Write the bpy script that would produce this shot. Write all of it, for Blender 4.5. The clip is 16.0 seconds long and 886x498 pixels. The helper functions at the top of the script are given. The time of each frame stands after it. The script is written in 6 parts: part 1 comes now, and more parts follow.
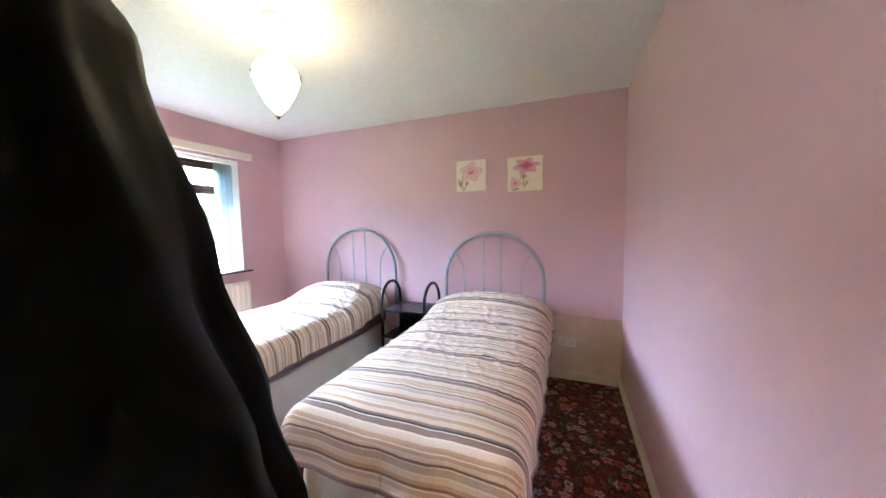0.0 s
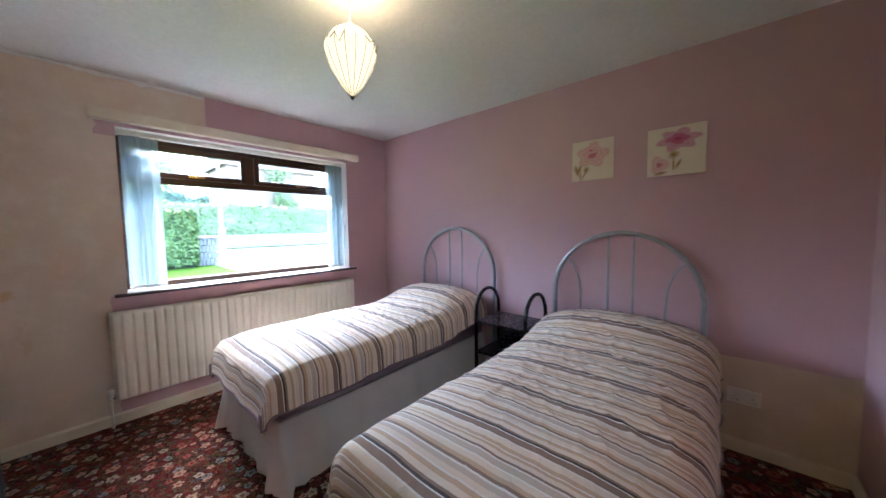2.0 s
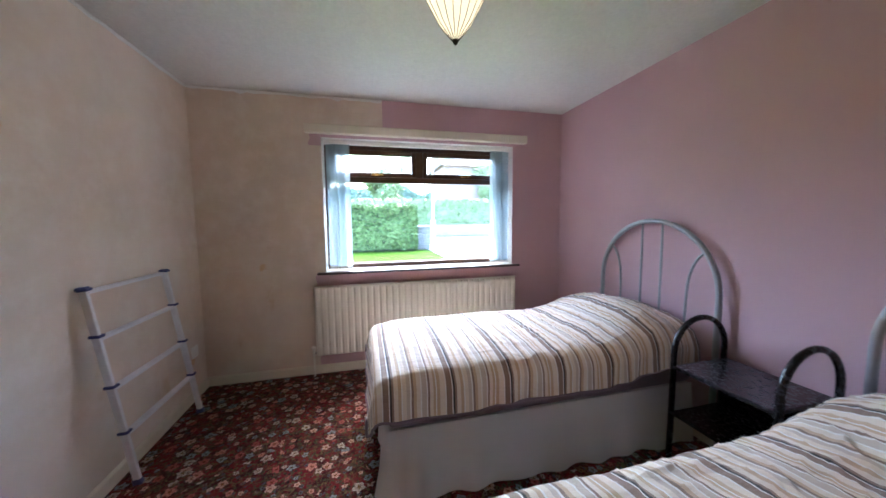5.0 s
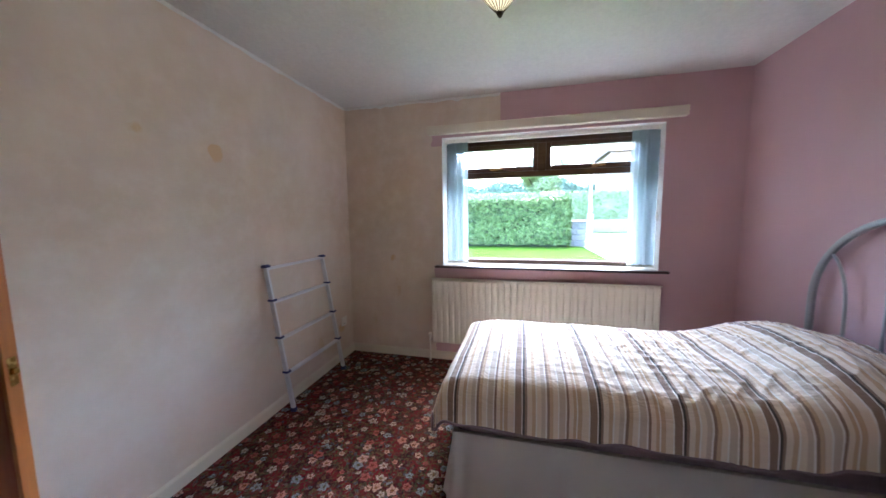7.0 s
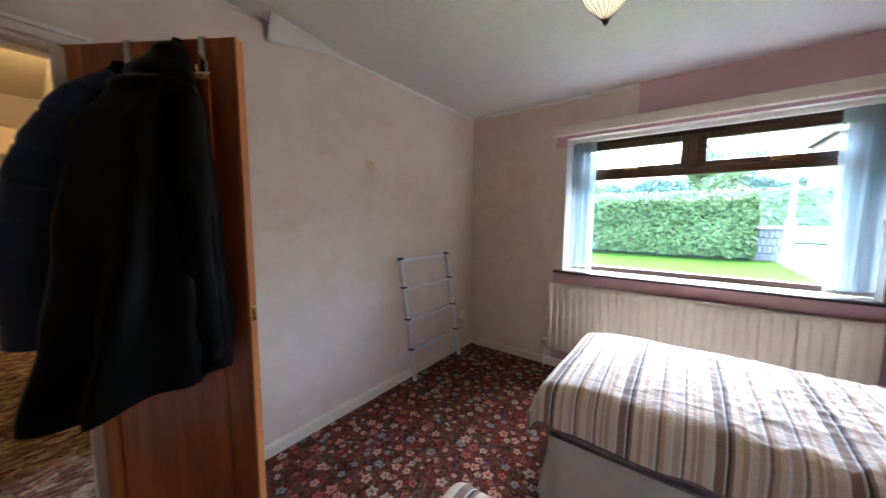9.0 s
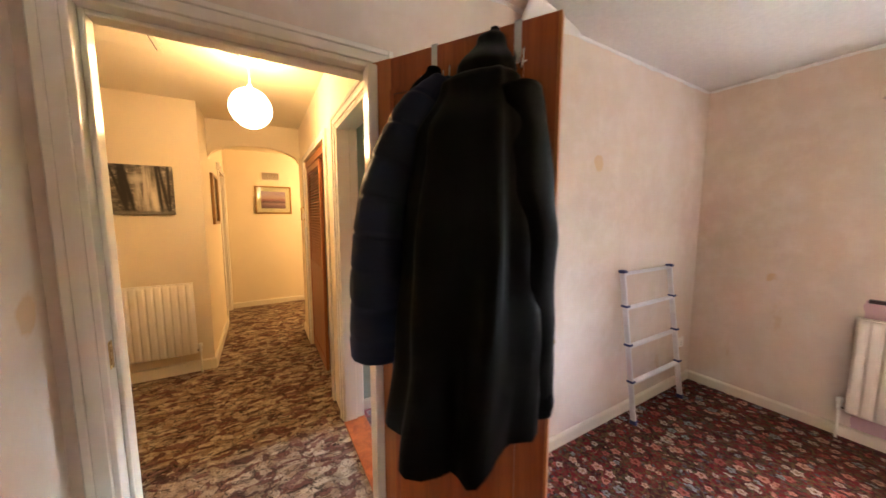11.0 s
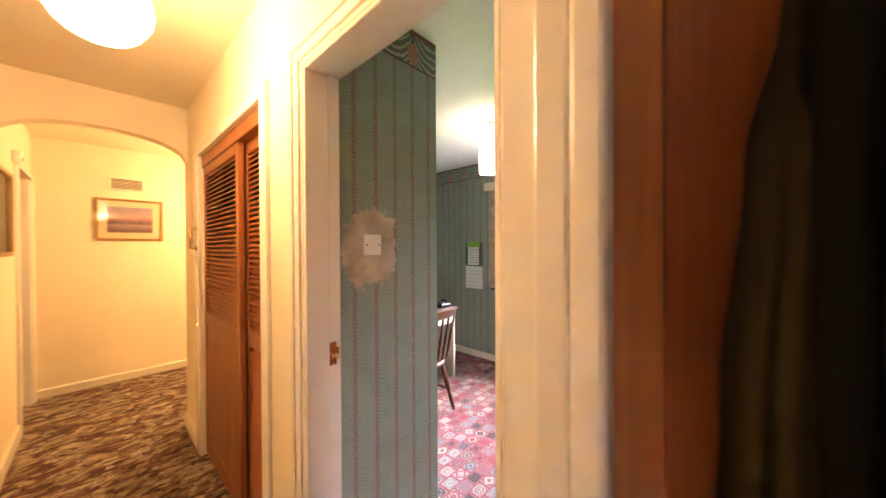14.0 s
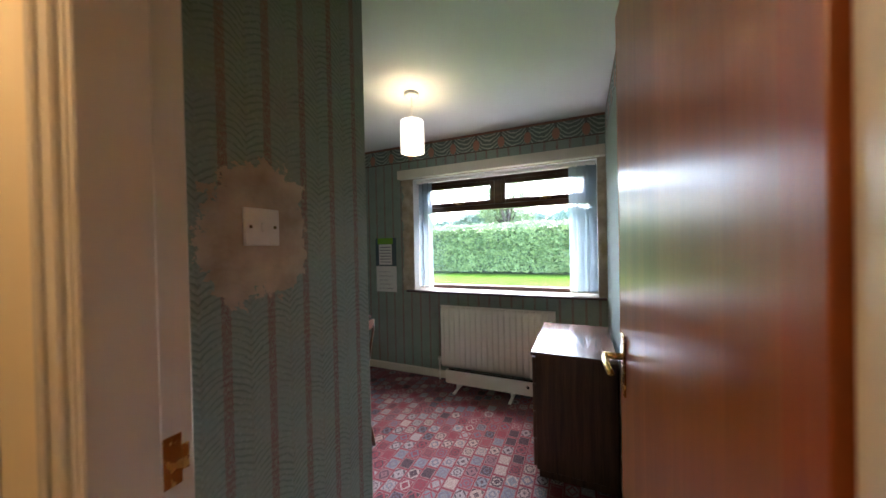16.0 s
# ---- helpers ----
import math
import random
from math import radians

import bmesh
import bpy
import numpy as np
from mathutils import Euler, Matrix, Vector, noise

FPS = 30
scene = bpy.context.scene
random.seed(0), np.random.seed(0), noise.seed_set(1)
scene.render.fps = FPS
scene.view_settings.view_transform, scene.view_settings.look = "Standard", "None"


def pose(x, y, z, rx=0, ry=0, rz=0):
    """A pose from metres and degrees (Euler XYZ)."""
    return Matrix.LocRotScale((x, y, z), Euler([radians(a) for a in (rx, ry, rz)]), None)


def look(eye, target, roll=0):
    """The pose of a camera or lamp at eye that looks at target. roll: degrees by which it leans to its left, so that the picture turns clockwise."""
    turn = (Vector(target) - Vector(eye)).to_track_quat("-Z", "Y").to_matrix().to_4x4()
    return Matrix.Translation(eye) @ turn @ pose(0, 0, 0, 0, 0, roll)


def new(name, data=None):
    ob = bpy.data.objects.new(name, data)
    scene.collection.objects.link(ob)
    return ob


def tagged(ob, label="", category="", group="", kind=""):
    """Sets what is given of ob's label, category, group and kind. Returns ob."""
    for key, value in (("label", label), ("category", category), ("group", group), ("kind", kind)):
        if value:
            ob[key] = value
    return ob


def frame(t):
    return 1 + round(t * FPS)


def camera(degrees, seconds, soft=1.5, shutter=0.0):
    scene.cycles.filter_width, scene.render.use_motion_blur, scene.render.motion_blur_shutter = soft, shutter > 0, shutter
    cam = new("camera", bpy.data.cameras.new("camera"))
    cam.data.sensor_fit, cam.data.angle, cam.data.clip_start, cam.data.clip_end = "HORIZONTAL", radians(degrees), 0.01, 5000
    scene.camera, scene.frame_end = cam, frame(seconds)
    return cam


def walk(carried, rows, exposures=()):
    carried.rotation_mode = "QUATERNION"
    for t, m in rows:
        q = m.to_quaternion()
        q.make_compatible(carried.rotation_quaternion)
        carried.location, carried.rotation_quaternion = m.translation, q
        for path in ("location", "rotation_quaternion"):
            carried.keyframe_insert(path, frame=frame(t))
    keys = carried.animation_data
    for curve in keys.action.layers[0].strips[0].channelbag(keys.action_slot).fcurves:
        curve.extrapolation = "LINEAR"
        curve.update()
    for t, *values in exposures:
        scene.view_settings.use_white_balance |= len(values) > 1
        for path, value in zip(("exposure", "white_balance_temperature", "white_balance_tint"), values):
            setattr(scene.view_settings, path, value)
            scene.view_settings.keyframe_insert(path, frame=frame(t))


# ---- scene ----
cam = camera(109.0, 16.0, shutter=0.5)
PATH = [
    (0, (3.257, 0.382, 1.359), (2.517, 2.234, 1.208), -0.9),
    (0.5, (3.23, 0.489, 1.35), (2.329, 2.269, 1.206), -0.9),
    (1, (3.195, 0.602, 1.35), (2.14, 2.296, 1.213), -1.0),
    (1.5, (3.165, 0.698, 1.342), (1.97, 2.296, 1.204), -0.9),
    (2, (3.126, 0.79, 1.337), (1.803, 2.285, 1.203), -0.8),
    (2.5, (3.075, 0.898, 1.329), (1.625, 2.269, 1.193), -0.9),
    (3, (3.031, 0.991, 1.326), (1.443, 2.198, 1.184), -1.0),
    (3.5, (2.988, 1.071, 1.321), (1.287, 2.113, 1.172), -0.9),
    (4, (2.955, 1.136, 1.325), (1.164, 2.012, 1.17), -0.8),
    (6.5, (2.855, 1.598, 1.361), (0.88, 1.346, 1.161), -0.6),
    (7, (2.835, 1.675, 1.355), (0.905, 1.19, 1.154), -0.7),
    (7.5, (2.825, 1.744, 1.359), (0.954, 1.069, 1.151), -0.6),
    (8, (2.841, 1.802, 1.363), (1.055, 0.922, 1.171), -0.3),
    (8.5, (2.86, 1.829, 1.365), (1.179, 0.763, 1.174), -0.2),
    (9, (2.896, 1.817, 1.37), (1.313, 0.61, 1.176), 0.3),
    (9.5, (2.967, 1.734, 1.392), (1.562, 0.327, 1.181), 0.3),
    (10, (3.077, 1.566, 1.373), (1.881, -0.022, 1.16), 0.5),
    (10.2, (3.096, 1.492, 1.387), (1.977, -0.15, 1.163), 0.4),
    (12.3, (3.272, 0.782, 1.413), (2.318, -0.969, 1.262), -0.5),
    (12.5, (3.257, 0.706, 1.401), (2.245, -1.016, 1.285), -0.1),
    (13, (3.243, 0.496, 1.404), (2.074, -1.125, 1.332), 0.1),
    (13.5, (3.231, 0.312, 1.394), (1.908, -1.188, 1.359), -0.3),
    (14, (3.188, 0.15, 1.372), (1.716, -1.204, 1.357), -0.3),
    (14.5, (3.128, -0.011, 1.352), (1.531, -1.215, 1.346), -0.2),
    (15, (3.062, -0.133, 1.345), (1.362, -1.186, 1.33), -0.4),
    (15.5, (2.995, -0.213, 1.335), (1.217, -1.13, 1.319), -0.6),
    (16, (2.915, -0.289, 1.328), (1.084, -1.094, 1.311), -1.2),
]
EXPOSURES = [(0, 6.55, 5300, 8), (0.5, 6.45, 5300, 9), (1.0, 5.8, 5350, 10), (1.6, 5.27, 5400, 10), (7.0, 5.2, 5450, 10), (9.0, 5.25, 5500, 11), (9.6, 5.45, 5650, 13), (10.2, 5.8, 6000, 16), (12.3, 6.85, 6700, 17), (14.0, 6.85, 6700, 23), (15.0, 5.95, 6450, 24), (16.0, 5.15, 6150, 18)]
walk(cam, [(t, look(eye, target, roll)) for t, eye, target, roll in PATH], EXPOSURES)

# ---- world, sun, exposure ----
world = bpy.data.worlds.new("sky")
scene.world = world
world.use_nodes = True
wn = world.node_tree.nodes
sky = wn.new("ShaderNodeTexSky")
sky.sky_type = "NISHITA"
sky.sun_disc = False
sky.sun_elevation, sky.sun_rotation = radians(60), radians(280)
sky.air_density, sky.dust_density, sky.ozone_density = 1.0, 4.0, 1.0
wn["Background"].inputs[1].default_value = 0.15
world.node_tree.links.new(sky.outputs[0], wn["Background"].inputs[0])
sun_data = bpy.data.lights.new("sun", "SUN")
sun_data.energy, sun_data.angle, sun_data.color = 0.2, radians(60), (1.0, 0.96, 0.9)
new("sun", sun_data).matrix_world = look((-11.4, 2, 20), (0, 0, 0))

# ---- materials ----


class Mat:
    """A small builder of node materials."""

    def __init__(self, name, colour=(0.5, 0.5, 0.5), rough=0.6, metal=0.0):
        self.m = bpy.data.materials.new(name)
        self.m.use_nodes = True
        self.t = self.m.node_tree
        self.b = self.t.nodes["Principled BSDF"]
        self.b.inputs["Base Color"].default_value = (*colour, 1)
        self.b.inputs["Roughness"].default_value = rough
        self.b.inputs["Metallic"].default_value = metal
        self.co = None

    def put(self, value, socket):
        if isinstance(value, bpy.types.NodeSocket):
            self.t.links.new(value, socket)
        elif value is not None:
            if isinstance(value, (tuple, list)) and len(value) == 3 and socket.type == "RGBA":
                value = (*value, 1)
            socket.default_value = value

    def node(self, kind, props=None, **ins):
        n = self.t.nodes.new("ShaderNode" + kind)
        p = props or {}
        if "operation" in p:
            n.operation = p["operation"]
        if "feature" in p:
            n.feature = p["feature"]
        if "blend_type" in p:
            n.blend_type = p["blend_type"]
        if "interpolation_type" in p:
            n.interpolation_type = p["interpolation_type"]
        if "squash" in p:
            n.offset, n.squash, n.squash_frequency = p["offset"], p["squash"], p["squash_frequency"]
        for k, v in ins.items():
            self.put(v, n.inputs[int(k[1:])] if k[0] == "i" and k[1:].isdigit() else n.inputs[k.replace("_", " ")])
        return n

    def at(self):
        if self.co is None:
            self.co = self.node("TexCoord").outputs["Object"]
        return self.co

    def math(self, op, a, b=0.0, c=0.0):
        return self.node("Math", {"operation": op}, i0=a, i1=b, i2=c).outputs[0]

    def xyz(self, vec=None):
        return self.node("SeparateXYZ", i0=vec or self.at()).outputs

    def vec(self, x=0.0, y=0.0, z=0.0):
        return self.node("CombineXYZ", i0=x, i1=y, i2=z).outputs[0]

    def scaled(self, sx, sy, sz, vec=None):
        return self.node("Mapping", Vector=vec or self.at(), Scale=(sx, sy, sz)).outputs[0]

    def noise(self, scale, detail=4.0, rough=0.55, vec=None, distort=0.0):
        return self.node("TexNoise", Vector=vec or self.at(), Scale=scale, Detail=detail, Roughness=rough, Distortion=distort).outputs

    def voronoi(self, scale, vec=None, feature="F1", rand=1.0):
        return self.node("TexVoronoi", {"feature": feature}, Vector=vec or self.at(), Scale=scale, Randomness=rand).outputs

    def ramp(self, fac, *stops, hard=False):
        n = self.node("ValToRGB", i0=fac)
        r = n.color_ramp
        r.interpolation = "CONSTANT" if hard else "LINEAR"
        while len(r.elements) < len(stops):
            r.elements.new(0.5)
        for e, (p, c) in zip(r.elements, stops):
            e.position = p
            e.color = (*c, 1) if isinstance(c, tuple) else (c, c, c, 1)
        return n.outputs[0]

    def mix(self, fac, a, b, mode="MIX"):
        return self.node("MixRGB", {"blend_type": mode}, i0=fac, i1=a, i2=b).outputs[0]

    def step(self, v, lo, hi):
        return self.node("MapRange", {"interpolation_type": "SMOOTHSTEP"}, i0=v, i1=lo, i2=hi).outputs[0]

    def colour(self, c):
        self.put(c, self.b.inputs["Base Color"])
        return self

    def shader(self, **kw):
        for k, v in kw.items():
            self.put(v, self.b.inputs[k.replace("_", " ")])
        return self

    def bump(self, h, strength=0.3, dist=0.005):
        self.put(self.node("Bump", Strength=strength, Distance=dist, Height=h).outputs[0], self.b.inputs["Normal"])
        return self


def paint(name, colour, rough=0.6, var=0.06, bump=0.15, grain=160):
    k = Mat(name, colour, rough)
    n1, n2 = k.noise(1.3)[0], k.noise(grain, 3)[0]
    dark = tuple(c * (1 - 2 * var) for c in colour)
    k.colour(k.mix(k.ramp(n1, (0.3, 0.0), (0.7, 1.0)), dark, colour))
    return k.bump(n2, bump, 0.002).m


def plain(name, colour, rough=0.5, metal=0.0):
    """Small smooth things, with a faint unevenness of gloss and tone."""
    k = Mat(name, colour, rough, metal)
    n = k.noise(35)[0]
    k.colour(k.mix(n, tuple(c * 0.85 for c in colour), tuple(min(1, c * 1.1) for c in colour)))
    k.shader(Roughness=k.ramp(k.noise(60)[0], (0.3, max(0.02, rough - 0.07)), (0.7, min(1, rough + 0.07))))
    return k.m


def wood(name, dark, light, axis="z", scale=1.0, rough=0.4, coat=0.0):
    k = Mat(name, light, rough)
    s = {"x": (1.2, 22, 22), "y": (22, 1.2, 22), "z": (22, 22, 1.2)}[axis]
    v = k.scaled(*(a * scale for a in s))
    big = k.noise(1.0, 5, 0.6, v, 0.6)[0]
    fine = k.noise(5.0, 4, 0.7, v)[0]
    c = k.mix(k.ramp(big, (0.3, 0.0), (0.72, 1.0)), dark, light)
    c = k.mix(k.ramp(fine, (0.45, 0.0), (0.7, 0.5)), c, dark)
    k.colour(c)
    k.shader(Coat_Weight=coat, Coat_Roughness=0.25, Specular_IOR_Level=0.35)
    return k.bump(fine, 0.12, 0.002).m


def strip_colour(k):
    """Bare, once-papered plaster: beige with paler wash, thin ochre remains."""
    n1, n2, n3 = k.noise(1.1, 5)[0], k.noise(7, 6, 0.65)[0], k.noise(3.1, 5, 0.7, k.scaled(1, 1, 0.35))[0]
    c = k.mix(k.ramp(n1, (0.32, 0.0), (0.68, 1.0)), (0.59, 0.48, 0.38), (0.71, 0.62, 0.535))
    c = k.mix(k.ramp(n2, (0.45, 0.0), (0.75, 0.55)), c, (0.74, 0.67, 0.60))
    c = k.mix(k.ramp(n3, (0.66, 0.0), (0.70, 0.4)), c, (0.56, 0.40, 0.22))
    spot = k.voronoi(2.6, k.mix(0.06, k.at(), k.noise(14, 3)[1], "ADD"))
    keep = k.math("GREATER_THAN", k.node("SeparateXYZ", i0=spot["Color"]).outputs[0], 0.55)
    c = k.mix(k.math("MULTIPLY", keep, k.ramp(spot["Distance"], (0.10, 0.75), (0.135, 0.0))), c, (0.60, 0.40, 0.20))
    return c, n2


PINK = (0.54, 0.355, 0.385)


def pink_paper(k):
    n = k.noise(0.9, 4)[0]
    return k.mix(k.ramp(n, (0.3, 0.0), (0.7, 1.0)), tuple(c * 0.94 for c in PINK), tuple(c * 1.04 for c in PINK))


def bedroom_wall(name, where):
    """Pink paper, and bare plaster where where(k, x, y, z) is 1."""
    k = Mat(name, PINK, 0.75)
    x, y, z = k.xyz()
    bare, rough_h = strip_colour(k)
    mask = where(k, x, y, z)
    k.colour(k.mix(mask, pink_paper(k), bare))
    h = k.mix(mask, k.noise(220, 3)[0], rough_h)
    return k.bump(h, 0.2, 0.003).m


def west_bare(k, x, y, z):
    wob = k.math("MULTIPLY", k.math("SUBTRACT", k.noise(9, 4)[0], 0.5), 0.10)
    above = k.math("LESS_THAN", y, 1.482)
    edge = k.math("ADD", 0.885, k.math("MULTIPLY", k.math("GREATER_THAN", z, 0.90), 0.15))
    below = k.math("LESS_THAN", k.math("ADD", y, wob), edge)
    high = k.math("GREATER_THAN", z, 2.148)
    corner = k.math("MULTIPLY", k.math("GREATER_THAN", z, 1.99), k.math("GREATER_THAN", k.math("ADD", y, wob), 0.865))
    side = k.math("MULTIPLY", below, k.math("SUBTRACT", 1.0, corner))
    return k.math("ADD", k.math("MULTIPLY", high, above), k.math("MULTIPLY", k.math("SUBTRACT", 1.0, high), side))


def north_bare(k, x, y, z):
    wob = k.math("MULTIPLY", k.math("SUBTRACT", k.noise(3, 3)[0], 0.5), 0.05)
    return k.math("MULTIPLY", k.math("LESS_THAN", k.math("ADD", z, wob), 0.56), k.math("GREATER_THAN", x, 3.1))


def east_bare(k, x, y, z):
    wob = k.math("MULTIPLY", k.math("SUBTRACT", k.noise(5, 3)[0], 0.5), 0.06)
    return k.math("LESS_THAN", k.math("ADD", y, wob), 0.98)


def all_bare(k, x, y, z):
    return 1.0


M_WEST = bedroom_wall("pink_paper_west", west_bare)
M_NORTH = bedroom_wall("pink_paper_north", north_bare)
M_EAST = bedroom_wall("pink_paper_east", east_bare)
M_BARE = bedroom_wall("bare_plaster", all_bare)


def ceiling_paint(name, colour):
    """Textured ceiling paper, painted."""
    k = Mat(name, colour, 0.8)
    n = k.noise(26, 5, 0.7, None, 1.5)[0]
    k.colour(k.mix(k.ramp(n, (0.35, 0.0), (0.65, 1.0)), tuple(c * 0.9 for c in colour), colour))
    return k.bump(n, 0.5, 0.008).m


M_CEIL = ceiling_paint("textured_ceiling", (0.74, 0.73, 0.7))
M_CEIL_PLAIN = paint("plain_ceiling", (0.74, 0.75, 0.73), 0.7, 0.03, 0.1)
M_HALL = paint("cream_wall", (0.76, 0.66, 0.48), 0.65, 0.03, 0.2, 120)
M_HALL_CEIL = paint("cream_ceiling", (0.78, 0.70, 0.52), 0.7, 0.03, 0.2)
M_WHITE = paint("white_gloss", (0.78, 0.74, 0.66), 0.22, 0.04, 0.05, 60)
M_SKIRT = paint("cream_gloss", (0.72, 0.66, 0.54), 0.3, 0.08, 0.05, 60)
M_RAD = paint("radiator_enamel", (0.80, 0.76, 0.67), 0.32, 0.03, 0.03, 60)
M_REVEAL = paint("white_reveal", (0.8, 0.79, 0.76), 0.5, 0.03, 0.1)
M_FRAME = wood("brown_window_frame", (0.035, 0.015, 0.008), (0.10, 0.045, 0.022), "y", 1.5, 0.3)
M_SILL = plain("dark_sill", (0.035, 0.015, 0.018), 0.35)
M_DOOR = wood("mahogany_veneer", (0.22, 0.052, 0.013), (0.44, 0.125, 0.033), "z", 0.7, 0.32, 0.3)
M_EDGE = wood("door_edge_wood", (0.36, 0.12, 0.03), (0.52, 0.19, 0.05), "z", 1.0, 0.4)
M_DOOR2 = wood("sapele_veneer", (0.22, 0.07, 0.018), (0.36, 0.135, 0.04), "z", 0.7, 0.28, 0.0)
M_LOUVRE = wood("louvre_pine", (0.22, 0.07, 0.022), (0.36, 0.135, 0.045), "z", 0.8, 0.4)
M_WALNUT = wood("walnut_laminate", (0.035, 0.016, 0.01), (0.13, 0.07, 0.045), "z", 1.2, 0.35)
M_TOP = wood("chest_top", (0.10, 0.06, 0.045), (0.17, 0.11, 0.08), "x", 1.0, 0.18)
M_CHAIR = wood("chair_wood", (0.05, 0.016, 0.008), (0.14, 0.05, 0.022), "z", 1.0, 0.3)
M_BRASS = plain("brass", (0.65, 0.45, 0.16), 0.25, 1.0)
M_CHROME = plain("steel", (0.7, 0.7, 0.7), 0.2, 1.0)
M_TUBE = plain("silver_tube", (0.36, 0.37, 0.39), 0.35, 0.6)
M_BLACK = plain("black_lacquer", (0.012, 0.010, 0.012), 0.25)
M_ALU = plain("white_aluminium", (0.74, 0.74, 0.76), 0.35, 0.3)
M_BLUE = plain("blue_plastic", (0.02, 0.03, 0.14), 0.4)
M_PLASTIC = plain("white_plastic", (0.8, 0.78, 0.72), 0.35)
M_GAP = plain("dark_gap", (0.01, 0.01, 0.01), 0.8)


def glass():
    k = Mat("window_glass", (1, 1, 1), 0.0)
    t = k.t.nodes
    clear = t.new("ShaderNodeBsdfTransparent")
    clear.inputs[0].default_value = (0.93, 0.96, 0.95, 1)
    gloss = t.new("ShaderNodeBsdfGlossy")
    gloss.inputs["Roughness"].default_value = 0.02
    fres = t.new("ShaderNodeFresnel")
    fres.inputs[0].default_value = 1.35
    mixer = t.new("ShaderNodeMixShader")
    k.t.links.new(fres.outputs[0], mixer.inputs[0])
    k.t.links.new(clear.outputs[0], mixer.inputs[1])
    k.t.links.new(gloss.outputs[0], mixer.inputs[2])
    k.t.links.new(mixer.outputs[0], t["Material Output"].inputs[0])
    return k.m


M_GLASS = glass()


def blind_fabric():
    k = Mat("blind_fabric", (0.62, 0.72, 0.76), 0.8)
    x, y, z = k.xyz()
    weave = k.noise(300, 2, 0.5, k.scaled(1, 1, 0.2))[0]
    k.colour(k.mix(weave, (0.34, 0.43, 0.48), (0.50, 0.58, 0.62)))
    t = k.t.nodes
    tr = t.new("ShaderNodeBsdfTranslucent")
    tr.inputs[0].default_value = (0.42, 0.53, 0.58, 1)
    cl = t.new("ShaderNodeBsdfTransparent")
    m1, m2 = t.new("ShaderNodeMixShader"), t.new("ShaderNodeMixShader")
    m1.inputs[0].default_value, m2.inputs[0].default_value = 0.3, 0.45
    k.t.links.new(k.b.outputs[0], m1.inputs[1])
    k.t.links.new(tr.outputs[0], m1.inputs[2])
    k.t.links.new(m1.outputs[0], m2.inputs[1])
    k.t.links.new(cl.outputs[0], m2.inputs[2])
    k.t.links.new(m2.outputs[0], t["Material Output"].inputs[0])
    return k.m


M_BLIND = blind_fabric()


def flowers(k, v, scale, rand, radius, petals, ragged):
    """Rosettes on a loose grid: distance from the middle over the petal's reach, and each one's own tint."""
    vo = k.voronoi(scale, v, rand=rand)
    tint = k.node("SeparateXYZ", i0=vo["Color"]).outputs
    d = k.node("VectorMath", {"operation": "SUBTRACT"}, i0=v, i1=vo["Position"]).outputs[0]
    x, y, z = k.xyz(d)
    turn = k.math("ADD", k.math("MULTIPLY", k.math("ARCTAN2", y, x), petals), k.math("MULTIPLY", tint[2], 6.28))
    lobe = k.math("ADD", 0.84, k.math("MULTIPLY", k.math("COSINE", turn), 0.16))
    reach = k.math("MULTIPLY", k.math("ADD", 0.45, k.math("MULTIPLY", tint[1], 0.75)), k.math("MULTIPLY", lobe, radius))
    r = k.math("SQRT", k.math("ADD", k.math("MULTIPLY", x, x), k.math("MULTIPLY", y, y)))
    r = k.math("ADD", k.math("DIVIDE", r, reach), k.math("MULTIPLY", k.math("SUBTRACT", k.noise(150, 2)[0], 0.5), ragged))
    return r, tint


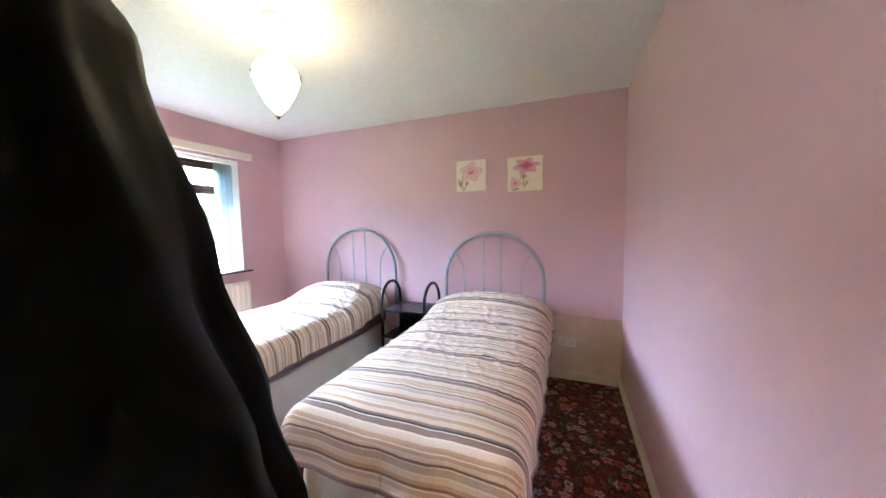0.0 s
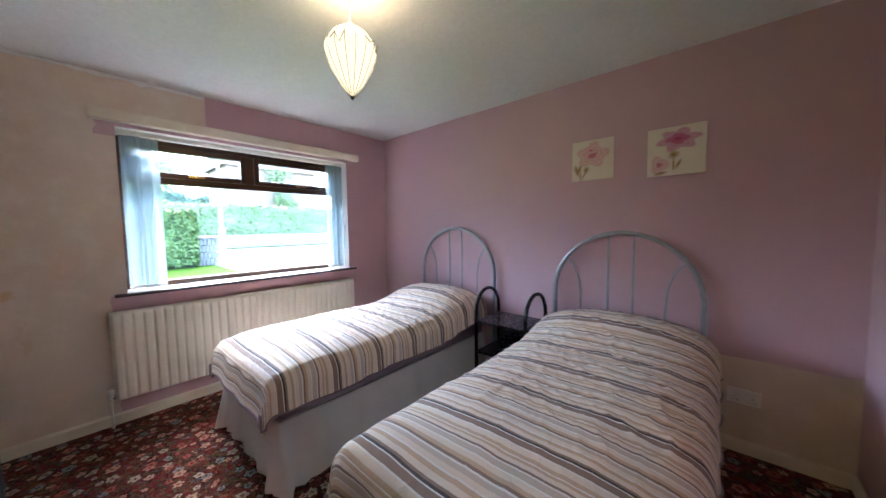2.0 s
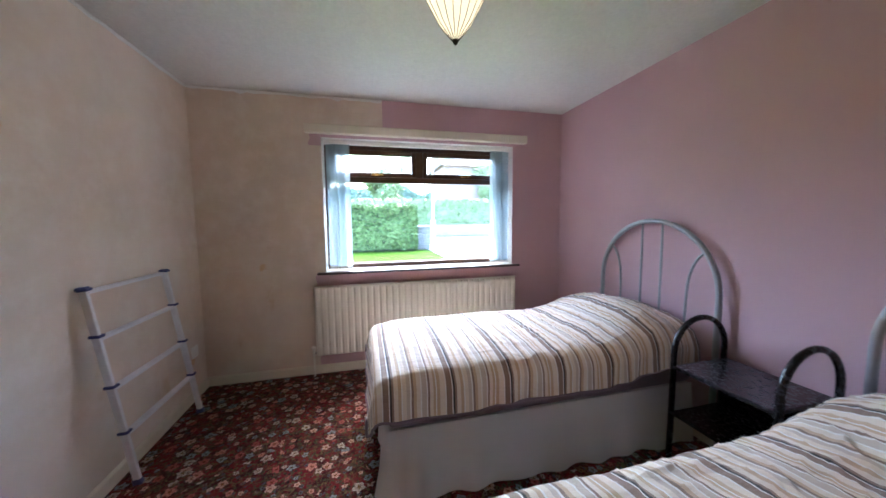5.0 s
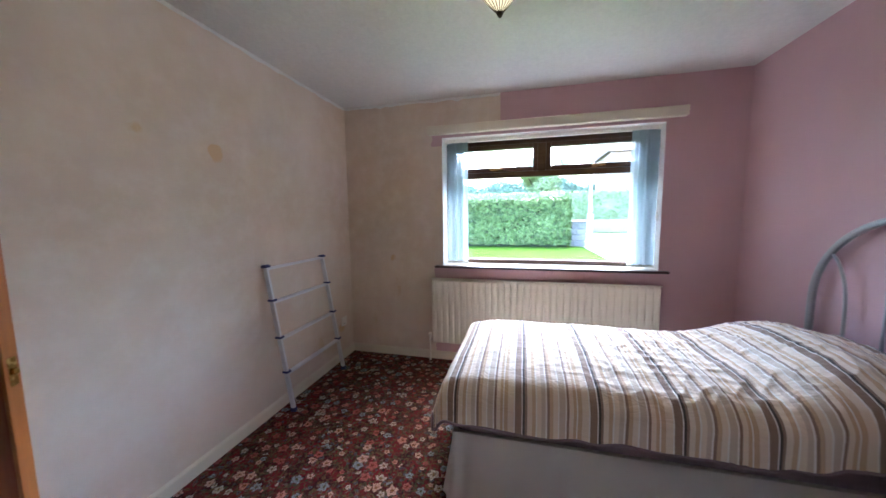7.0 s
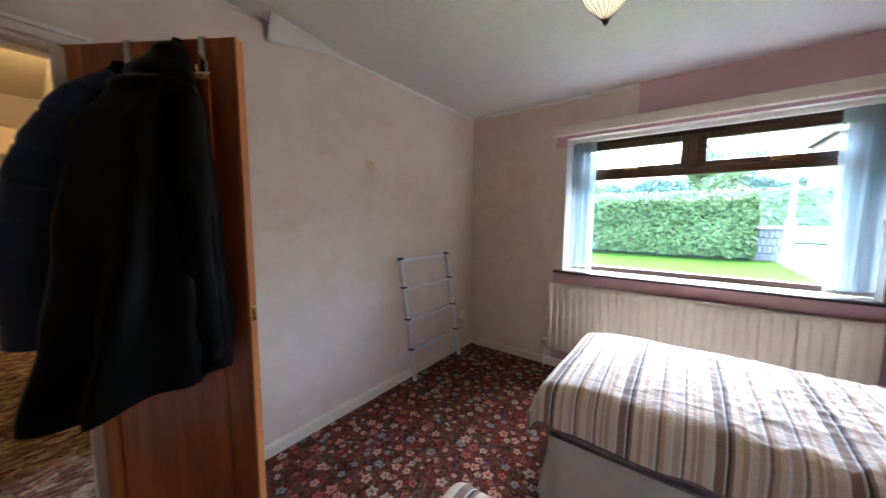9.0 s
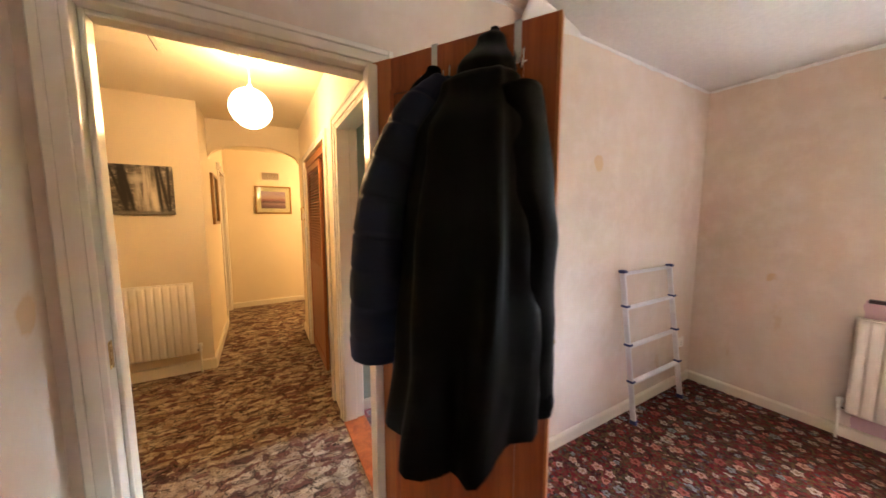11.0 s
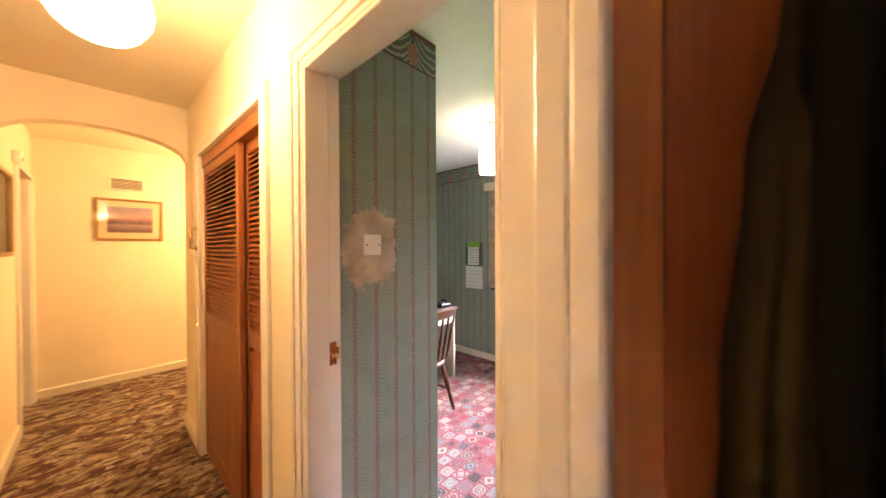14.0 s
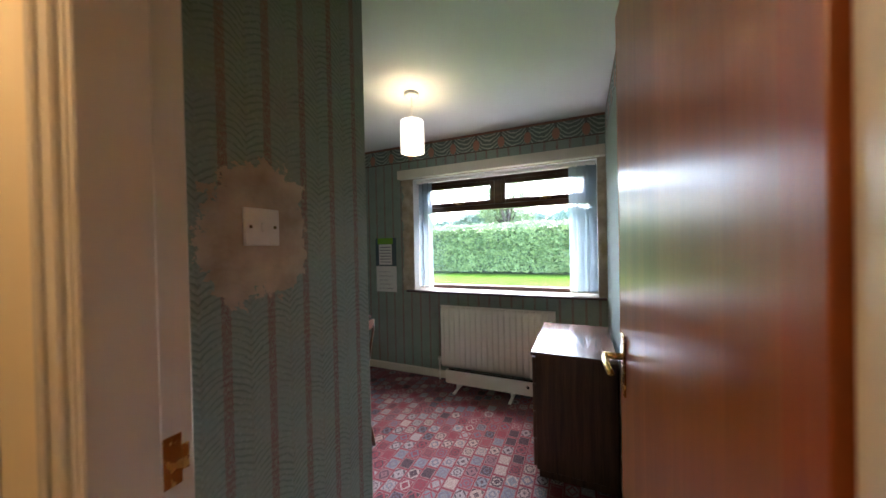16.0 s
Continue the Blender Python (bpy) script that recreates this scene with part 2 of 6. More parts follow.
def floral_carpet():
    """Dark crimson ground with blooms, small flowers and olive scrolls."""
    k = Mat("red_floral_carpet", (0.1, 0.01, 0.01), 0.95)
    warp = k.noise(14, 3)[1]
    flat = k.scaled(1, 1, 0)
    v = k.mix(0.018, flat, warp, "ADD")
    v = k.scaled(1, 1, 0, v)
    pile = k.noise(420, 2)[0]
    c = k.mix(k.ramp(k.noise(11, 3)[0], (0.44, 0.0), (0.56, 1.0)), (0.07, 0.007, 0.011), (0.29, 0.013, 0.020))
    blot = k.voronoi(46, v)
    bt = k.node("SeparateXYZ", i0=blot["Color"]).outputs
    leaf = k.ramp(bt[1], (0.0, (0.10, 0.12, 0.05)), (0.24, (0.24, 0.17, 0.065)), (0.45, (0.26, 0.015, 0.022)), (0.70, (0.016, 0.012, 0.014)), (0.86, (0.34, 0.11, 0.07)), hard=True)
    c = k.mix(k.ramp(blot["Distance"], (0.32, 1.0), (0.42, 0.0)), c, leaf)
    scroll = k.math("ABSOLUTE", k.math("SUBTRACT", k.noise(17, 1, 0.4, flat, 0.9)[0], 0.5))
    c = k.mix(k.ramp(scroll, (0.014, 0.95), (0.024, 0.0)), c, (0.26, 0.19, 0.075))
    tendril = k.math("ABSOLUTE", k.math("SUBTRACT", k.noise(25, 1, 0.4, k.scaled(1, 1, 5), 1.2)[0], 0.47))
    c = k.mix(k.ramp(tendril, (0.014, 0.9), (0.026, 0.0)), c, (0.11, 0.125, 0.06))
    r2, t2 = flowers(k, v, 27, 1.0, 0.013, 5.0, 1.1)
    small = k.ramp(t2[0], (0.0, (0.33, 0.23, 0.18)), (0.2, (0.25, 0.06, 0.05)), (0.45, (0.12, 0.13, 0.06)), (0.62, (0.17, 0.21, 0.24)), (0.8, (0.30, 0.20, 0.07)), hard=True)
    small = k.mix(k.ramp(r2, (0.35, 1.0), (0.45, 0.0)), small, (0.07, 0.012, 0.014))
    c = k.mix(k.ramp(r2, (0.9, 1.0), (1.05, 0.0)), c, small)
    r1, t1 = flowers(k, v, 12.0, 0.95, 0.029, 5.0, 1.1)
    bloom = k.ramp(t1[0], (0.0, (0.60, 0.38, 0.30)), (0.26, (0.52, 0.45, 0.38)), (0.5, (0.42, 0.12, 0.10)), (0.68, (0.27, 0.32, 0.34)), (0.84, (0.58, 0.26, 0.20)), hard=True)
    inner = k.ramp(r1, (0.0, (0.40, 0.26, 0.09)), (0.22, (0.12, 0.014, 0.016)), (0.32, (0.9, 0.85, 0.8)), (0.58, (0.30, 0.12, 0.11)), (0.66, (1, 1, 1)), hard=True)
    c = k.mix(k.ramp(r1, (1.05, 0.5), (1.2, 0.0)), c, (0.03, 0.008, 0.01))
    c = k.mix(k.ramp(r1, (0.92, 1.0), (1.04, 0.0)), c, k.mix(1.0, bloom, inner, "MULTIPLY"))
    c = k.mix(k.ramp(pile, (0.3, 0.3), (0.7, 0.0)), c, (0.02, 0.005, 0.005))
    k.colour(c)
    k.shader(Specular_IOR_Level=0.15)
    return k.bump(pile, 0.6, 0.006).m


def hall_carpet():
    """Overlapping feathered leaves in browns and creams with thin dark veins."""
    k = Mat("brown_patterned_carpet", (0.15, 0.1, 0.06), 0.95)
    warp = k.noise(6, 4)[1]
    v = k.mix(0.16, k.scaled(0.62, 1.15, 0), warp, "ADD")
    pile = k.noise(380, 2)[0]
    vo = k.voronoi(25, v)
    tint = k.node("SeparateXYZ", i0=vo["Color"]).outputs
    c = k.ramp(tint[0], (0.0, (0.15, 0.065, 0.05)), (0.16, (0.42, 0.34, 0.24)), (0.4, (0.22, 0.12, 0.10)), (0.52, (0.31, 0.22, 0.14)), (0.74, (0.10, 0.05, 0.042)), (0.82, (0.54, 0.46, 0.34)), hard=True)
    ribs = k.math("SINE", k.math("MULTIPLY", k.math("ADD", vo["Distance"], k.math("MULTIPLY", k.noise(30, 3, 0.6, v)[0], 0.5)), 34.0))
    c = k.mix(k.ramp(ribs, (0.2, 0.0), (0.9, 0.3)), c, (0.10, 0.055, 0.035))
    small = k.voronoi(66, v)
    st = k.node("SeparateXYZ", i0=small["Color"]).outputs
    c = k.mix(k.ramp(small["Distance"], (0.26, 0.8), (0.4, 0.0)), c, k.ramp(st[0], (0.0, (0.46, 0.37, 0.27)), (0.3, (0.12, 0.045, 0.035)), (0.55, (0.28, 0.17, 0.09)), (0.75, (0.045, 0.03, 0.025)), hard=True))
    c = k.mix(k.ramp(vo["Distance"], (0.5, 0.0), (0.8, 0.5)), c, (0.05, 0.028, 0.02))
    vein = k.math("ABSOLUTE", k.math("SUBTRACT", k.noise(11, 3, 0.5, v, 0.8)[0], 0.5))
    c = k.mix(k.ramp(vein, (0.006, 0.9), (0.016, 0.0)), c, (0.015, 0.011, 0.010))
    c = k.mix(k.ramp(pile, (0.3, 0.5), (0.7, 0.05)), c, (0.03, 0.02, 0.014))
    k.colour(c)
    k.shader(Specular_IOR_Level=0.15)
    return k.bump(pile, 0.6, 0.006).m


def patch_carpet():
    """Small squares and oblongs in offset rows, each with its own rosette or lozenge."""
    k = Mat("patchwork_carpet", (0.2, 0.1, 0.1), 0.95)
    pile = k.noise(420, 2)[0]
    x, y, z = k.xyz(k.mix(0.012, k.at(), k.noise(70, 2)[1], "ADD"))
    yr = k.math("DIVIDE", y, 0.078)
    row = k.math("FLOOR", yr)
    ux = k.math("ADD", k.math("DIVIDE", x, 0.098), k.math("MULTIPLY", row, 0.37))
    col = k.math("FLOOR", ux)
    a = k.math("ABSOLUTE", k.math("SUBTRACT", k.math("FRACT", ux), 0.5))
    b = k.math("ABSOLUTE", k.math("SUBTRACT", k.math("FRACT", yr), 0.5))
    rnd = k.node("TexWhiteNoise", Vector=k.vec(col, row, 3.0)).outputs["Color"]
    t = k.xyz(rnd)
    base = k.ramp(t[0], (0.0, (0.20, 0.025, 0.045)), (0.16, (0.27, 0.27, 0.28)), (0.36, (0.15, 0.19, 0.23)), (0.54, (0.22, 0.05, 0.07)), (0.66, (0.34, 0.29, 0.26)), (0.80, (0.035, 0.028, 0.04)), (0.92, (0.20, 0.10, 0.12)), hard=True)
    ink = k.ramp(t[1], (0.0, (0.025, 0.02, 0.035)), (0.46, (0.38, 0.34, 0.31)), (0.66, (0.24, 0.03, 0.05)), (0.78, (0.10, 0.13, 0.19)), hard=True)
    lozenge = k.math("ADD", a, b)
    disc = k.math("MULTIPLY", k.math("SQRT", k.math("ADD", k.math("MULTIPLY", a, a), k.math("MULTIPLY", b, b))), 1.25)
    lobes = k.math("MULTIPLY", k.math("COSINE", k.math("MULTIPLY", k.math("ARCTAN2", b, a), 8.0)), 0.05)
    pick = k.math("GREATER_THAN", t[2], 0.45)
    d = k.math("ADD", k.math("MULTIPLY", lozenge, k.math("SUBTRACT", 1.0, pick)), k.math("MULTIPLY", k.math("ADD", disc, lobes), pick))
    rings = k.math("SINE", k.math("ADD", k.math("MULTIPLY", d, k.math("ADD", 11.0, k.math("MULTIPLY", t[2], 12.0))), k.math("MULTIPLY", t[1], 4.0)))
    c = k.mix(k.ramp(rings, (0.35, 0.0), (0.5, 0.9)), base, ink)
    c = k.mix(k.ramp(k.noise(120, 2)[0], (0.42, 0.0), (0.6, 0.6)), c, (0.13, 0.09, 0.095))
    edge = k.math("MAXIMUM", k.math("MULTIPLY", a, 1.0), k.math("ADD", b, -0.01))
    c = k.mix(k.ramp(edge, (0.38, 0.0), (0.40, 1.0)), c, (0.22, 0.13, 0.135))
    c = k.mix(k.ramp(edge, (0.44, 0.0), (0.46, 1.0)), c, (0.17, 0.03, 0.045))
    c = k.mix(k.ramp(pile, (0.3, 0.4), (0.7, 0.0)), c, (0.05, 0.02, 0.025))
    k.colour(c)
    k.shader(Specular_IOR_Level=0.2)
    return k.bump(pile, 0.6, 0.006).m


M_FLORAL, M_HALLCARPET, M_PATCH = floral_carpet(), hall_carpet(), patch_carpet()


def green_paper(name, bare=None, border=True):
    """Green moire wallpaper with red twisted stripes and a draped border; bare where bare(k, u, z) is 1."""
    k = Mat(name, (0.2, 0.3, 0.26), 0.6)
    x, y, z = k.xyz()
    u = k.math("ADD", x, y)
    uu = k.math("DIVIDE", u, 0.105)
    f = k.math("ABSOLUTE", k.math("SUBTRACT", k.math("FRACT", uu), 0.5))
    # sagging swags between the stripes
    sag = k.math("MULTIPLY", k.math("MULTIPLY", f, f), 0.10)
    swag = k.math("SINE", k.math("MULTIPLY", k.math("ADD", k.math("ADD", z, sag), k.math("MULTIPLY", k.noise(24, 2)[0], 0.022)), 400.0))
    base = k.mix(k.ramp(swag, (0.35, 0.0), (0.8, 1.0)), (0.245, 0.315, 0.26), k.mix(k.ramp(k.noise(9, 4)[0], (0.4, 0.0), (0.62, 1.0)), (0.155, 0.215, 0.175), (0.235, 0.305, 0.25)))
    twist = k.math("SINE", k.math("ADD", k.math("MULTIPLY", z, 420.0), k.math("MULTIPLY", f, 160.0)))
    cord = k.math("LESS_THAN", f, 0.095)
    c = k.mix(k.math("MULTIPLY", cord, k.ramp(twist, (0.3, 0.2), (0.6, 0.95))), base, (0.22, 0.055, 0.05))
    edge = k.math("MULTIPLY", k.math("GREATER_THAN", f, 0.455), k.ramp(twist, (0.3, 0.1), (0.7, 0.55)))
    c = k.mix(k.math("MULTIPLY", edge, 0.35), c, (0.24, 0.17, 0.10))
    lace = k.voronoi(95, k.scaled(1, 1, 0.8))["Distance"]
    c = k.mix(k.ramp(lace, (0.18, 0.5), (0.4, 0.0)), c, (0.31, 0.38, 0.32))
    if border:
        # draped frieze under the ceiling
        g = k.math("SUBTRACT", k.math("FRACT", k.math("DIVIDE", u, 0.24)), 0.5)
        ga = k.math("ABSOLUTE", g)
        dip = k.math("MULTIPLY", k.math("MULTIPLY", ga, ga), 0.36)
        folds = k.math("SINE", k.math("MULTIPLY", k.math("ADD", k.math("SUBTRACT", z, dip), k.math("MULTIPLY", k.noise(16, 3)[0], 0.05)), 170.0))
        fr = k.mix(k.ramp(folds, (0.1, 0.0), (1.0, 1.0)), (0.12, 0.155, 0.13), (0.42, 0.46, 0.39))
        tu = k.math("DIVIDE", k.math("MULTIPLY", k.math("SUBTRACT", 0.5, ga), 0.24), 0.034)
        tv = k.math("DIVIDE", k.math("SUBTRACT", z, 2.285), 0.055)
        tassel = k.ramp(k.math("ADD", k.math("MULTIPLY", tu, tu), k.math("MULTIPLY", tv, tv)), (0.75, 1.0), (1.0, 0.0))
        pleat = k.math("MULTIPLY", k.math("LESS_THAN", tu, 0.3), k.math("GREATER_THAN", z, 2.31))
        fr = k.mix(k.math("MULTIPLY", pleat, 0.8), fr, (0.07, 0.06, 0.05))
        fr = k.mix(tassel, fr, (0.40, 0.19, 0.13))
        top = k.math("GREATER_THAN", z, 2.378)
        fr = k.mix(top, fr, (0.2, 0.085, 0.05))
        low = k.math("LESS_THAN", z, 2.232)
        fr = k.mix(low, fr, (0.10, 0.06, 0.045))
        c = k.mix(k.math("GREATER_THAN", z, 2.222), c, fr)
    h = swag
    if bare:
        mask = bare(k, u, z)
        plaster = k.mix(k.ramp(k.noise(9, 5)[0], (0.35, 0.0), (0.65, 1.0)), (0.34, 0.26, 0.175), (0.55, 0.46, 0.35))
        c = k.mix(mask, c, plaster)
    k.colour(c)
    return k.bump(h, 0.12, 0.002).m


def switch_patch(k, u, z):
    wob = k.math("MULTIPLY", k.math("SUBTRACT", k.noise(17, 6, 0.7)[0], 0.5), 0.26)
    du = k.math("DIVIDE", k.math("SUBTRACT", u, 1.443), 0.135)
    dz = k.math("DIVIDE", k.math("SUBTRACT", z, 1.372), 0.16)
    r = k.math("ADD", k.math("POWER", k.math("ABSOLUTE", du), 2.6), k.math("POWER", k.math("ABSOLUTE", dz), 2.6))
    return k.math("LESS_THAN", k.math("ADD", r, k.math("MULTIPLY", wob, 12.0)), 1.0)


def window_patch(k, u, z):
    wob = k.math("MULTIPLY", k.math("SUBTRACT", k.noise(10, 4, 0.6)[0], 0.5), 0.12)
    inside = k.math("MULTIPLY", k.math("GREATER_THAN", k.math("ADD", u, wob), -2.03), k.math("GREATER_THAN", z, 0.87))
    return k.math("MULTIPLY", inside, k.math("LESS_THAN", z, 2.09))


M_GREEN = green_paper("green_stripe_paper")
M_GREEN_SWITCH = green_paper("green_stripe_paper_torn", switch_patch)
M_GREEN_WEST = green_paper("green_stripe_paper_window", window_patch)

# ---- mesh helpers ----


def link_mesh(name, bm, material, parent=None, smooth=False, label=""):
    me = bpy.data.meshes.new(name)
    bm.normal_update()
    bm.to_mesh(me)
    bm.free()
    for m in material if isinstance(material, (list, tuple)) else [material]:
        me.materials.append(m)
    if smooth:
        for p in me.polygons:
            p.use_smooth = True
    ob = new(name, me)
    if parent:
        ob.parent = parent
    if label:
        ob["label"] = label
    return ob


def part(name, bm, material, parent, label="", smooth=False):
    return link_mesh(name, bm, material, parent, smooth, label)


def thing(name, label, category, m=None, group="", kind=""):
    ob = new(name)
    ob.empty_display_size = 0.1
    if m is not None:
        ob.matrix_world = m
    return tagged(ob, label, category, group, kind)


def add_box(bm, x0, x1, y0, y1, z0, z1, m=None, index=0):
    vs = [Vector((x, y, z)) for x in (x0, x1) for y in (y0, y1) for z in (z0, z1)]
    if m is not None:
        vs = [m @ v for v in vs]
    v = [bm.verts.new(p) for p in vs]
    for f in ((0, 1, 3, 2), (4, 6, 7, 5), (0, 4, 5, 1), (2, 3, 7, 6), (0, 2, 6, 4), (1, 5, 7, 3)):
        bm.faces.new([v[i] for i in f]).material_index = index


def box(x0, x1, y0, y1, z0, z1, bevel=0.0, segs=2):
    bm = bmesh.new()
    add_box(bm, x0, x1, y0, y1, z0, z1)
    if bevel:
        bmesh.ops.bevel(bm, geom=list(bm.edges), offset=bevel, segments=segs, affect="EDGES", profile=0.5)
    return bm


def tube(points, radius, sides=10, closed=False, caps=True):
    """A round bar along points; radius a number or one for each point."""
    bm = bmesh.new()
    pts = [Vector(p) for p in points]
    n = len(pts)
    rad = radius if isinstance(radius, (list, tuple)) else [radius] * n
    rings = []
    up = Vector((0.31, 0.17, 0.93))
    for i, p in enumerate(pts):
        a, b = (pts[i - 1], pts[(i + 1) % n]) if closed else (pts[max(i - 1, 0)], pts[min(i + 1, n - 1)])
        d = (b - a).normalized()
        u = (up - d * up.dot(d)).normalized()
        up = u
        w = d.cross(u)
        rings.append([bm.verts.new(p + (u * math.cos(t) + w * math.sin(t)) * rad[i]) for t in (2 * math.pi * j / sides for j in range(sides))])
    for i in range(n if closed else n - 1):
        r, s = rings[i], rings[(i + 1) % n]
        for j in range(sides):
            bm.faces.new((r[j], r[(j + 1) % sides], s[(j + 1) % sides], s[j]))
    if caps and not closed:
        bm.faces.new(rings[0][::-1])
        bm.faces.new(rings[-1])
    return bm


def lathe(profile, sides=24, centre=(0, 0, 0), cap=True):
    """A turned body from (radius, z) pairs."""
    bm = bmesh.new()
    c = Vector(centre)
    rings = [[bm.verts.new(c + Vector((r * math.cos(2 * math.pi * j / sides), r * math.sin(2 * math.pi * j / sides), z))) for j in range(sides)] for r, z in profile]
    for a, b in zip(rings, rings[1:]):
        for j in range(sides):
            bm.faces.new((a[j], a[(j + 1) % sides], b[(j + 1) % sides], b[j]))
    if cap:
        bm.faces.new(rings[0][::-1])
        bm.faces.new(rings[-1])
    return bm


def smooth_curve(points, steps=8):
    """A Catmull-Rom run through points."""
    p = [Vector(a) for a in points]
    p = [p[0] * 2 - p[1]] + p + [p[-1] * 2 - p[-2]]
    out = []
    for i in range(1, len(p) - 2):
        for s in range(steps):
            t = s / steps
            a, b, c, d = p[i - 1], p[i], p[i + 1], p[i + 2]
            out.append(0.5 * (2 * b + (c - a) * t + (2 * a - 5 * b + 4 * c - d) * t * t + (3 * b - a - 3 * c + d) * t ** 3))
    return out + [p[-2]]


def wall(name, x0, x1, y0, y1, z0, z1, mats, faces, openings=(), along="y"):
    """A wall with openings (a0, a1, z0, z1) along an axis; faces maps a side to an index of mats, the rest is 0."""
    bm = bmesh.new()
    lo, hi = (y0, y1) if along == "y" else (x0, x1)
    cuts = sorted({lo, hi, *(v for o in openings for v in o[:2])})
    zs = sorted({z0, z1, *(v for o in openings for v in o[2:])})
    grid = {}

    def vert(a, b, z):
        key = (round(a, 5), round(b, 5), round(z, 5))
        if key not in grid:
            grid[key] = bm.verts.new((b, a, z) if along == "y" else (a, b, z))
        return grid[key]

    t0, t1 = (x0, x1) if along == "y" else (y0, y1)
    na, nz = len(cuts) - 1, len(zs) - 1

    def solid(i, j):
        if not (0 <= i < na and 0 <= j < nz):
            return False
        a, z = (cuts[i] + cuts[i + 1]) / 2, (zs[j] + zs[j + 1]) / 2
        return not any(o[0] < a < o[1] and o[2] < z < o[3] for o in openings)

    for i in range(na):
        for j in range(nz):
            if not solid(i, j):
                continue
            a, b, c, d = cuts[i], cuts[i + 1], zs[j], zs[j + 1]
            bm.faces.new([vert(*q) for q in ((a, t0, c), (b, t0, c), (b, t0, d), (a, t0, d))]).material_index = faces.get("low", 0)
            bm.faces.new([vert(*q) for q in ((a, t1, c), (a, t1, d), (b, t1, d), (b, t1, c))]).material_index = faces.get("high", 0)
            for di, dj, q in ((-1, 0, ((a, t0, c), (a, t0, d), (a, t1, d), (a, t1, c))), (1, 0, ((b, t0, c), (b, t1, c), (b, t1, d), (b, t0, d))), (0, -1, ((a, t0, c), (a, t1, c), (b, t1, c), (b, t0, c))), (0, 1, ((a, t0, d), (b, t0, d), (b, t1, d), (a, t1, d)))):
                if not solid(i + di, j + dj):
                    bm.faces.new([vert(*p) for p in q]).material_index = faces.get("side", 0)
    bmesh.ops.recalc_face_normals(bm, faces=bm.faces)
    return tagged(link_mesh(name, bm, mats), kind="structure")


def structure(name, bm, material, label="", category=""):
    return tagged(link_mesh(name, bm, material), label, category, kind="structure")


# ---- shell of the three spaces ----
H = 2.4
XE, YN, YB = 3.67, 3.265, -0.10          # bedroom east, north; hall face of its south wall
DX0, DX1, DH = 2.748, 3.59, 1.985         # bedroom doorway
GX0, GX1 = 2.61, 2.735                   # wall between green room and hall
GY0, GY1, GH = -0.904, -0.112, 1.985     # green room doorway
CY0, CY1, CH = -2.43, -1.25, 1.97        # cupboard opening
WIN = (0.965, 2.732, 0.905, 2.06)
GWIN = (-1.90, -0.165, 0.875, 2.03)
HX, HY, ARCH, END = 3.6, -2.31, -2.88, -4.53

M_OUT = paint("render_outside", (0.5, 0.46, 0.4), 0.9, 0.08, 0.5, 90)

wall("wall_west", -0.28, 0, -0.05, YN + 0.1, -0.3, H + 0.2, [M_REVEAL, M_WEST, M_OUT], {"high": 1, "low": 2, "side": 0}, [WIN])
wall("wall_west_green", -0.28, 0, -3.1, -0.05, -0.3, H + 0.2, [M_REVEAL, M_GREEN_WEST, M_OUT], {"high": 1, "low": 2, "side": 0}, [GWIN])
wall("wall_north", 0, XE, YN, YN + 0.1, 0, H, [M_NORTH, M_NORTH], {}, along="x")
wall("wall_east", XE, XE + 0.1, 0, YN + 0.1, 0, H, [M_EAST], {})
wall("wall_south", 0, GX0, YB, 0, 0, H, [M_BARE, M_GREEN], {"low": 1}, along="x")
wall("wall_south_door", GX0, 5.0, YB, 0, 0, H, [M_BARE, M_HALL], {"low": 1}, [(DX0, DX1, 0, DH)], along="x")
wall("wall_hall_west", GX0, GX1, ARCH - 0.1, YB, 0, H, [M_HALL, M_GREEN], {"low": 1}, [(GY0, GY1, 0, GH), (CY0, CY1, 0, CH)])
wall("wall_green_stub", 2.016, GX0, -1.05, -0.972, 0, H, [M_GREEN_SWITCH], {}, along="x")
wall("wall_green_cupboard", 2.016, 2.08, -2.6, -1.05, 0, H, [M_GREEN], {})
wall("wall_cupboard_end", 2.08, GX0, -2.6, -2.52, 0, H, [M_GREEN], {}, along="x")
wall("wall_green_south", 0, GX0, -3.1, -3.0, 0, H, [M_HALL, M_GREEN], {"high": 1}, along="x")
wall("wall_radiator", HX, 5.0, HY - 0.1, HY, 0, H, [M_HALL], {}, along="x")
wall("wall_corridor_east", HX, HX + 0.1, END, HY - 0.1, 0, H, [M_HALL], {}, [(-4.42, -3.72, 0, 1.98)])
wall("wall_end", 1.4, HX + 1.3, END - 0.1, END, 0, H, [M_HALL], {}, along="x")
wall("wall_far_west", 1.4, 1.5, END, -3.1, 0, H, [M_HALL], {})
wall("wall_hall_east", 5.0, 5.1, HY - 0.1, 0, 0, H, [M_HALL], {})
wall("wall_side_room", HX + 1.2, HX + 1.3, END, HY - 0.1, 0, H, [M_HALL], {})

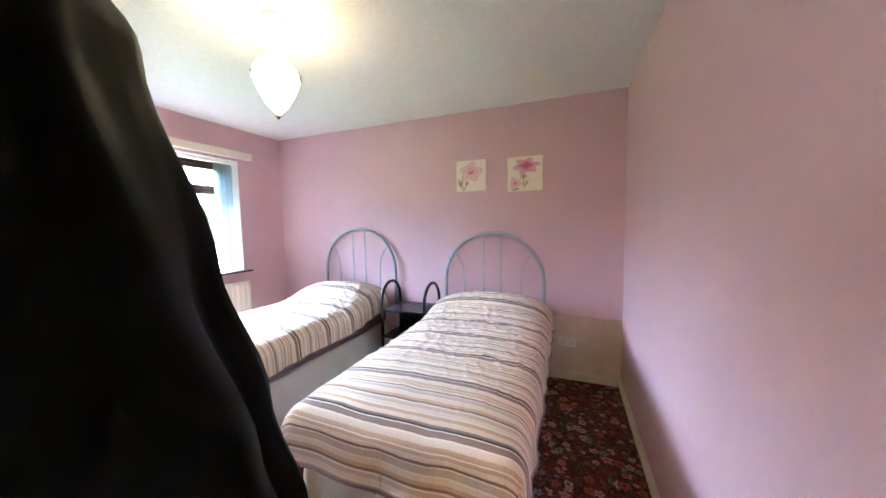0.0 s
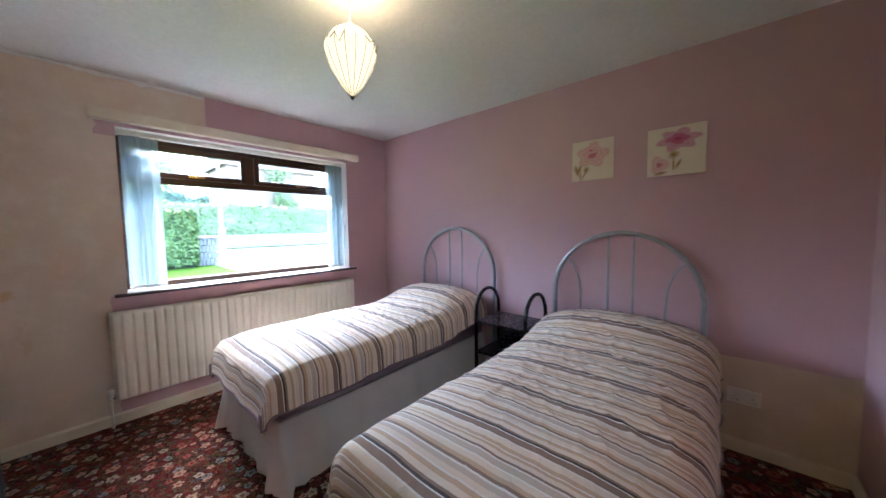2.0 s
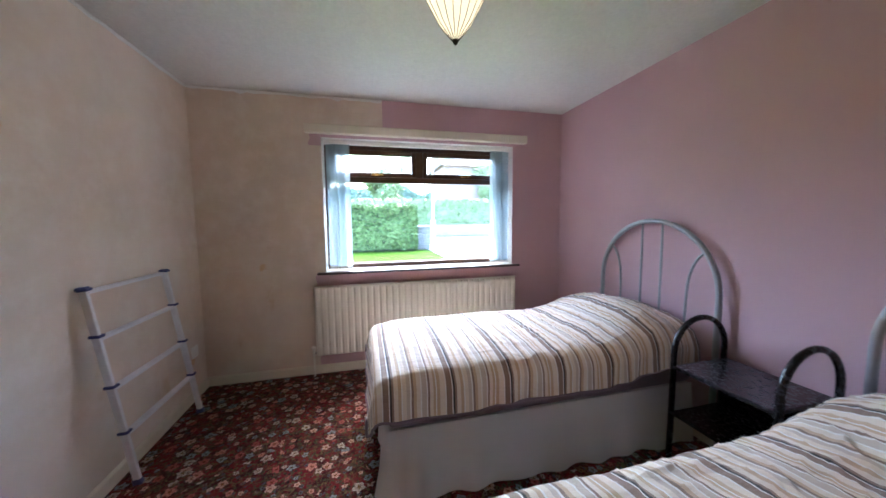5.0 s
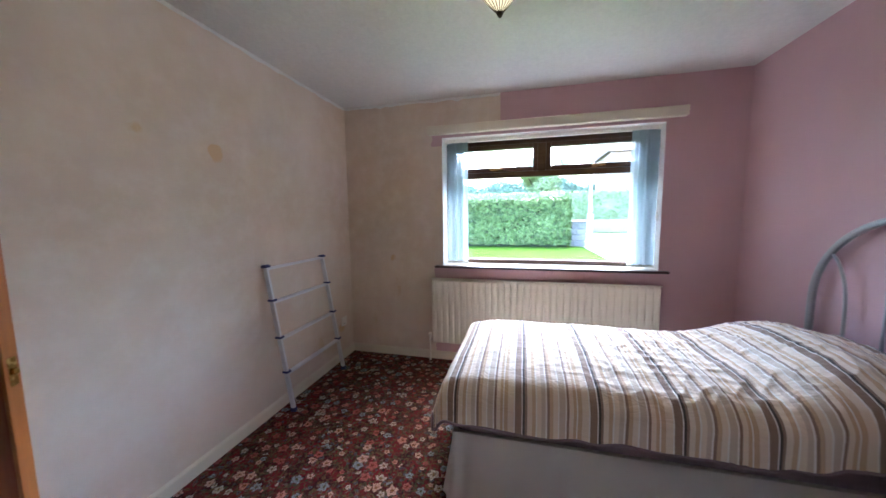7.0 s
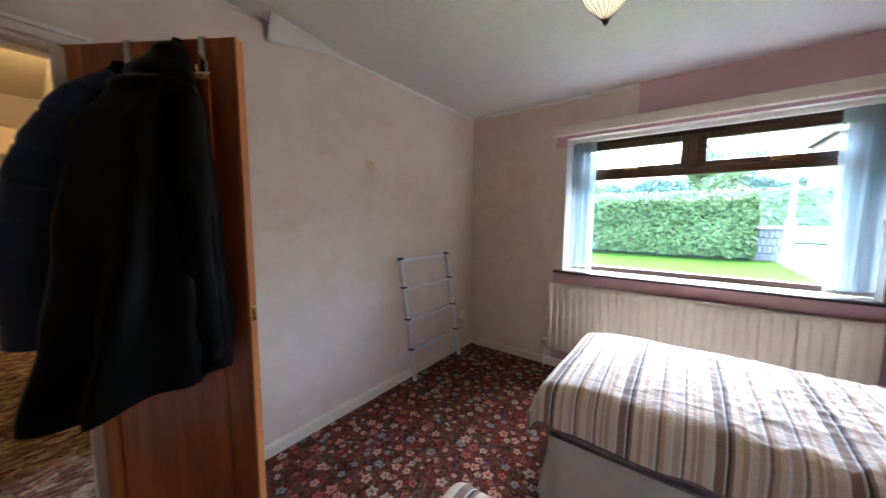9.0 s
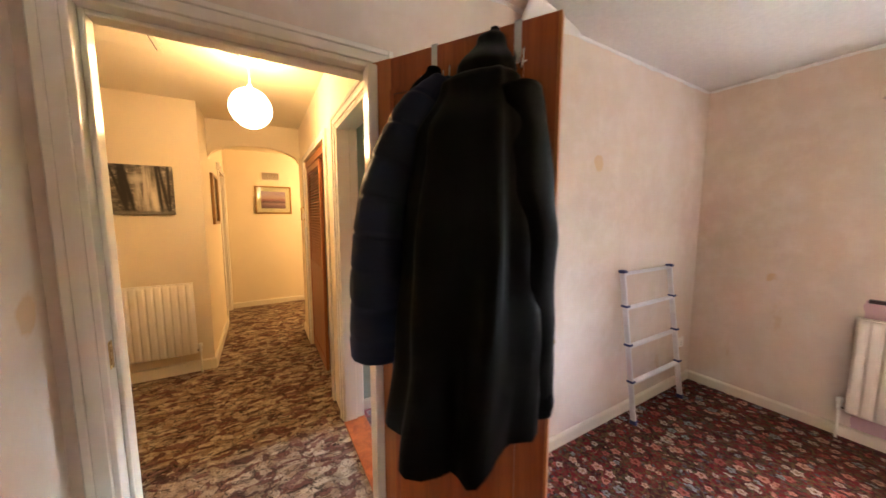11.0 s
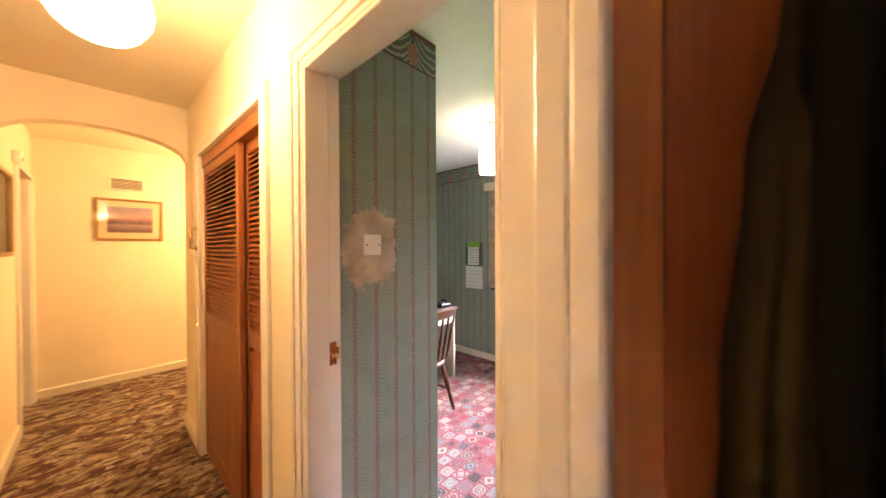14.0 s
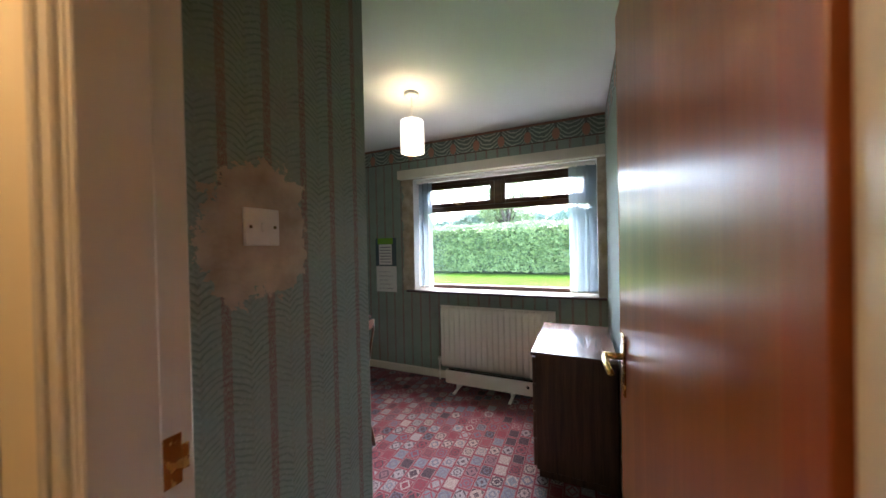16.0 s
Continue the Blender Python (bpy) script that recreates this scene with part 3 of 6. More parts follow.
structure("floor_bedroom", box(-0.0, XE, YB + 0.03, YN, -0.06, 0), M_FLORAL, "dark red floral patterned carpet", "carpet")
structure("floor_green", box(0, GX0 + 0.02, -3.0, YB, -0.06, 0), M_PATCH, "patchwork red and grey patterned carpet", "carpet")
structure("floor_hall", box(GX0 + 0.02, 5.0, END, YB + 0.03, -0.06, 0), M_HALLCARPET, "brown and cream patterned hall carpet", "carpet")
structure("floor_far", box(1.4, GX0 + 0.02, END, -3.0, -0.06, 0), M_HALLCARPET)
structure("ceiling_bedroom", box(0, XE, 0, YN, H, H + 0.1), M_CEIL)
structure("ceiling_green", box(0, GX0, -3.0, YB, H, H + 0.1), M_CEIL_PLAIN)
structure("ceiling_hall", box(GX0, 5.0, END, YB, H, H + 0.1), M_HALL_CEIL)
structure("ceiling_far", box(1.4, GX0, END, -3.0, H, H + 0.1), M_HALL_CEIL)


def arch_wall():
    """The low arch across the passage."""
    bm = bmesh.new()
    x0, x1, y0, y1 = GX1, HX, ARCH - 0.06, ARCH + 0.04
    n = 24
    cols = []
    for i in range(n + 1):
        u = i / n
        x = x0 + (x1 - x0) * u
        s = abs(2 * u - 1)
        z = 2.0 + 0.16 * math.sqrt(max(0, 1 - s ** 2.2))
        cols.append([bm.verts.new((x, y, zz)) for y in (y0, y1) for zz in (z, H)])
    for a, b in zip(cols, cols[1:]):
        bm.faces.new((a[0], b[0], b[1], a[1]))
        bm.faces.new((a[2], a[3], b[3], b[2]))
        bm.faces.new((a[0], a[2], b[2], b[0]))
    bmesh.ops.recalc_face_normals(bm, faces=bm.faces)
    return bm


structure("wall_arch", arch_wall(), M_HALL)


def skirting(name, x0, x1, y0, y1, face, height=0.075, thick=0.016):
    """A board with a sloped top; face: the side that the room is on."""
    bm = bmesh.new()
    if face in "+y-y":
        y = y0
        s = 1 if face == "+y" else -1
        prof = [(0, 0), (s * thick, 0), (s * thick, height - 0.012), (s * thick * 0.4, height), (0, height)]
        ends = [[bm.verts.new((x, y + p, z)) for p, z in prof] for x in (x0, x1)]
    else:
        x = x0
        s = 1 if face == "+x" else -1
        prof = [(0, 0), (s * thick, 0), (s * thick, height - 0.012), (s * thick * 0.4, height), (0, height)]
        ends = [[bm.verts.new((x + p, y, z)) for p, z in prof] for y in (y0, y1)]
    a, b = ends
    for i in range(5):
        bm.faces.new((a[i], a[(i + 1) % 5], b[(i + 1) % 5], b[i]))
    bm.faces.new(a[::-1])
    bm.faces.new(b)
    bmesh.ops.recalc_face_normals(bm, faces=bm.faces)
    return structure(name, bm, M_SKIRT, "cream painted skirting board", "skirting board")


skirting("baseboard_south", 0.016, DX0 - 0.062, 0, 0, "+y")
skirting("baseboard_west", 0, 0, 0, YN, "+x")
skirting("baseboard_north", 0.016, XE - 0.016, YN, YN, "-y")
skirting("baseboard_east", XE, XE, 0.02, YN, "-x")
skirting("baseboard_green_west", 0, 0, -3.0, YB, "+x")
skirting("baseboard_green_north", 0.016, GX0 - 0.08, YB, YB, "-y")
skirting("baseboard_green_stub", 2.016, GX0 - 0.01, -0.972, -0.972, "+y")
skirting("baseboard_green_cupboard", 2.016, 2.016, -2.6, -0.972, "-x")
skirting("baseboard_radiator", HX - 0.016, 5.0, HY, HY, "+y", 0.1)
skirting("baseboard_corridor_east", HX, HX, -3.66, HY, "-x", 0.1)
skirting("baseboard_end", 1.5, HX, END, END, "+y", 0.08)
skirting("baseboard_hall_west", GX1, GX1, ARCH - 0.1, CY0 - 0.105, "+x", 0.1)


def door_lining(name, axis, a0, a1, top, t0, t1, stop_at):
    """Painted lining, stop and moulded architrave round a doorway; t0, t1: the wall's faces."""
    root = tagged(thing(name, "cream gloss painted door frame", "door frame"), kind="structure")

    def bx(a, b, c, d, e, f, bev=0.003):
        return box(a, b, c, d, e, f, bev, 1) if axis == "x" else box(c, d, a, b, e, f, bev, 1)

    lo, hi = t0 - 0.004, t1 + 0.004
    part("jamb", bx(a0, a0 + 0.022, lo, hi, 0, top), M_WHITE, root)
    part("jamb", bx(a1 - 0.022, a1, lo, hi, 0, top), M_WHITE, root)
    part("head", bx(a0 + 0.022, a1 - 0.022, lo, hi, top - 0.022, top), M_WHITE, root)
    s0, s1 = stop_at
    part("door_stop", bx(a0 + 0.022, a0 + 0.036, s0, s1, 0, top - 0.022), M_WHITE, root)
    part("door_stop", bx(a1 - 0.036, a1 - 0.022, s0, s1, 0, top - 0.022), M_WHITE, root)
    part("door_stop", bx(a0 + 0.036, a1 - 0.036, s0, s1, top - 0.036, top - 0.022), M_WHITE, root)
    for face, sgn in ((t0, -1), (t1, 1)):
        for k, (w, th) in enumerate(((0.058, 0.012), (0.020, 0.019))):
            f0, f1 = sorted((face, face + sgn * th))
            off = 0.006 + (0.034 if k else 0)
            f0, f1 = (f0, f1) if not k else ((f0 - 0.0005, f1) if sgn > 0 else (f0, f1 + 0.0005))
            part("architrave", bx(a0 - off - w + 0.012, a0 - off + 0.012, f0, f1, 0, top + off + w - 0.012), M_WHITE, root)
            if a1 + off + w < 3.66 or axis == "y":
                ww = w if axis == "x" else min(w, 0.05)
                if not (axis == "y" and sgn > 0 and k):
                    part("architrave", bx(a1 + off - 0.012, a1 + off + ww - 0.012, f0, f1, 0, top + off + w - 0.012), M_WHITE, root)
            part("architrave", bx(a0 - off + 0.012, a1 + off - 0.012, f0, f1, top + off - 0.012, top + off + w - 0.012), M_WHITE, root)
    return root


bedroom_frame = door_lining("door_frame_bedroom", "x", DX0, DX1, DH, YB, 0, (YB - 0.002, YB + 0.055))
part("hinge_stile", box(DX0 + 0.0225, DX0 + 0.056, YB + 0.056, 0.003, 0, DH - 0.023, 0.006, 2), M_WHITE, bedroom_frame)
part("hinge_stile", box(DX0 + 0.024, DX0 + 0.061, 0.0035, 0.046, 0, DH - 0.023, 0.008, 2), M_WHITE, bedroom_frame)
door_lining("door_frame_green", "y", GY0, GY1, GH, GX0, GX1, (GX1 - 0.08, GX1 + 0.002))


def window_unit(name, win, label):
    """Brown frame with two top-hung lights over a wide fixed pane."""
    y0, y1, z0, z1 = win
    ym = (y0 + y1) / 2 - 0.012
    zt = 1.71 + (z0 - 0.905) * 0.6
    xa, xb = -0.245, -0.18
    root = tagged(thing(name, label, "window"), kind="structure")

    def f(a, b, c, d, x_in=xb, nm="window_frame"):
        part(nm, box(xa, x_in, a, b, c, d, 0.006, 2), M_FRAME, root)

    e = 0.055
    f(y0, y0 + e, z0, z1)
    f(y1 - e, y1, z0, z1)
    f(y0 + e, y1 - e, z0, z0 + 0.045)
    f(y0 + e, y1 - e, z1 - e, z1)
    f(y0 + e, y1 - e, zt, zt + 0.05)
    f(ym - 0.035, ym + 0.035, zt + 0.05, z1 - e)
    for a, b in ((y0 + e, ym - 0.035), (ym + 0.035, y1 - e)):
        cas = thing("casement", "", "")
        cas.parent = root
        c, d, w = zt + 0.05, z1 - e, 0.042
        for q in ((a, a + w, c, d), (b - w, b, c, d), (a + w, b - w, c, c + w), (a + w, b - w, d - w, d)):
            part("rail", box(xa + 0.01, xb + 0.012, *q, 0.006, 2), M_FRAME, cas)
        pane = part("pane", box(xa + 0.03, xa + 0.036, a + w - 0.005, b - w + 0.005, c + w - 0.005, d - w + 0.005), M_GLASS, cas)
        pane.visible_shadow = False
        h = bmesh.new()
        yc = (a + b) / 2
        add_box(h, xb + 0.012, xb + 0.026, yc - 0.03, yc + 0.03, c + 0.012, c + 0.03)
        add_box(h, xb + 0.026, xb + 0.036, yc - 0.02, yc + 0.075, c + 0.016, c + 0.027)
        part("handle", h, M_BRASS, cas, "brass window handle")
    pane = part("pane", box(xa + 0.03, xa + 0.036, y0 + e - 0.005, y1 - e + 0.005, z0 + 0.04, zt + 0.005), M_GLASS, root)
    pane.visible_shadow = False
    part("window_sill", box(-0.18, 0.018, y0, y1, z0 - 0.004, z0 + 0.006, 0.002, 1), M_REVEAL, root, "white painted inner sill")
    part("sill_nosing", box(0.018, 0.066, y0 - 0.067, y1 + 0.057, z0 - 0.014, z0 + 0.006, 0.005, 2), M_SILL, root, "dark edge of the sill")
    part("outer_sill", box(-0.36, -0.245, y0 - 0.03, y1 + 0.03, z0 - 0.07, z0 - 0.01, 0.006, 1), M_FRAME, root)
    return root


window_unit("window_1", WIN, "dark brown framed window over the garden")
window_unit("window_2", GWIN, "dark brown framed window over the hedge")

# ---- bedroom: beds ----


def duvet_fabric():
    k = Mat("striped_duvet_cotton", (0.6, 0.5, 0.4), 0.85)
    uv = k.node("TexCoord").outputs["UV"]
    x, y, z = k.xyz(uv)
    warp = k.math("MULTIPLY", k.math("SUBTRACT", k.noise(5, 3, 0.5, uv)[0], 0.5), 0.008)
    f = k.math("FRACT", k.math("DIVIDE", k.math("ADD", y, warp), 0.295))
    cream, white, tan, taupe, brown, ink = (0.78, 0.66, 0.54), (0.84, 0.80, 0.76), (0.60, 0.42, 0.27), (0.60, 0.49, 0.40), (0.27, 0.175, 0.125), (0.035, 0.026, 0.026)
    c = k.ramp(f, (0.0, ink), (0.028, white), (0.045, brown), (0.135, white), (0.155, cream), (0.235, tan), (0.29, white), (0.305, tan), (0.345, cream), (0.40, brown), (0.43, white), (0.45, taupe), (0.53, white), (0.55, cream), (0.61, tan), (0.66, brown), (0.695, white), (0.715, taupe), (0.77, cream), (0.83, white), (0.85, tan), (0.90, cream), (0.965, brown), hard=True)
    weave = k.noise(500, 2, 0.5, uv)[0]
    c = k.mix(k.ramp(weave, (0.3, 0.18), (0.7, 0.0)), c, (0.3, 0.25, 0.22))
    k.colour(c)
    k.shader(Sheen_Weight=0.15)
    crease = k.noise(26, 5, 0.6, k.node("Mapping", Vector=uv, Scale=(1.0, 0.5, 1)).outputs[0], 1.2)[0]
    return k.bump(crease, 0.5, 0.013).m


def cloth(name, colour, scale=600):
    k = Mat(name, colour, 0.9)
    weave, big = k.noise(scale, 2)[0], k.noise(3, 4)[0]
    k.colour(k.mix(big, tuple(c * 0.88 for c in colour), colour))
    k.shader(Sheen_Weight=0.2)
    return k.bump(k.mix(0.5, weave, k.noise(14, 4, 0.6)[0]), 0.25, 0.004).m


M_DUVET = duvet_fabric()
M_SKIRTCLOTH = cloth("white_valance_cotton", (0.66, 0.63, 0.60))
M_MAUVE = cloth("mauve_cotton", (0.22, 0.16, 0.19))
M_PILLOW = cloth("brown_pillow_cotton", (0.27, 0.17, 0.12))


def sstep(a, b, t):
    t = min(1.0, max(0.0, (t - a) / (b - a)))
    return t * t * (3 - 2 * t)


def duvet(cx, width, foot, head, top, seed, lean):
    """A spread duvet: domed over the pillow, hanging over sides and foot."""
    bm = bmesh.new()
    uvs = bm.loops.layers.uv.new("UVMap")
    half, r, drop = width / 2, 0.07, 0.105
    nu, nv = 120, 200
    span = half - r + r * math.pi / 2 + drop

    def profile(s):
        """Half section: across and down from the middle for the arc length s."""
        a = abs(s)
        if a < half - r:
            x, z = a, 0.0
        elif a < half - r + r * math.pi / 2:
            t = (a - (half - r)) / r
            x, z = half - r + r * math.sin(t), -r * (1 - math.cos(t))
        else:
            d = a - (half - r + r * math.pi / 2)
            x, z = half + 0.05 * d, -r - d
        return math.copysign(x, s), z

    length = head - foot
    total = length + 0.17
    rows = []
    off = seed * 7.3
    for j in range(nv + 1):
        w = total * j / nv                       # from the head to the hem at the foot
        row = []
        for i in range(nu + 1):
            s = span * (2 * i / nu - 1)
            u = 2 * i / nu - 1
            wobble = 0.025 * noise.noise((off, w * 2.2, 2 if s > 0 else 5)) * sstep(0.6, 1.0, abs(u))
            x, dz = profile(s * (1 + wobble))
            rr = 0.06
            if w < length - rr:
                y, fz = head - w, 0.0
            elif w < length - rr + rr * math.pi / 2:
                t = (w - (length - rr)) / rr
                y, fz = foot + rr - rr * math.sin(t), -rr * (1 - math.cos(t))
            else:
                d = w - (length - rr + rr * math.pi / 2)
                y, fz = foot - 0.18 * d, -rr - d
            yy = max(y, foot)
            rise = sstep(head - 0.6, head - 0.2, yy) * (1 - 0.28 * sstep(head - 0.2, head, yy))
            dome = 0.125 * rise * (1 - 0.55 * abs(x / half) ** 2.6)
            puff = 0.05 * (1 - (x / half) ** 4) * sstep(0, 0.25, yy - foot)
            z = top + dome + puff + max(dz + (0 if fz == 0 else fz * (1 if abs(dz) < 0.03 else 0.6)), -0.265 if fz == 0 else -0.23) if abs(x) <= half * 1.06 else top + dome + max(dz + fz * 0.5, -0.25)
            hang = sstep(0.02, 0.2, -dz - fz)
            q = Vector((x * 3.0, yy * 3.0, off))
            soft = noise.fractal(q, 1.0, 2.0, 3) * 0.010
            ridge = (1 - abs(noise.noise((x * 9 + yy * 3.2 + off, yy * 5.5 - x * 4.5, off)) * 2)) ** 4 * 0.006
            ridge += (1 - abs(noise.noise((x * 5 - yy * 6 + off, yy * 14 + x * 9, off + 4)) * 2)) ** 6 * 0.008 * sstep(0.3, 0.9, yy - foot)
            ridge += (1 - abs(noise.noise((x * 16 + off, yy * 4 + 3 * noise.noise((x * 4, yy * 4, off)), off + 8)) * 2)) ** 5 * 0.004
            mid = sstep(0.25, 0.7, yy - foot)
            z += soft * (1 - 0.4 * hang) + ridge * (0.35 + 0.65 * mid) * (1 - 0.7 * hang)
            x += hang * math.copysign(1, x) * 0.008 * math.sin(yy * 26 + 3 * noise.noise((yy * 3, off, 0)) + off)
            y += (0.005 * math.sin(x * 21 + off) if fz < -0.05 else 0)
            row.append((bm.verts.new((cx + x + lean * (head - y), y, z)), (s, w)))
        rows.append(row)
    for a, b in zip(rows, rows[1:]):
        for i in range(nu):
            quad = (a[i], b[i], b[i + 1], a[i + 1])
            f = bm.faces.new([q[0] for q in quad])
            f.smooth = True
            for loop, q in zip(f.loops, quad):
                loop[uvs].uv = q[1]
    bmesh.ops.recalc_face_normals(bm, faces=bm.faces)
    hem = [r[0][0].co.copy() for r in rows[4:]] + [q[0].co.copy() for q in rows[-1][1:-1]] + [r[-1][0].co.copy() for r in rows[:3:-1]]
    ob = link_mesh("duvet", bm, [M_DUVET, M_MAUVE])
    part("hem", tube(hem, 0.007, 6), M_MAUVE, ob, "mauve hem of the reverse side", True)
    sol = ob.modifiers.new("thickness", "SOLIDIFY")
    sol.thickness, sol.offset, sol.material_offset = 0.022, -1, 1
    return ob


def valance(x0, x1, y0, y1, z1, seed):
    """A gathered skirt round two sides and the foot."""
    bm = bmesh.new()
    pts = []
    step = 0.02
    for k in range(int((y1 - y0) / step) + 1):
        pts.append((x0, y1 - k * step, -1, 0))
    for k in range(int((x1 - x0) / step) + 1):
        pts.append((x0 + k * step, y0, 0, -1))
    for k in range(int((y1 - y0) / step) + 1):
        pts.append((x1, y0 + k * step, 1, 0))
    cols = []
    for i, (x, y, nx, ny) in enumerate(pts):
        corner = math.exp(-min(abs(x - x0) + abs(y - y0), abs(x - x1) + abs(y - y0)) ** 2 / 0.012)
        col = []
        for j in range(7):
            t = j / 6
            flare = 0.02 * t + 0.012 * t * math.sin(i * 0.55 + seed + 2 * noise.noise((i * 0.06, seed, 0))) + 0.03 * t * corner * (1 + math.sin(i * 1.4))
            hem = 0.006 * (1 + math.sin(i * 0.33 + seed)) * t
            col.append(bm.verts.new((x + nx * flare, y + ny * flare, z1 * (1 - t) + 0.006 * t + hem)))
        cols.append(col)
    for a, b in zip(cols, cols[1:]):
        for j in range(6):
            bm.faces.new((a[j], a[j + 1], b[j + 1], b[j])).smooth = True
    bmesh.ops.recalc_face_normals(bm, faces=bm.faces)
    return bm


def pillow(cx, cy, z):
    bm = bmesh.new()
    n = 20
    for sgn in (1, -1):
        g = []
        for j in range(n + 1):
            for i in range(n + 1):
                u, v = 2 * i / n - 1, 2 * j / n - 1
                h = 0.075 * (max(0, (1 - u ** 4) * (1 - v ** 4))) ** 0.6
                k = 1 - 0.06 * (u * u * v * v)
                g.append(bm.verts.new((cx + 0.34 * u * k, cy + 0.22 * v * k, z + sgn * h)))
        for j in range(n):
            for i in range(n):
                q = [g[j * (n + 1) + i], g[j * (n + 1) + i + 1], g[(j + 1) * (n + 1) + i + 1], g[(j + 1) * (n + 1) + i]]
                bm.faces.new(q if sgn > 0 else q[::-1]).smooth = True
    bmesh.ops.remove_doubles(bm, verts=bm.verts, dist=0.0005)
    return bm


def bed(x0, x1, y0, hb0, hb1, hbtop, label):
    root = thing("single_bed", label, "bed", group="twin beds")
    y1 = 3.19
    part("valance", valance(x0, x1, y0, y1, 0.37, x0 * 5), M_SKIRTCLOTH, root, "white cotton valance", True)
    part("divan_base", box(x0 + 0.015, x1 - 0.015, y0 + 0.015, y1, 0.04, 0.36, 0.02), M_SKIRTCLOTH, root)
    part("mattress", box(x0 + 0.005, x1 - 0.005, y0 + 0.005, y1, 0.36, 0.575, 0.04, 3), M_MAUVE, root, "mattress under a mauve sheet")
    hb = thing("headboard", "silver tubular steel headboard", "")
    hb.parent = root
    c, a, yh = (hb0 + hb1) / 2, (hb1 - hb0) / 2, 3.225
    zs = hbtop - a * 0.98
    arch = [(hb0, yh, 0.25), (hb0, yh, zs - 0.05)] + [(c - a * math.cos(t), yh, zs + a * 0.98 * math.sin(t)) for t in (math.pi * k / 28 for k in range(29))] + [(hb1, yh, zs - 0.05), (hb1, yh, 0.25)]
    part("frame_tube", tube(arch, 0.0165, 12), M_TUBE, hb, "", True)
    for s in (-1, 1):
        xr = c + s * 0.078
        part("upright", tube([(xr, yh, 0.45), (xr, yh, zs + 0.98 * math.sqrt(a * a - 0.078 ** 2) - 0.006)], 0.0075, 8), M_TUBE, hb, "", True)
        run = smooth_curve([(c + s * a * 0.80, yh, zs + a * 0.98 * 0.585), (c + s * a * 0.69, yh, zs + a * 0.44), (c + s * a * 0.60, yh, zs + a * 0.18), (c + s * a * 0.575, yh, zs - 0.12), (c + s * a * 0.575, yh, 0.45)], 7)
        part("curved_rod", tube(run, 0.0075, 8), M_TUBE, hb, "", True)
    part("cross_rail", tube([(hb0, yh, 0.47), (hb1, yh, 0.47)], 0.012, 8), M_TUBE, hb, "", True)
    return root


bed(0.63, 1.50, 1.375, 0.69, 1.585, 1.33, "single divan bed with white valance beside the radiator")
bed(2.17, 3.06, 1.40, 2.15, 3.06, 1.285, "single divan bed with white valance near the doorway")
tagged(duvet(1.075, 0.93, 1.315, 3.17, 0.615, 1, -0.004), "brown and cream striped duvet spread over the bed", "duvet", "duvets")
tagged(duvet(2.64, 1.0, 1.305, 3.17, 0.60, 2, 0.0), "crumpled brown and cream striped duvet over the bed", "duvet", "duvets")
for px, pz in ((1.09, 0.66), (2.66, 0.65)):
    tagged(link_mesh("pillow", pillow(px, 2.95, pz), M_PILLOW), "brown cotton pillow tucked under the duvet", "pillow", "pillows")


def night_table():
    root = thing("bedside_table", "black bedside table with arched tube sides", "bedside table")
    for x in (1.665, 2.095):
        pts = [(x, 2.83, 0.012), (x, 2.83, 0.64)] + [(x, 3.0 - 0.17 * math.cos(t), 0.66 + 0.17 * math.sin(t)) for t in (math.pi * k / 16 for k in range(17))] + [(x, 3.17, 0.64), (x, 3.17, 0.012)]
        part("arched_leg", tube(pts, 0.0145, 10), M_BLACK, root, "", True)
        for y in (2.83, 3.17):
            part("foot", lathe([(0.017, 0), (0.019, 0.01), (0.015, 0.03)], 12, (x, y, 0)), M_BLACK, root)
    for z in (0.575, 0.33):
        part("shelf", box(1.672, 2.088, 2.82, 3.18, z, z + 0.02, 0.003, 1), M_BLACK, root)
    part("back_panel", box(1.68, 2.08, 3.16, 3.17, 0.35, 0.575), M_BLACK, root)


night_table()


# ---- bedroom: lamp, pictures, ladder, radiator, blinds ----
def lit_shade(name, colour, strength, body):
    """A lamp shade that glows with the bulb inside it."""
    k = Mat(name, body, 0.35)
    fac = k.ramp(k.noise(40)[0], (0.3, 0.88), (0.7, 1.0))
    k.shader(Emission_Strength=strength)
    k.put(k.mix(1.0, fac, colour, "MULTIPLY"), k.b.inputs["Emission Color"])
    return k.m


M_SHADE = lit_shade("lit_leaded_glass", (1.0, 0.78, 0.42), 0.045, (0.8, 0.75, 0.6))
M_SHADE_HALL = lit_shade("lit_paper_globe", (1.0, 0.80, 0.45), 0.12, (0.8, 0.76, 0.66))
M_SHADE_GREEN = lit_shade("lit_pleated_shade", (1.0, 0.90, 0.70), 0.06, (0.8, 0.78, 0.7))
M_LEAD = plain("dark_leading", (0.05, 0.035, 0.02), 0.45, 0.6)


def bulb(name, where, watts, radius=0.03, colour=(1.0, 0.76, 0.45)):
    d = bpy.data.lights.new(name, "POINT")
    d.energy, d.shadow_soft_size, d.color = watts, radius, colour
    new(name, d).location = where


def pendant_fittings(root, x, y, zc):
    part("ceiling_rose", lathe([(0.048, H - 0.028), (0.052, H - 0.02), (0.052, H - 0.006), (0.044, H)], 24, (x, y, 0)), M_PLASTIC, root, "", True)
    part("flex", tube([(x, y, H - 0.025), (x, y, zc)], 0.0035, 6), M_PLASTIC, root, "", True)
    part("lamp_holder", lathe([(0.012, zc + 0.03), (0.019, zc + 0.01), (0.019, zc - 0.04)], 14, (x, y, 0)), M_PLASTIC, root, "", True)


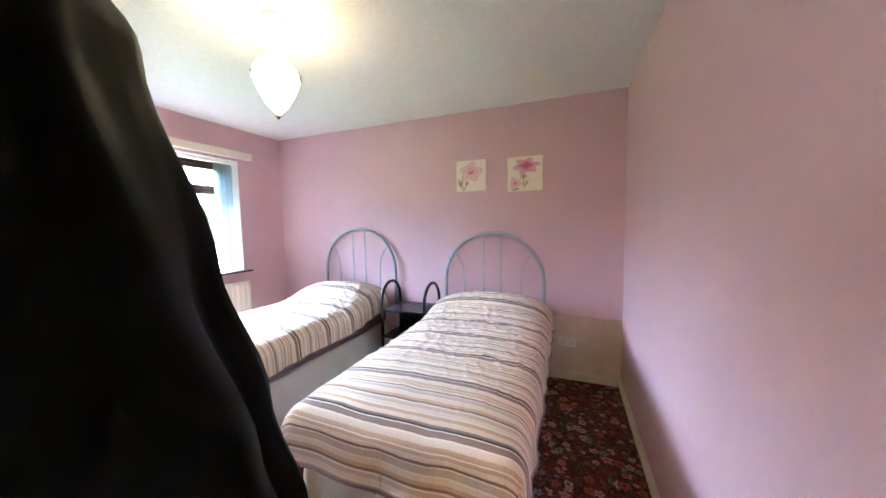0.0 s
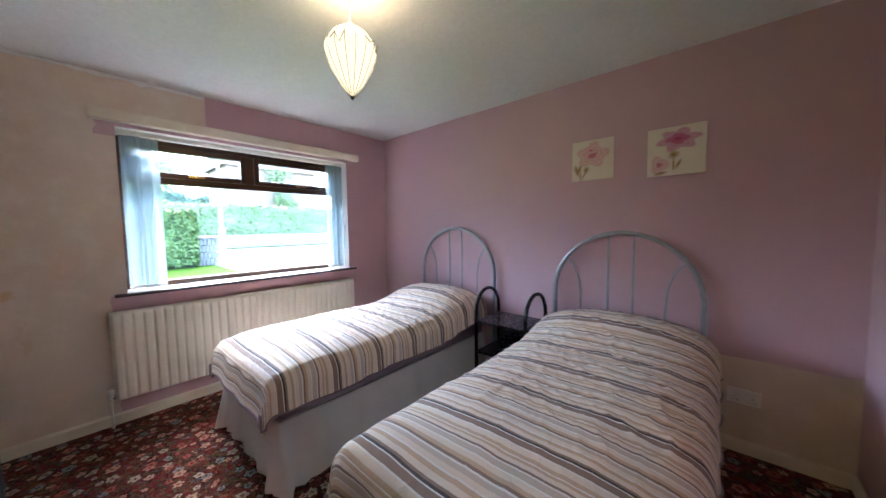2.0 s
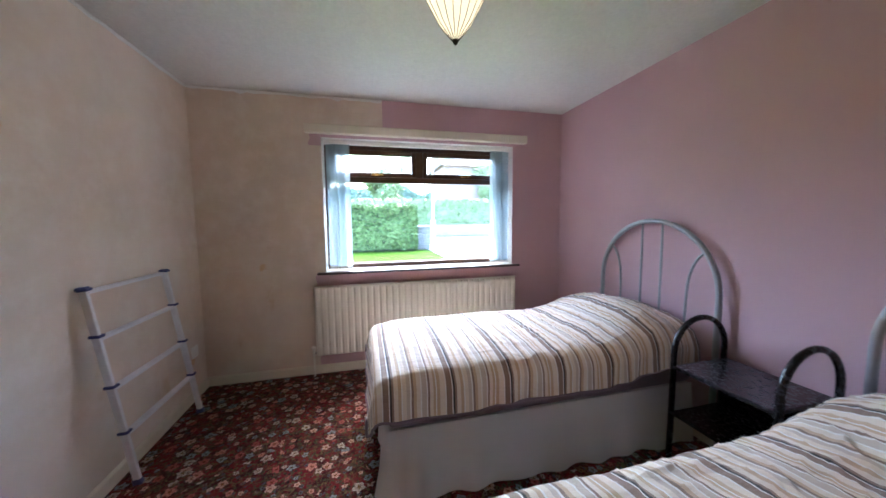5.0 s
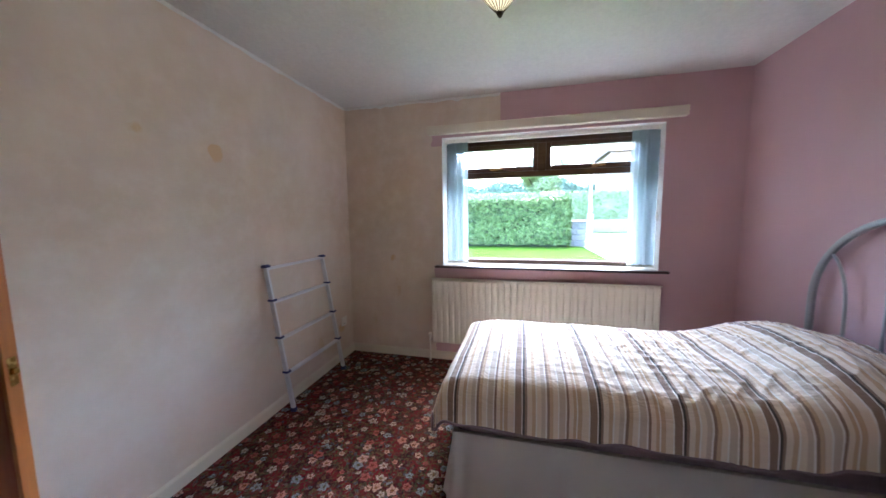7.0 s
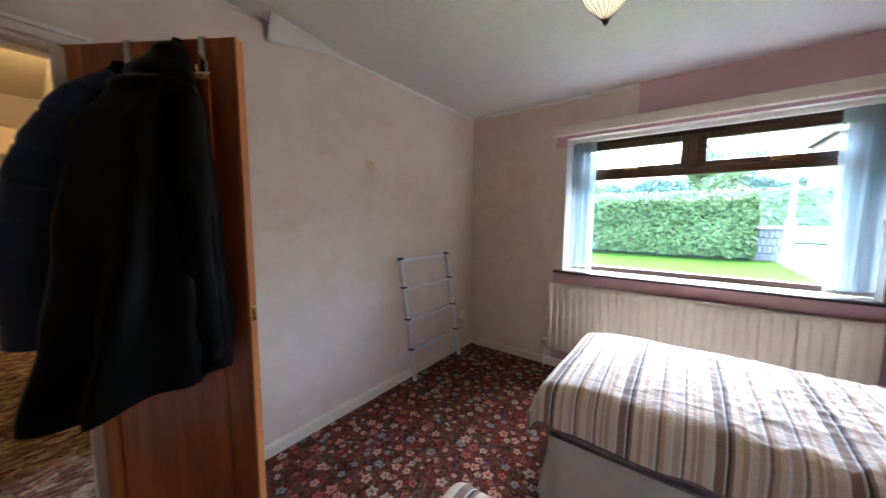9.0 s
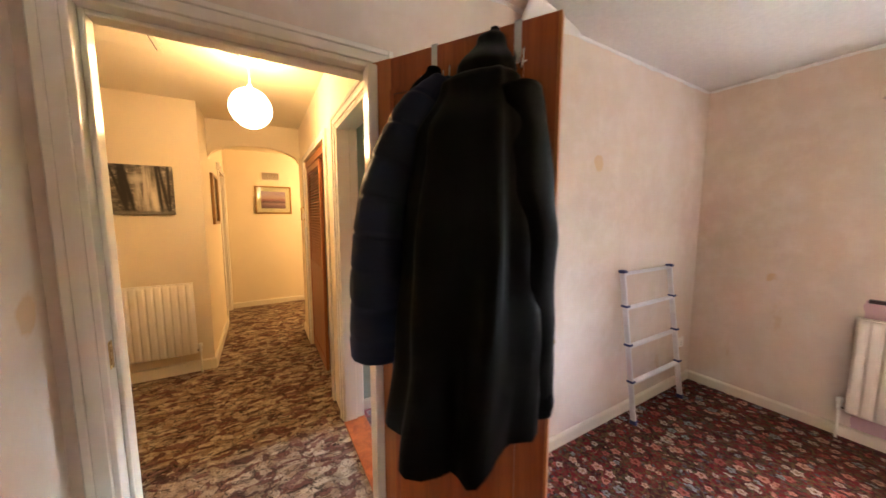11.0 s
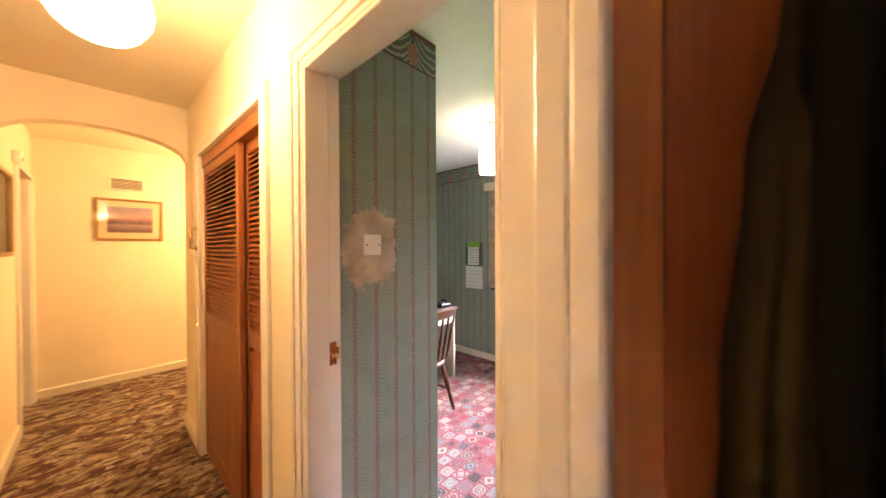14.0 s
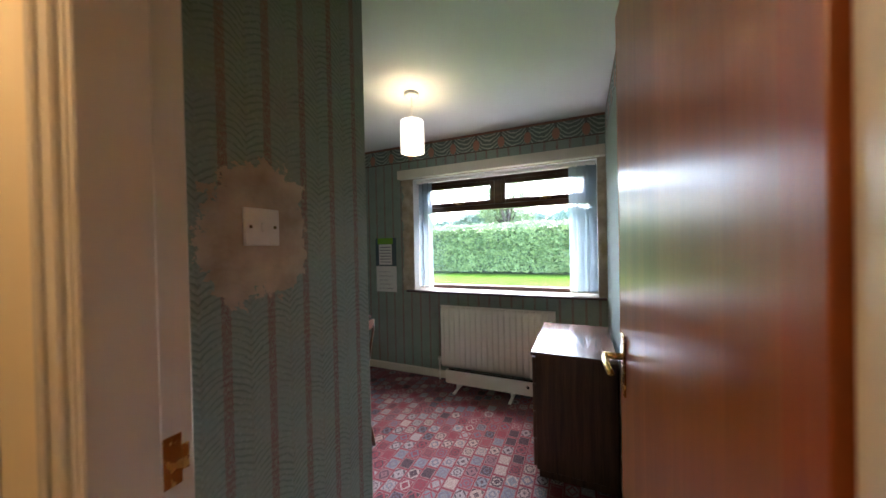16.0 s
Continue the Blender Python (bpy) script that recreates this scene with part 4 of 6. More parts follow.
def leaded_pendant():
    x, y, tip = 1.882, 1.607, 1.918
    root = thing("pendant_lamp", "lit drop-shaped pendant of cream leaded glass", "pendant lamp")
    pendant_fittings(root, x, y, 2.2)
    prof = [(0.052, 2.198), (0.082, 2.175), (0.108, 2.135), (0.113, 2.105), (0.094, 2.05), (0.05, 1.968), (0.008, tip)]
    n = 16
    for k in range(n):
        bm = bmesh.new()
        a0, a1 = 2 * math.pi * k / n, 2 * math.pi * (k + 1) / n
        c = [[bm.verts.new((x + r * math.cos(a), y + r * math.sin(a), z)) for a in (a0, a1)] for r, z in prof]
        for p, q in zip(c, c[1:]):
            bm.faces.new((p[0], p[1], q[1], q[0]))
        part("glass_panel", bm, M_SHADE, root)
        pts = [(x + (r + 0.0005) * math.cos(a0), y + (r + 0.0005) * math.sin(a0), z) for r, z in prof]
        part("lead_came", tube(pts, 0.0013, 5), M_LEAD, root)
        if k % 4 in (0, 1):
            zz, rr = (2.136, 0.109) if k % 4 == 0 else (2.112, 0.1135)
            part("lead_band", tube([(x + rr * math.cos(a0), y + rr * math.sin(a0), 2.136), (x + 0.1135 * math.cos((a0 + a1) / 2), y + 0.1135 * math.sin((a0 + a1) / 2), zz - 0.02), (x + rr * math.cos(a1), y + rr * math.sin(a1), 2.136)], 0.002, 5), M_LEAD, root)
    part("finial", lathe([(0.004, tip - 0.012), (0.009, tip - 0.004), (0.010, tip + 0.004), (0.006, tip + 0.012)], 12, (x, y, 0)), M_LEAD, root, "dark metal finial", True)
    bulb("bedroom_bulb", (x, y, 2.21), 0.42, 0.03, (1.0, 0.70, 0.36))


leaded_pendant()


def dab(k, x, z, cx, cz, rx, rz, turn, n, strength=0.7):
    """Mask of one soft-edged stroke in the x-z plane."""
    dx, dz = k.math("SUBTRACT", x, cx), k.math("SUBTRACT", z, cz)
    ca, sa = math.cos(turn), math.sin(turn)
    u = k.math("ADD", k.math("MULTIPLY", dx, ca / rx), k.math("MULTIPLY", dz, sa / rx))
    v = k.math("ADD", k.math("MULTIPLY", dx, -sa / rz), k.math("MULTIPLY", dz, ca / rz))
    r = k.math("SQRT", k.math("ADD", k.math("MULTIPLY", u, u), k.math("MULTIPLY", v, v)))
    return k.ramp(k.math("ADD", r, n), (0.3, strength), (1.0, 0.0))


PAINTS = ((0.62, 0.16, 0.33), (0.74, 0.50, 0.49), (0.28, 0.16, 0.025), (0.62, 0.36, 0.50))


M_CANVAS = paint("cream_canvas", (0.70, 0.65, 0.54), 0.8, 0.06, 0.2, 400)


def bloom(k, x, z, c, cx, cz, rx, rz, petals, phase, deep, pale):
    """A soft open flower: pale ruffled petals with deeper rims round a deep heart."""
    u = k.math("DIVIDE", k.math("SUBTRACT", x, cx), rx)
    v = k.math("DIVIDE", k.math("SUBTRACT", z, cz), rz)
    wave = k.math("SINE", k.math("ADD", k.math("MULTIPLY", k.math("ARCTAN2", v, u), petals), phase))
    r = k.math("SQRT", k.math("ADD", k.math("MULTIPLY", u, u), k.math("MULTIPLY", v, v)))
    r = k.math("ADD", k.math("DIVIDE", r, k.math("ADD", 0.86, k.math("MULTIPLY", wave, 0.14))), k.math("MULTIPLY", k.math("SUBTRACT", k.noise(38, 4)[0], 0.5), 0.5))
    mid = tuple((a + b) / 2 for a, b in zip(deep, pale))
    col = k.ramp(r, (0.0, deep), (0.22, deep), (0.34, pale), (0.52, mid), (0.6, pale), (0.86, mid), (1.0, pale))
    return k.mix(k.ramp(r, (0.0, 0.95), (0.8, 0.85), (1.08, 0.0)), c, col)


def flower_picture(x0, x1, z0, z1, blooms, dabs, label):
    root = thing("flower_canvas", label, "picture", group="flower canvases")
    y = YN - 0.022
    w, h = x1 - x0, z1 - z0
    k = Mat("flower_painting", (0.70, 0.65, 0.54), 0.8)
    x, yy, z = k.xyz()
    n = k.math("MULTIPLY", k.math("SUBTRACT", k.noise(40, 4)[0], 0.5), 0.5)
    c = k.mix(k.noise(9)[0], (0.64, 0.57, 0.46), (0.72, 0.66, 0.55))
    for cx, cz, rx, rz, petals, phase, deep, pale in blooms:
        c = bloom(k, x, z, c, x0 + cx * w, z0 + cz * h, rx * w, rz * h, petals, phase, deep, pale)
    for cx, cz, rx, rz, turn, idx in dabs:
        c = k.mix(dab(k, x, z, x0 + cx * w, z0 + cz * h, rx * w, rz * h, turn, n, 0.9), c, PAINTS[idx])
    k.colour(c)
    k.bump(k.noise(600, 2)[0], 0.15, 0.001)
    part("canvas", box(x0, x1, y, y + 0.008, z0, z1, 0.003, 1), k.m, root)
    part("stretcher", box(x0 + 0.003, x1 - 0.003, y + 0.008, YN - 0.001, z0 + 0.003, z1 - 0.003), M_CANVAS, root, "cream wrapped canvas edge")


ROSE, BLUSH, MAGENTA, LILAC = (0.50, 0.13, 0.20), (0.68, 0.46, 0.44), (0.40, 0.05, 0.17), (0.58, 0.30, 0.40)
flower_picture(2.262, 2.545, 1.668, 1.952, ((0.50, 0.62, 0.46, 0.36, 5, 0.6, ROSE, BLUSH), (0.46, 0.74, 0.22, 0.13, 3, 2.0, ROSE, BLUSH)), ((0.13, 0.26, 0.07, 0.19, 0.35, 2), (0.2, 0.3, 0.045, 0.14, -0.2, 2), (0.36, 0.26, 0.08, 0.11, -0.4, 2), (0.22, 0.1, 0.025, 0.16, -0.1, 2), (0.3, 0.12, 0.022, 0.17, -0.5, 2)), "square canvas of a pale pink rose")
flower_picture(2.742, 3.04, 1.645, 1.943, ((0.54, 0.72, 0.44, 0.26, 6, 0.4, MAGENTA, LILAC), (0.54, 0.74, 0.24, 0.13, 4, 1.2, MAGENTA, ROSE), (0.22, 0.24, 0.20, 0.22, 3, 1.5, ROSE, BLUSH)), ((0.47, 0.42, 0.12, 0.10, 0.2, 2), (0.55, 0.22, 0.04, 0.15, -0.5, 2), (0.47, 0.22, 0.025, 0.18, 0.0, 2), (0.25, 0.06, 0.14, 0.04, 0.2, 2)), "square canvas of a magenta flower")


def ladder():
    root = thing("ladder", "white aluminium ladder section leaning on the bare wall", "ladder")
    lb, lt = Vector((1.045, 0.125, 0.0)), Vector((1.118, 0.032, 1.047))
    rb, rt = Vector((0.405, 0.125, 0.0)), Vector((0.512, 0.032, 1.042))

    def beam(a, b, w, d):
        ax = (b - a).normalized()
        side = Vector((1, 0, 0))
        side = (side - ax * side.dot(ax)).normalized()
        out = ax.cross(side)
        bm = bmesh.new()
        vs = [[bm.verts.new(p + side * sx * w / 2 + out * sy * d / 2) for sx, sy in ((-1, -1), (1, -1), (1, 1), (-1, 1))] for p in (a, b)]
        for i in range(4):
            bm.faces.new((vs[0][i], vs[0][(i + 1) % 4], vs[1][(i + 1) % 4], vs[1][i]))
        bm.faces.new(vs[0][::-1])
        bm.faces.new(vs[1])
        bmesh.ops.bevel(bm, geom=list(bm.edges), offset=0.003, segments=1, affect="EDGES")
        return bm

    for a, b in ((lb, lt), (rb, rt)):
        part("stile", beam(a + (b - a) * 0.012, b, 0.019, 0.034), M_ALU, root)
        part("foot", beam(a, a + (b - a) * 0.03, 0.024, 0.042), M_BLUE, root, "blue plastic foot")
        part("end_cap", beam(b - (b - a) * 0.012, b + (b - a) * 0.008, 0.026, 0.044), M_BLUE, root, "dark blue end cap")
    for f in (0.275, 0.515, 0.765, 0.985):
        p, q = lb + (lt - lb) * f, rb + (rt - rb) * f
        bm = bmesh.new()
        m = Matrix.Translation((p + q) / 2)
        dx = (p - q).length / 2
        add_box(bm, -dx, dx, -0.02, 0.02, -0.009, 0.007, m)
        bmesh.ops.bevel(bm, geom=list(bm.edges), offset=0.004, segments=2, affect="EDGES")
        part("tread", bm, M_ALU, root)
        for e, s in ((p, 1), (q, -1)):
            part("tread_clip", box(e.x - 0.02, e.x + 0.02, e.y - 0.022, e.y + 0.024, e.z + 0.006, e.z + 0.02, 0.003, 1), M_BLUE, root, "blue plastic clip")


ladder()


def radiator(name, m, width, height, flutes, label, depth=0.055, group="panel radiators"):
    """A fluted steel panel; local x along the wall, y out of it, z up."""
    root = thing(name, label, "radiator", m, group)
    bm = bmesh.new()
    n = flutes * 8
    cols = []
    zs = (0, 0.012, 0.03, height - 0.03, height - 0.012, height)
    for i in range(n + 1):
        t = i / 8
        u = t - math.floor(t)
        ridge = sstep(0.0, 0.18, u) * (1 - sstep(0.82, 1.0, u))
        x = width * i / n
        edge = sstep(0, 0.02, min(x, width - x))
        cols.append([bm.verts.new((x, 0.04 + depth * 0.6 * edge * (0.55 + 0.45 * e) + 0.022 * ridge * (1 if 0 < j < 5 else 0) * (0.4 if j in (1, 4) else 1), z)) for j, (z, e) in enumerate(zip(zs, (0, 0.8, 1, 1, 0.8, 0)))])
    for a, b in zip(cols, cols[1:]):
        for j in range(5):
            bm.faces.new((a[j], b[j], b[j + 1], a[j + 1])).smooth = True
    bmesh.ops.recalc_face_normals(bm, faces=bm.faces)
    part("front_panel", bm, M_RAD, root)
    part("back_panel", box(0.004, width - 0.004, 0.03, 0.042, 0.004, height - 0.004, 0.003, 1), M_RAD, root)
    grille = bmesh.new()
    add_box(grille, 0, width, 0.036, 0.044, height - 0.006, height + 0.004)
    add_box(grille, 0, width, 0.064, 0.072, height - 0.002, height + 0.004)
    k = int(width / 0.02)
    for i in range(k + 1):
        x = (width - 0.006) * i / k
        add_box(grille, x, x + 0.006, 0.044, 0.064, height - 0.002, height + 0.003)
    part("top_grille", grille, M_RAD, root)
    for x in (-0.02, width + 0.02):
        part("valve", lathe([(0.011, 0.0), (0.013, 0.02), (0.011, 0.045), (0.017, 0.05), (0.017, 0.075), (0.012, 0.08)], 12, (x, 0.055, 0.01)), M_PLASTIC, root, "", True)
        part("pipe", tube([(x, 0.055, 0.01), (x, 0.055, -m.translation.z + 0.001)], 0.0075, 8), M_RAD, root, "", True)
        part("union_nut", tube([(x, 0.055, 0.03), (min(max(x, 0.005), width - 0.005), 0.055, 0.03)], 0.01, 8), M_CHROME, root, "", True)
    for x in (width * 0.2, width * 0.8):
        part("bracket", box(x, x + 0.03, 0.0, 0.031, 0.1, height - 0.1), M_RAD, root)
    return root


def on_west(y_end, z):
    """Against a west wall: local x runs south, local y into the room."""
    return Matrix(((0, 1, 0, 0), (-1, 0, 0, y_end), (0, 0, 1, z), (0, 0, 0, 1)))


radiator("radiator", on_west(2.742, 0.18), 1.88, 0.61, 34, "long cream panel radiator under the bedroom window")


def blind_stack(name, y0, y1, z0, z1, count, tilt, label):
    """A drawn-back bunch of vertical blind vanes, with weights and cord."""
    root = thing(name, label, "blind", group="vertical blinds")
    for i in range(count):
        y = y0 + (y1 - y0) * (i + 0.5) / count
        a = radians(tilt + 20 * math.sin(i * 2.3))
        c, s = math.cos(a), math.sin(a)
        bm = bmesh.new()
        cols = []
        for k in range(5):
            u = (k / 4 - 0.5) * 0.089
            bow = 0.004 * (1 - (2 * k / 4 - 1) ** 2)
            cols.append([bm.verts.new((-0.085 + u * c - bow * s, y + u * s + bow * c, z)) for z in (z0 + 0.02, z1)])
        for p, q in zip(cols, cols[1:]):
            bm.faces.new((p[0], q[0], q[1], p[1])).smooth = True
        part("vane", bm, M_BLIND, root)
        wt = bmesh.new()
        add_box(wt, -0.043, 0.043, -0.002, 0.002, z0 + 0.004, z0 + 0.03, Matrix.Translation((-0.085, y, 0)) @ Matrix.Rotation(a, 4, "Z"))
        part("weight", wt, M_PLASTIC, root)
    pts = []
    for i in range(count * 4 + 1):
        y = y0 + (y1 - y0) * i / (count * 4)
        pts.append((-0.045, y, z0 + 0.012 + 0.008 * abs(math.sin(i * math.pi / 4))))
    part("link_chain", tube(pts, 0.0015, 4), M_PLASTIC, root)
    return root


def blind_rail(y0, y1, z, root_label):
    root = thing("blind_rail", root_label, "blind rail", group="blind rails")
    part("headrail", box(-0.108, -0.062, y0, y1, z - 0.032, z, 0.004, 1), M_PLASTIC, root)
    part("end_bracket", box(-0.112, -0.058, y0 - 0.004, y0 + 0.012, z - 0.036, z - 0.002, 0.003, 1), M_PLASTIC, root)


blind_stack("vertical_blind", 1.015, 1.165, 0.915, 2.025, 8, 58, "pale blue-grey vertical blind drawn back")
blind_stack("vertical_blind", 2.55, 2.705, 0.915, 2.025, 9, -62, "pale blue-grey vertical blind drawn back")
blind_rail(0.975, 2.722, 2.058, "white headrail of the bedroom blinds")
part("pelmet_board", box(0.001, 0.062, 0.842, 2.857, 2.083, 2.155, 0.006, 2), M_SKIRT, thing("pelmet", "cream painted pelmet over the bedroom window", "pelmet"))
pull = bpy.data.objects["vertical_blind.001"]
part("cord_weight", lathe([(0.006, 1.30), (0.011, 1.32), (0.011, 1.36), (0.005, 1.38)], 10, (-0.02, 2.712, 0)), M_PLASTIC, pull, "", True)
part("pull_cord", tube([(-0.02, 2.712, 2.03), (-0.02, 2.712, 1.38)], 0.0015, 5), M_PLASTIC, pull)

# ---- the bedroom door and what hangs on it ----
LEAF = Matrix(((-0.533, -0.846, 0, 2.792), (0.846, -0.533, 0, 0.004), (0, 0, 1, 0), (0, 0, 0, 1)))


def frame_moulding(bm, x0, x1, z0, z1, y, w=0.016, out=0.008):
    """A raised rectangular bead on a leaf's face."""
    for a, b, c, d in ((x0, x1, z0, z0 + w), (x0, x1, z1 - w, z1), (x0, x0 + w, z0 + w, z1 - w), (x1 - w, x1, z0 + w, z1 - w)):
        add_box(bm, a, b, y - out, y, c, d)


def bedroom_door():
    root = thing("door_1", "open mahogany door with coats hanging on it", "door", LEAF, kind="structure")
    part("leaf", box(0.0, 0.674, 0.0, 0.036, 0.012, 1.972, 0.002, 1), M_DOOR, root)
    part("lipping", box(0.674, 0.682, 0.0, 0.036, 0.012, 1.972, 0.001, 1), M_EDGE, root, "orange-brown hardwood door edge")
    # hinge edge, run 10 cm over the face to colour in the hall light
    part("hinge_edge_lit_strip", box(-0.001, 0.10, -0.0015, 0.037, 0.012, 1.972, 0.001, 1), M_EDGE, root, "orange-brown hinge edge, widened as hall light on the face")
    bm = bmesh.new()
    frame_moulding(bm, 0.10, 0.58, 0.98, 1.86, 0.0)
    frame_moulding(bm, 0.10, 0.58, 0.16, 0.86, 0.0)
    part("panel_moulding", bm, M_DOOR, root)
    lt = thing("latch", "brass mortice latch", "")
    lt.parent = root
    part("latch_plate", box(0.682, 0.6835, 0.008, 0.028, 0.99, 1.055, 0.001, 1), M_BRASS, lt)
    part("latch_bolt", box(0.6835, 0.692, 0.012, 0.024, 1.015, 1.03, 0.003, 1), M_BRASS, lt)
    for z in (0.25, 1.72):
        part("hinge", tube([(-0.004, -0.002, z), (-0.004, -0.002, z + 0.09)], 0.006, 10), M_BRASS, root, "", True)


bedroom_door()


def hook_rack(s, label, wide):
    root = thing("door_hooks", label, "coat hooks", LEAF, "over-door hooks")
    for x in (s, s + wide):
        bm = bmesh.new()
        add_box(bm, x, x + 0.022, -0.003, -0.001, 1.84, 1.975)
        add_box(bm, x, x + 0.022, -0.003, 0.039, 1.973, 1.976)
        add_box(bm, x, x + 0.022, 0.037, 0.039, 1.95, 1.976)
        part("strap", bm, M_CHROME, root)
    part("rail", tube([(s - 0.02, -0.006, 1.855), (s + wide + 0.04, -0.006, 1.855)], 0.004, 8), M_CHROME, root, "", True)
    n = 5
    for i in range(n):
        x = s - 0.01 + (wide + 0.04) * i / (n - 1)
        run = smooth_curve([(x, -0.005, 1.895), (x, -0.012, 1.85), (x, -0.03, 1.825), (x, -0.048, 1.84), (x, -0.05, 1.862)], 4)
        part("hook", tube(run, 0.0032, 6), M_CHROME, root, "", True)


hook_rack(0.27, "chrome over-door hook rack on the bedroom door", 0.28)


def coat_cloth(name, colour, rough, sheen=0.1, gloss=0.08):
    k = Mat(name, colour, rough)
    n, w = k.noise(5, 5, 0.6)[0], k.noise(700, 2)[0]
    k.colour(k.mix(n, tuple(c * 0.7 for c in colour), tuple(c * 1.2 for c in colour)))
    k.shader(Sheen_Weight=sheen, Specular_IOR_Level=gloss)
    return k.bump(k.mix(0.5, w, k.noise(30, 3, 0.5)[0]), 0.2, 0.003).m


M_PUFFER = coat_cloth("navy_quilted_nylon", (0.017, 0.024, 0.050), 0.5, 0.0)
M_WAX = coat_cloth("black_waxed_cotton", (0.0018, 0.0016, 0.0014), 0.5, 0.0, 0.06)
M_DARK = coat_cloth("black_wool", (0.0018, 0.0018, 0.0022), 0.85, 0.0)
M_OLIVE = coat_cloth("olive_cotton", (0.030, 0.022, 0.008), 0.8, 0.0)
M_BLUECLOTH = coat_cloth("bright_blue_fleece", (0.008, 0.03, 0.12), 0.8, 0.0)


def hung_body(levels, folds, amp, seed, sides=56):
    """Cloth hanging from the top: levels of (z, middle, half width, depth); depth is how far it stands off the door."""
    bm = bmesh.new()
    zs = []
    for a, b in zip(levels, levels[1:]):
        for k in range(8):
            t = k / 8
            zs.append(tuple(a[i] + (b[i] - a[i]) * (t * t * (3 - 2 * t) if i > 0 else t) for i in range(4)))
    zs.append(levels[-1])
    top = levels[0][0]
    rings = []
    for z, c, w, d in zs:
        down = (top - z) / (top - levels[-1][0])
        ring = []
        for j in range(sides):
            a = 2 * math.pi * j / sides
            ca, sa = math.cos(a), math.sin(a)
            f = 1 + amp * down ** 0.7 * math.sin(folds * a + seed + 2.2 * noise.noise((ca * 1.5, sa * 1.5 + seed, z * 1.3))) + 0.05 * noise.noise((ca * 3, sa * 3, z * 5 + seed))
            x = c + w * f * math.copysign(abs(ca) ** 0.8, ca)
            y = -0.012 - d / 2 + d / 2 * f * math.copysign(abs(sa) ** 0.8, sa)
            ring.append(bm.verts.new((x, min(y, -0.01), z + 0.012 * math.sin(3 * a + seed) * down)))
        rings.append(ring)
    for r, q in zip(rings, rings[1:]):
        for j in range(sides):
            bm.faces.new((r[j], q[j], q[(j + 1) % sides], r[(j + 1) % sides])).smooth = True
    bm.faces.new(rings[0][::-1])
    bmesh.ops.recalc_face_normals(bm, faces=bm.faces)
    return bm


def sleeve(points, radii, quilt, seed, sides=28):
    """A hanging sleeve; quilt: the length between its stitched rings, 0 for plain folded cloth."""
    pts = smooth_curve(points, 44 if quilt else 18)
    n = len(pts)
    run = [0.0]
    for a, b in zip(pts, pts[1:]):
        run.append(run[-1] + (b - a).length)
    rad, seams = [], []
    for i in range(n):
        t = i / (n - 1) * (len(radii) - 1)
        k = min(int(t), len(radii) - 2)
        r = radii[k] + (radii[k + 1] - radii[k]) * (t - k)
        if quilt:
            ph = (run[i] / quilt) % 1.0
            r *= 0.925 + 0.075 * min(1.0, 3.2 * abs(math.sin(math.pi * ph))) ** 0.6
        rad.append(r)
    bm = tube(pts, rad, sides)
    for v in bm.verts:
        q = v.co * 9
        v.co += Vector((noise.noise(q + Vector((seed, 0, 0))), noise.noise(q + Vector((0, seed, 3))), 0)) * (0.006 if quilt else 0.014)
        v.co += Vector((1, 1, 0)) * 0.003 * noise.noise(Vector((v.co.x * 40, v.co.y * 40, v.co.z * 12 + seed)))
        v.co.y = min(v.co.y, -0.008)
    for f in bm.faces:
        f.smooth = True
    return bm


def coat(name, label, category="coat"):
    return thing(name, label, category, LEAF, "coats on the door")


puffer = coat("quilted_jacket", "navy blue quilted jacket hanging on the door", "jacket")
part("body", hung_body([(1.84, 0.34, 0.03, 0.05), (1.77, 0.33, 0.08, 0.11), (1.60, 0.32, 0.11, 0.18), (1.3, 0.31, 0.11, 0.19), (1.05, 0.31, 0.11, 0.19), (0.90, 0.31, 0.11, 0.18)], 7, 0.05, 1.0), M_PUFFER, puffer)
part("sleeve", sleeve([(0.37, -0.11, 1.80), (0.325, -0.18, 1.68), (0.275, -0.235, 1.5), (0.245, -0.255, 1.3), (0.225, -0.265, 1.0)], [0.035, 0.064, 0.078, 0.084, 0.082, 0.074], 0.098, 2.0), M_PUFFER, puffer, "quilted sleeve with stitched rings")
wax = coat("hooded_coat", "long black hooded coat hanging on the door")
part("body", hung_body([(1.84, 0.50, 0.04, 0.09), (1.76, 0.49, 0.11, 0.19), (1.60, 0.49, 0.15, 0.28), (1.3, 0.50, 0.165, 0.345), (1.08, 0.51, 0.17, 0.395), (0.885, 0.51, 0.165, 0.445)], 8, 0.12, 3.0), M_WAX, wax)
part("hood", hung_body([(1.955, 0.50, 0.012, 0.03), (1.90, 0.50, 0.04, 0.09), (1.80, 0.50, 0.08, 0.16), (1.62, 0.50, 0.115, 0.21)], 5, 0.06, 8.0, 36), M_WAX, wax)
part("sleeve", sleeve([(0.595, -0.13, 1.72), (0.63, -0.17, 1.5), (0.65, -0.19, 1.25), (0.66, -0.18, 0.95)], [0.06, 0.07, 0.068, 0.062, 0.055], 0, 7.0), M_WAX, wax)
part("cuff", sleeve([(0.66, -0.18, 0.965), (0.662, -0.178, 0.94), (0.662, -0.177, 0.915)], [0.058, 0.06, 0.054], 0, 9.0), M_DARK, wax)
dark = coat("wool_jacket", "black wool jacket hanging behind the others", "jacket")
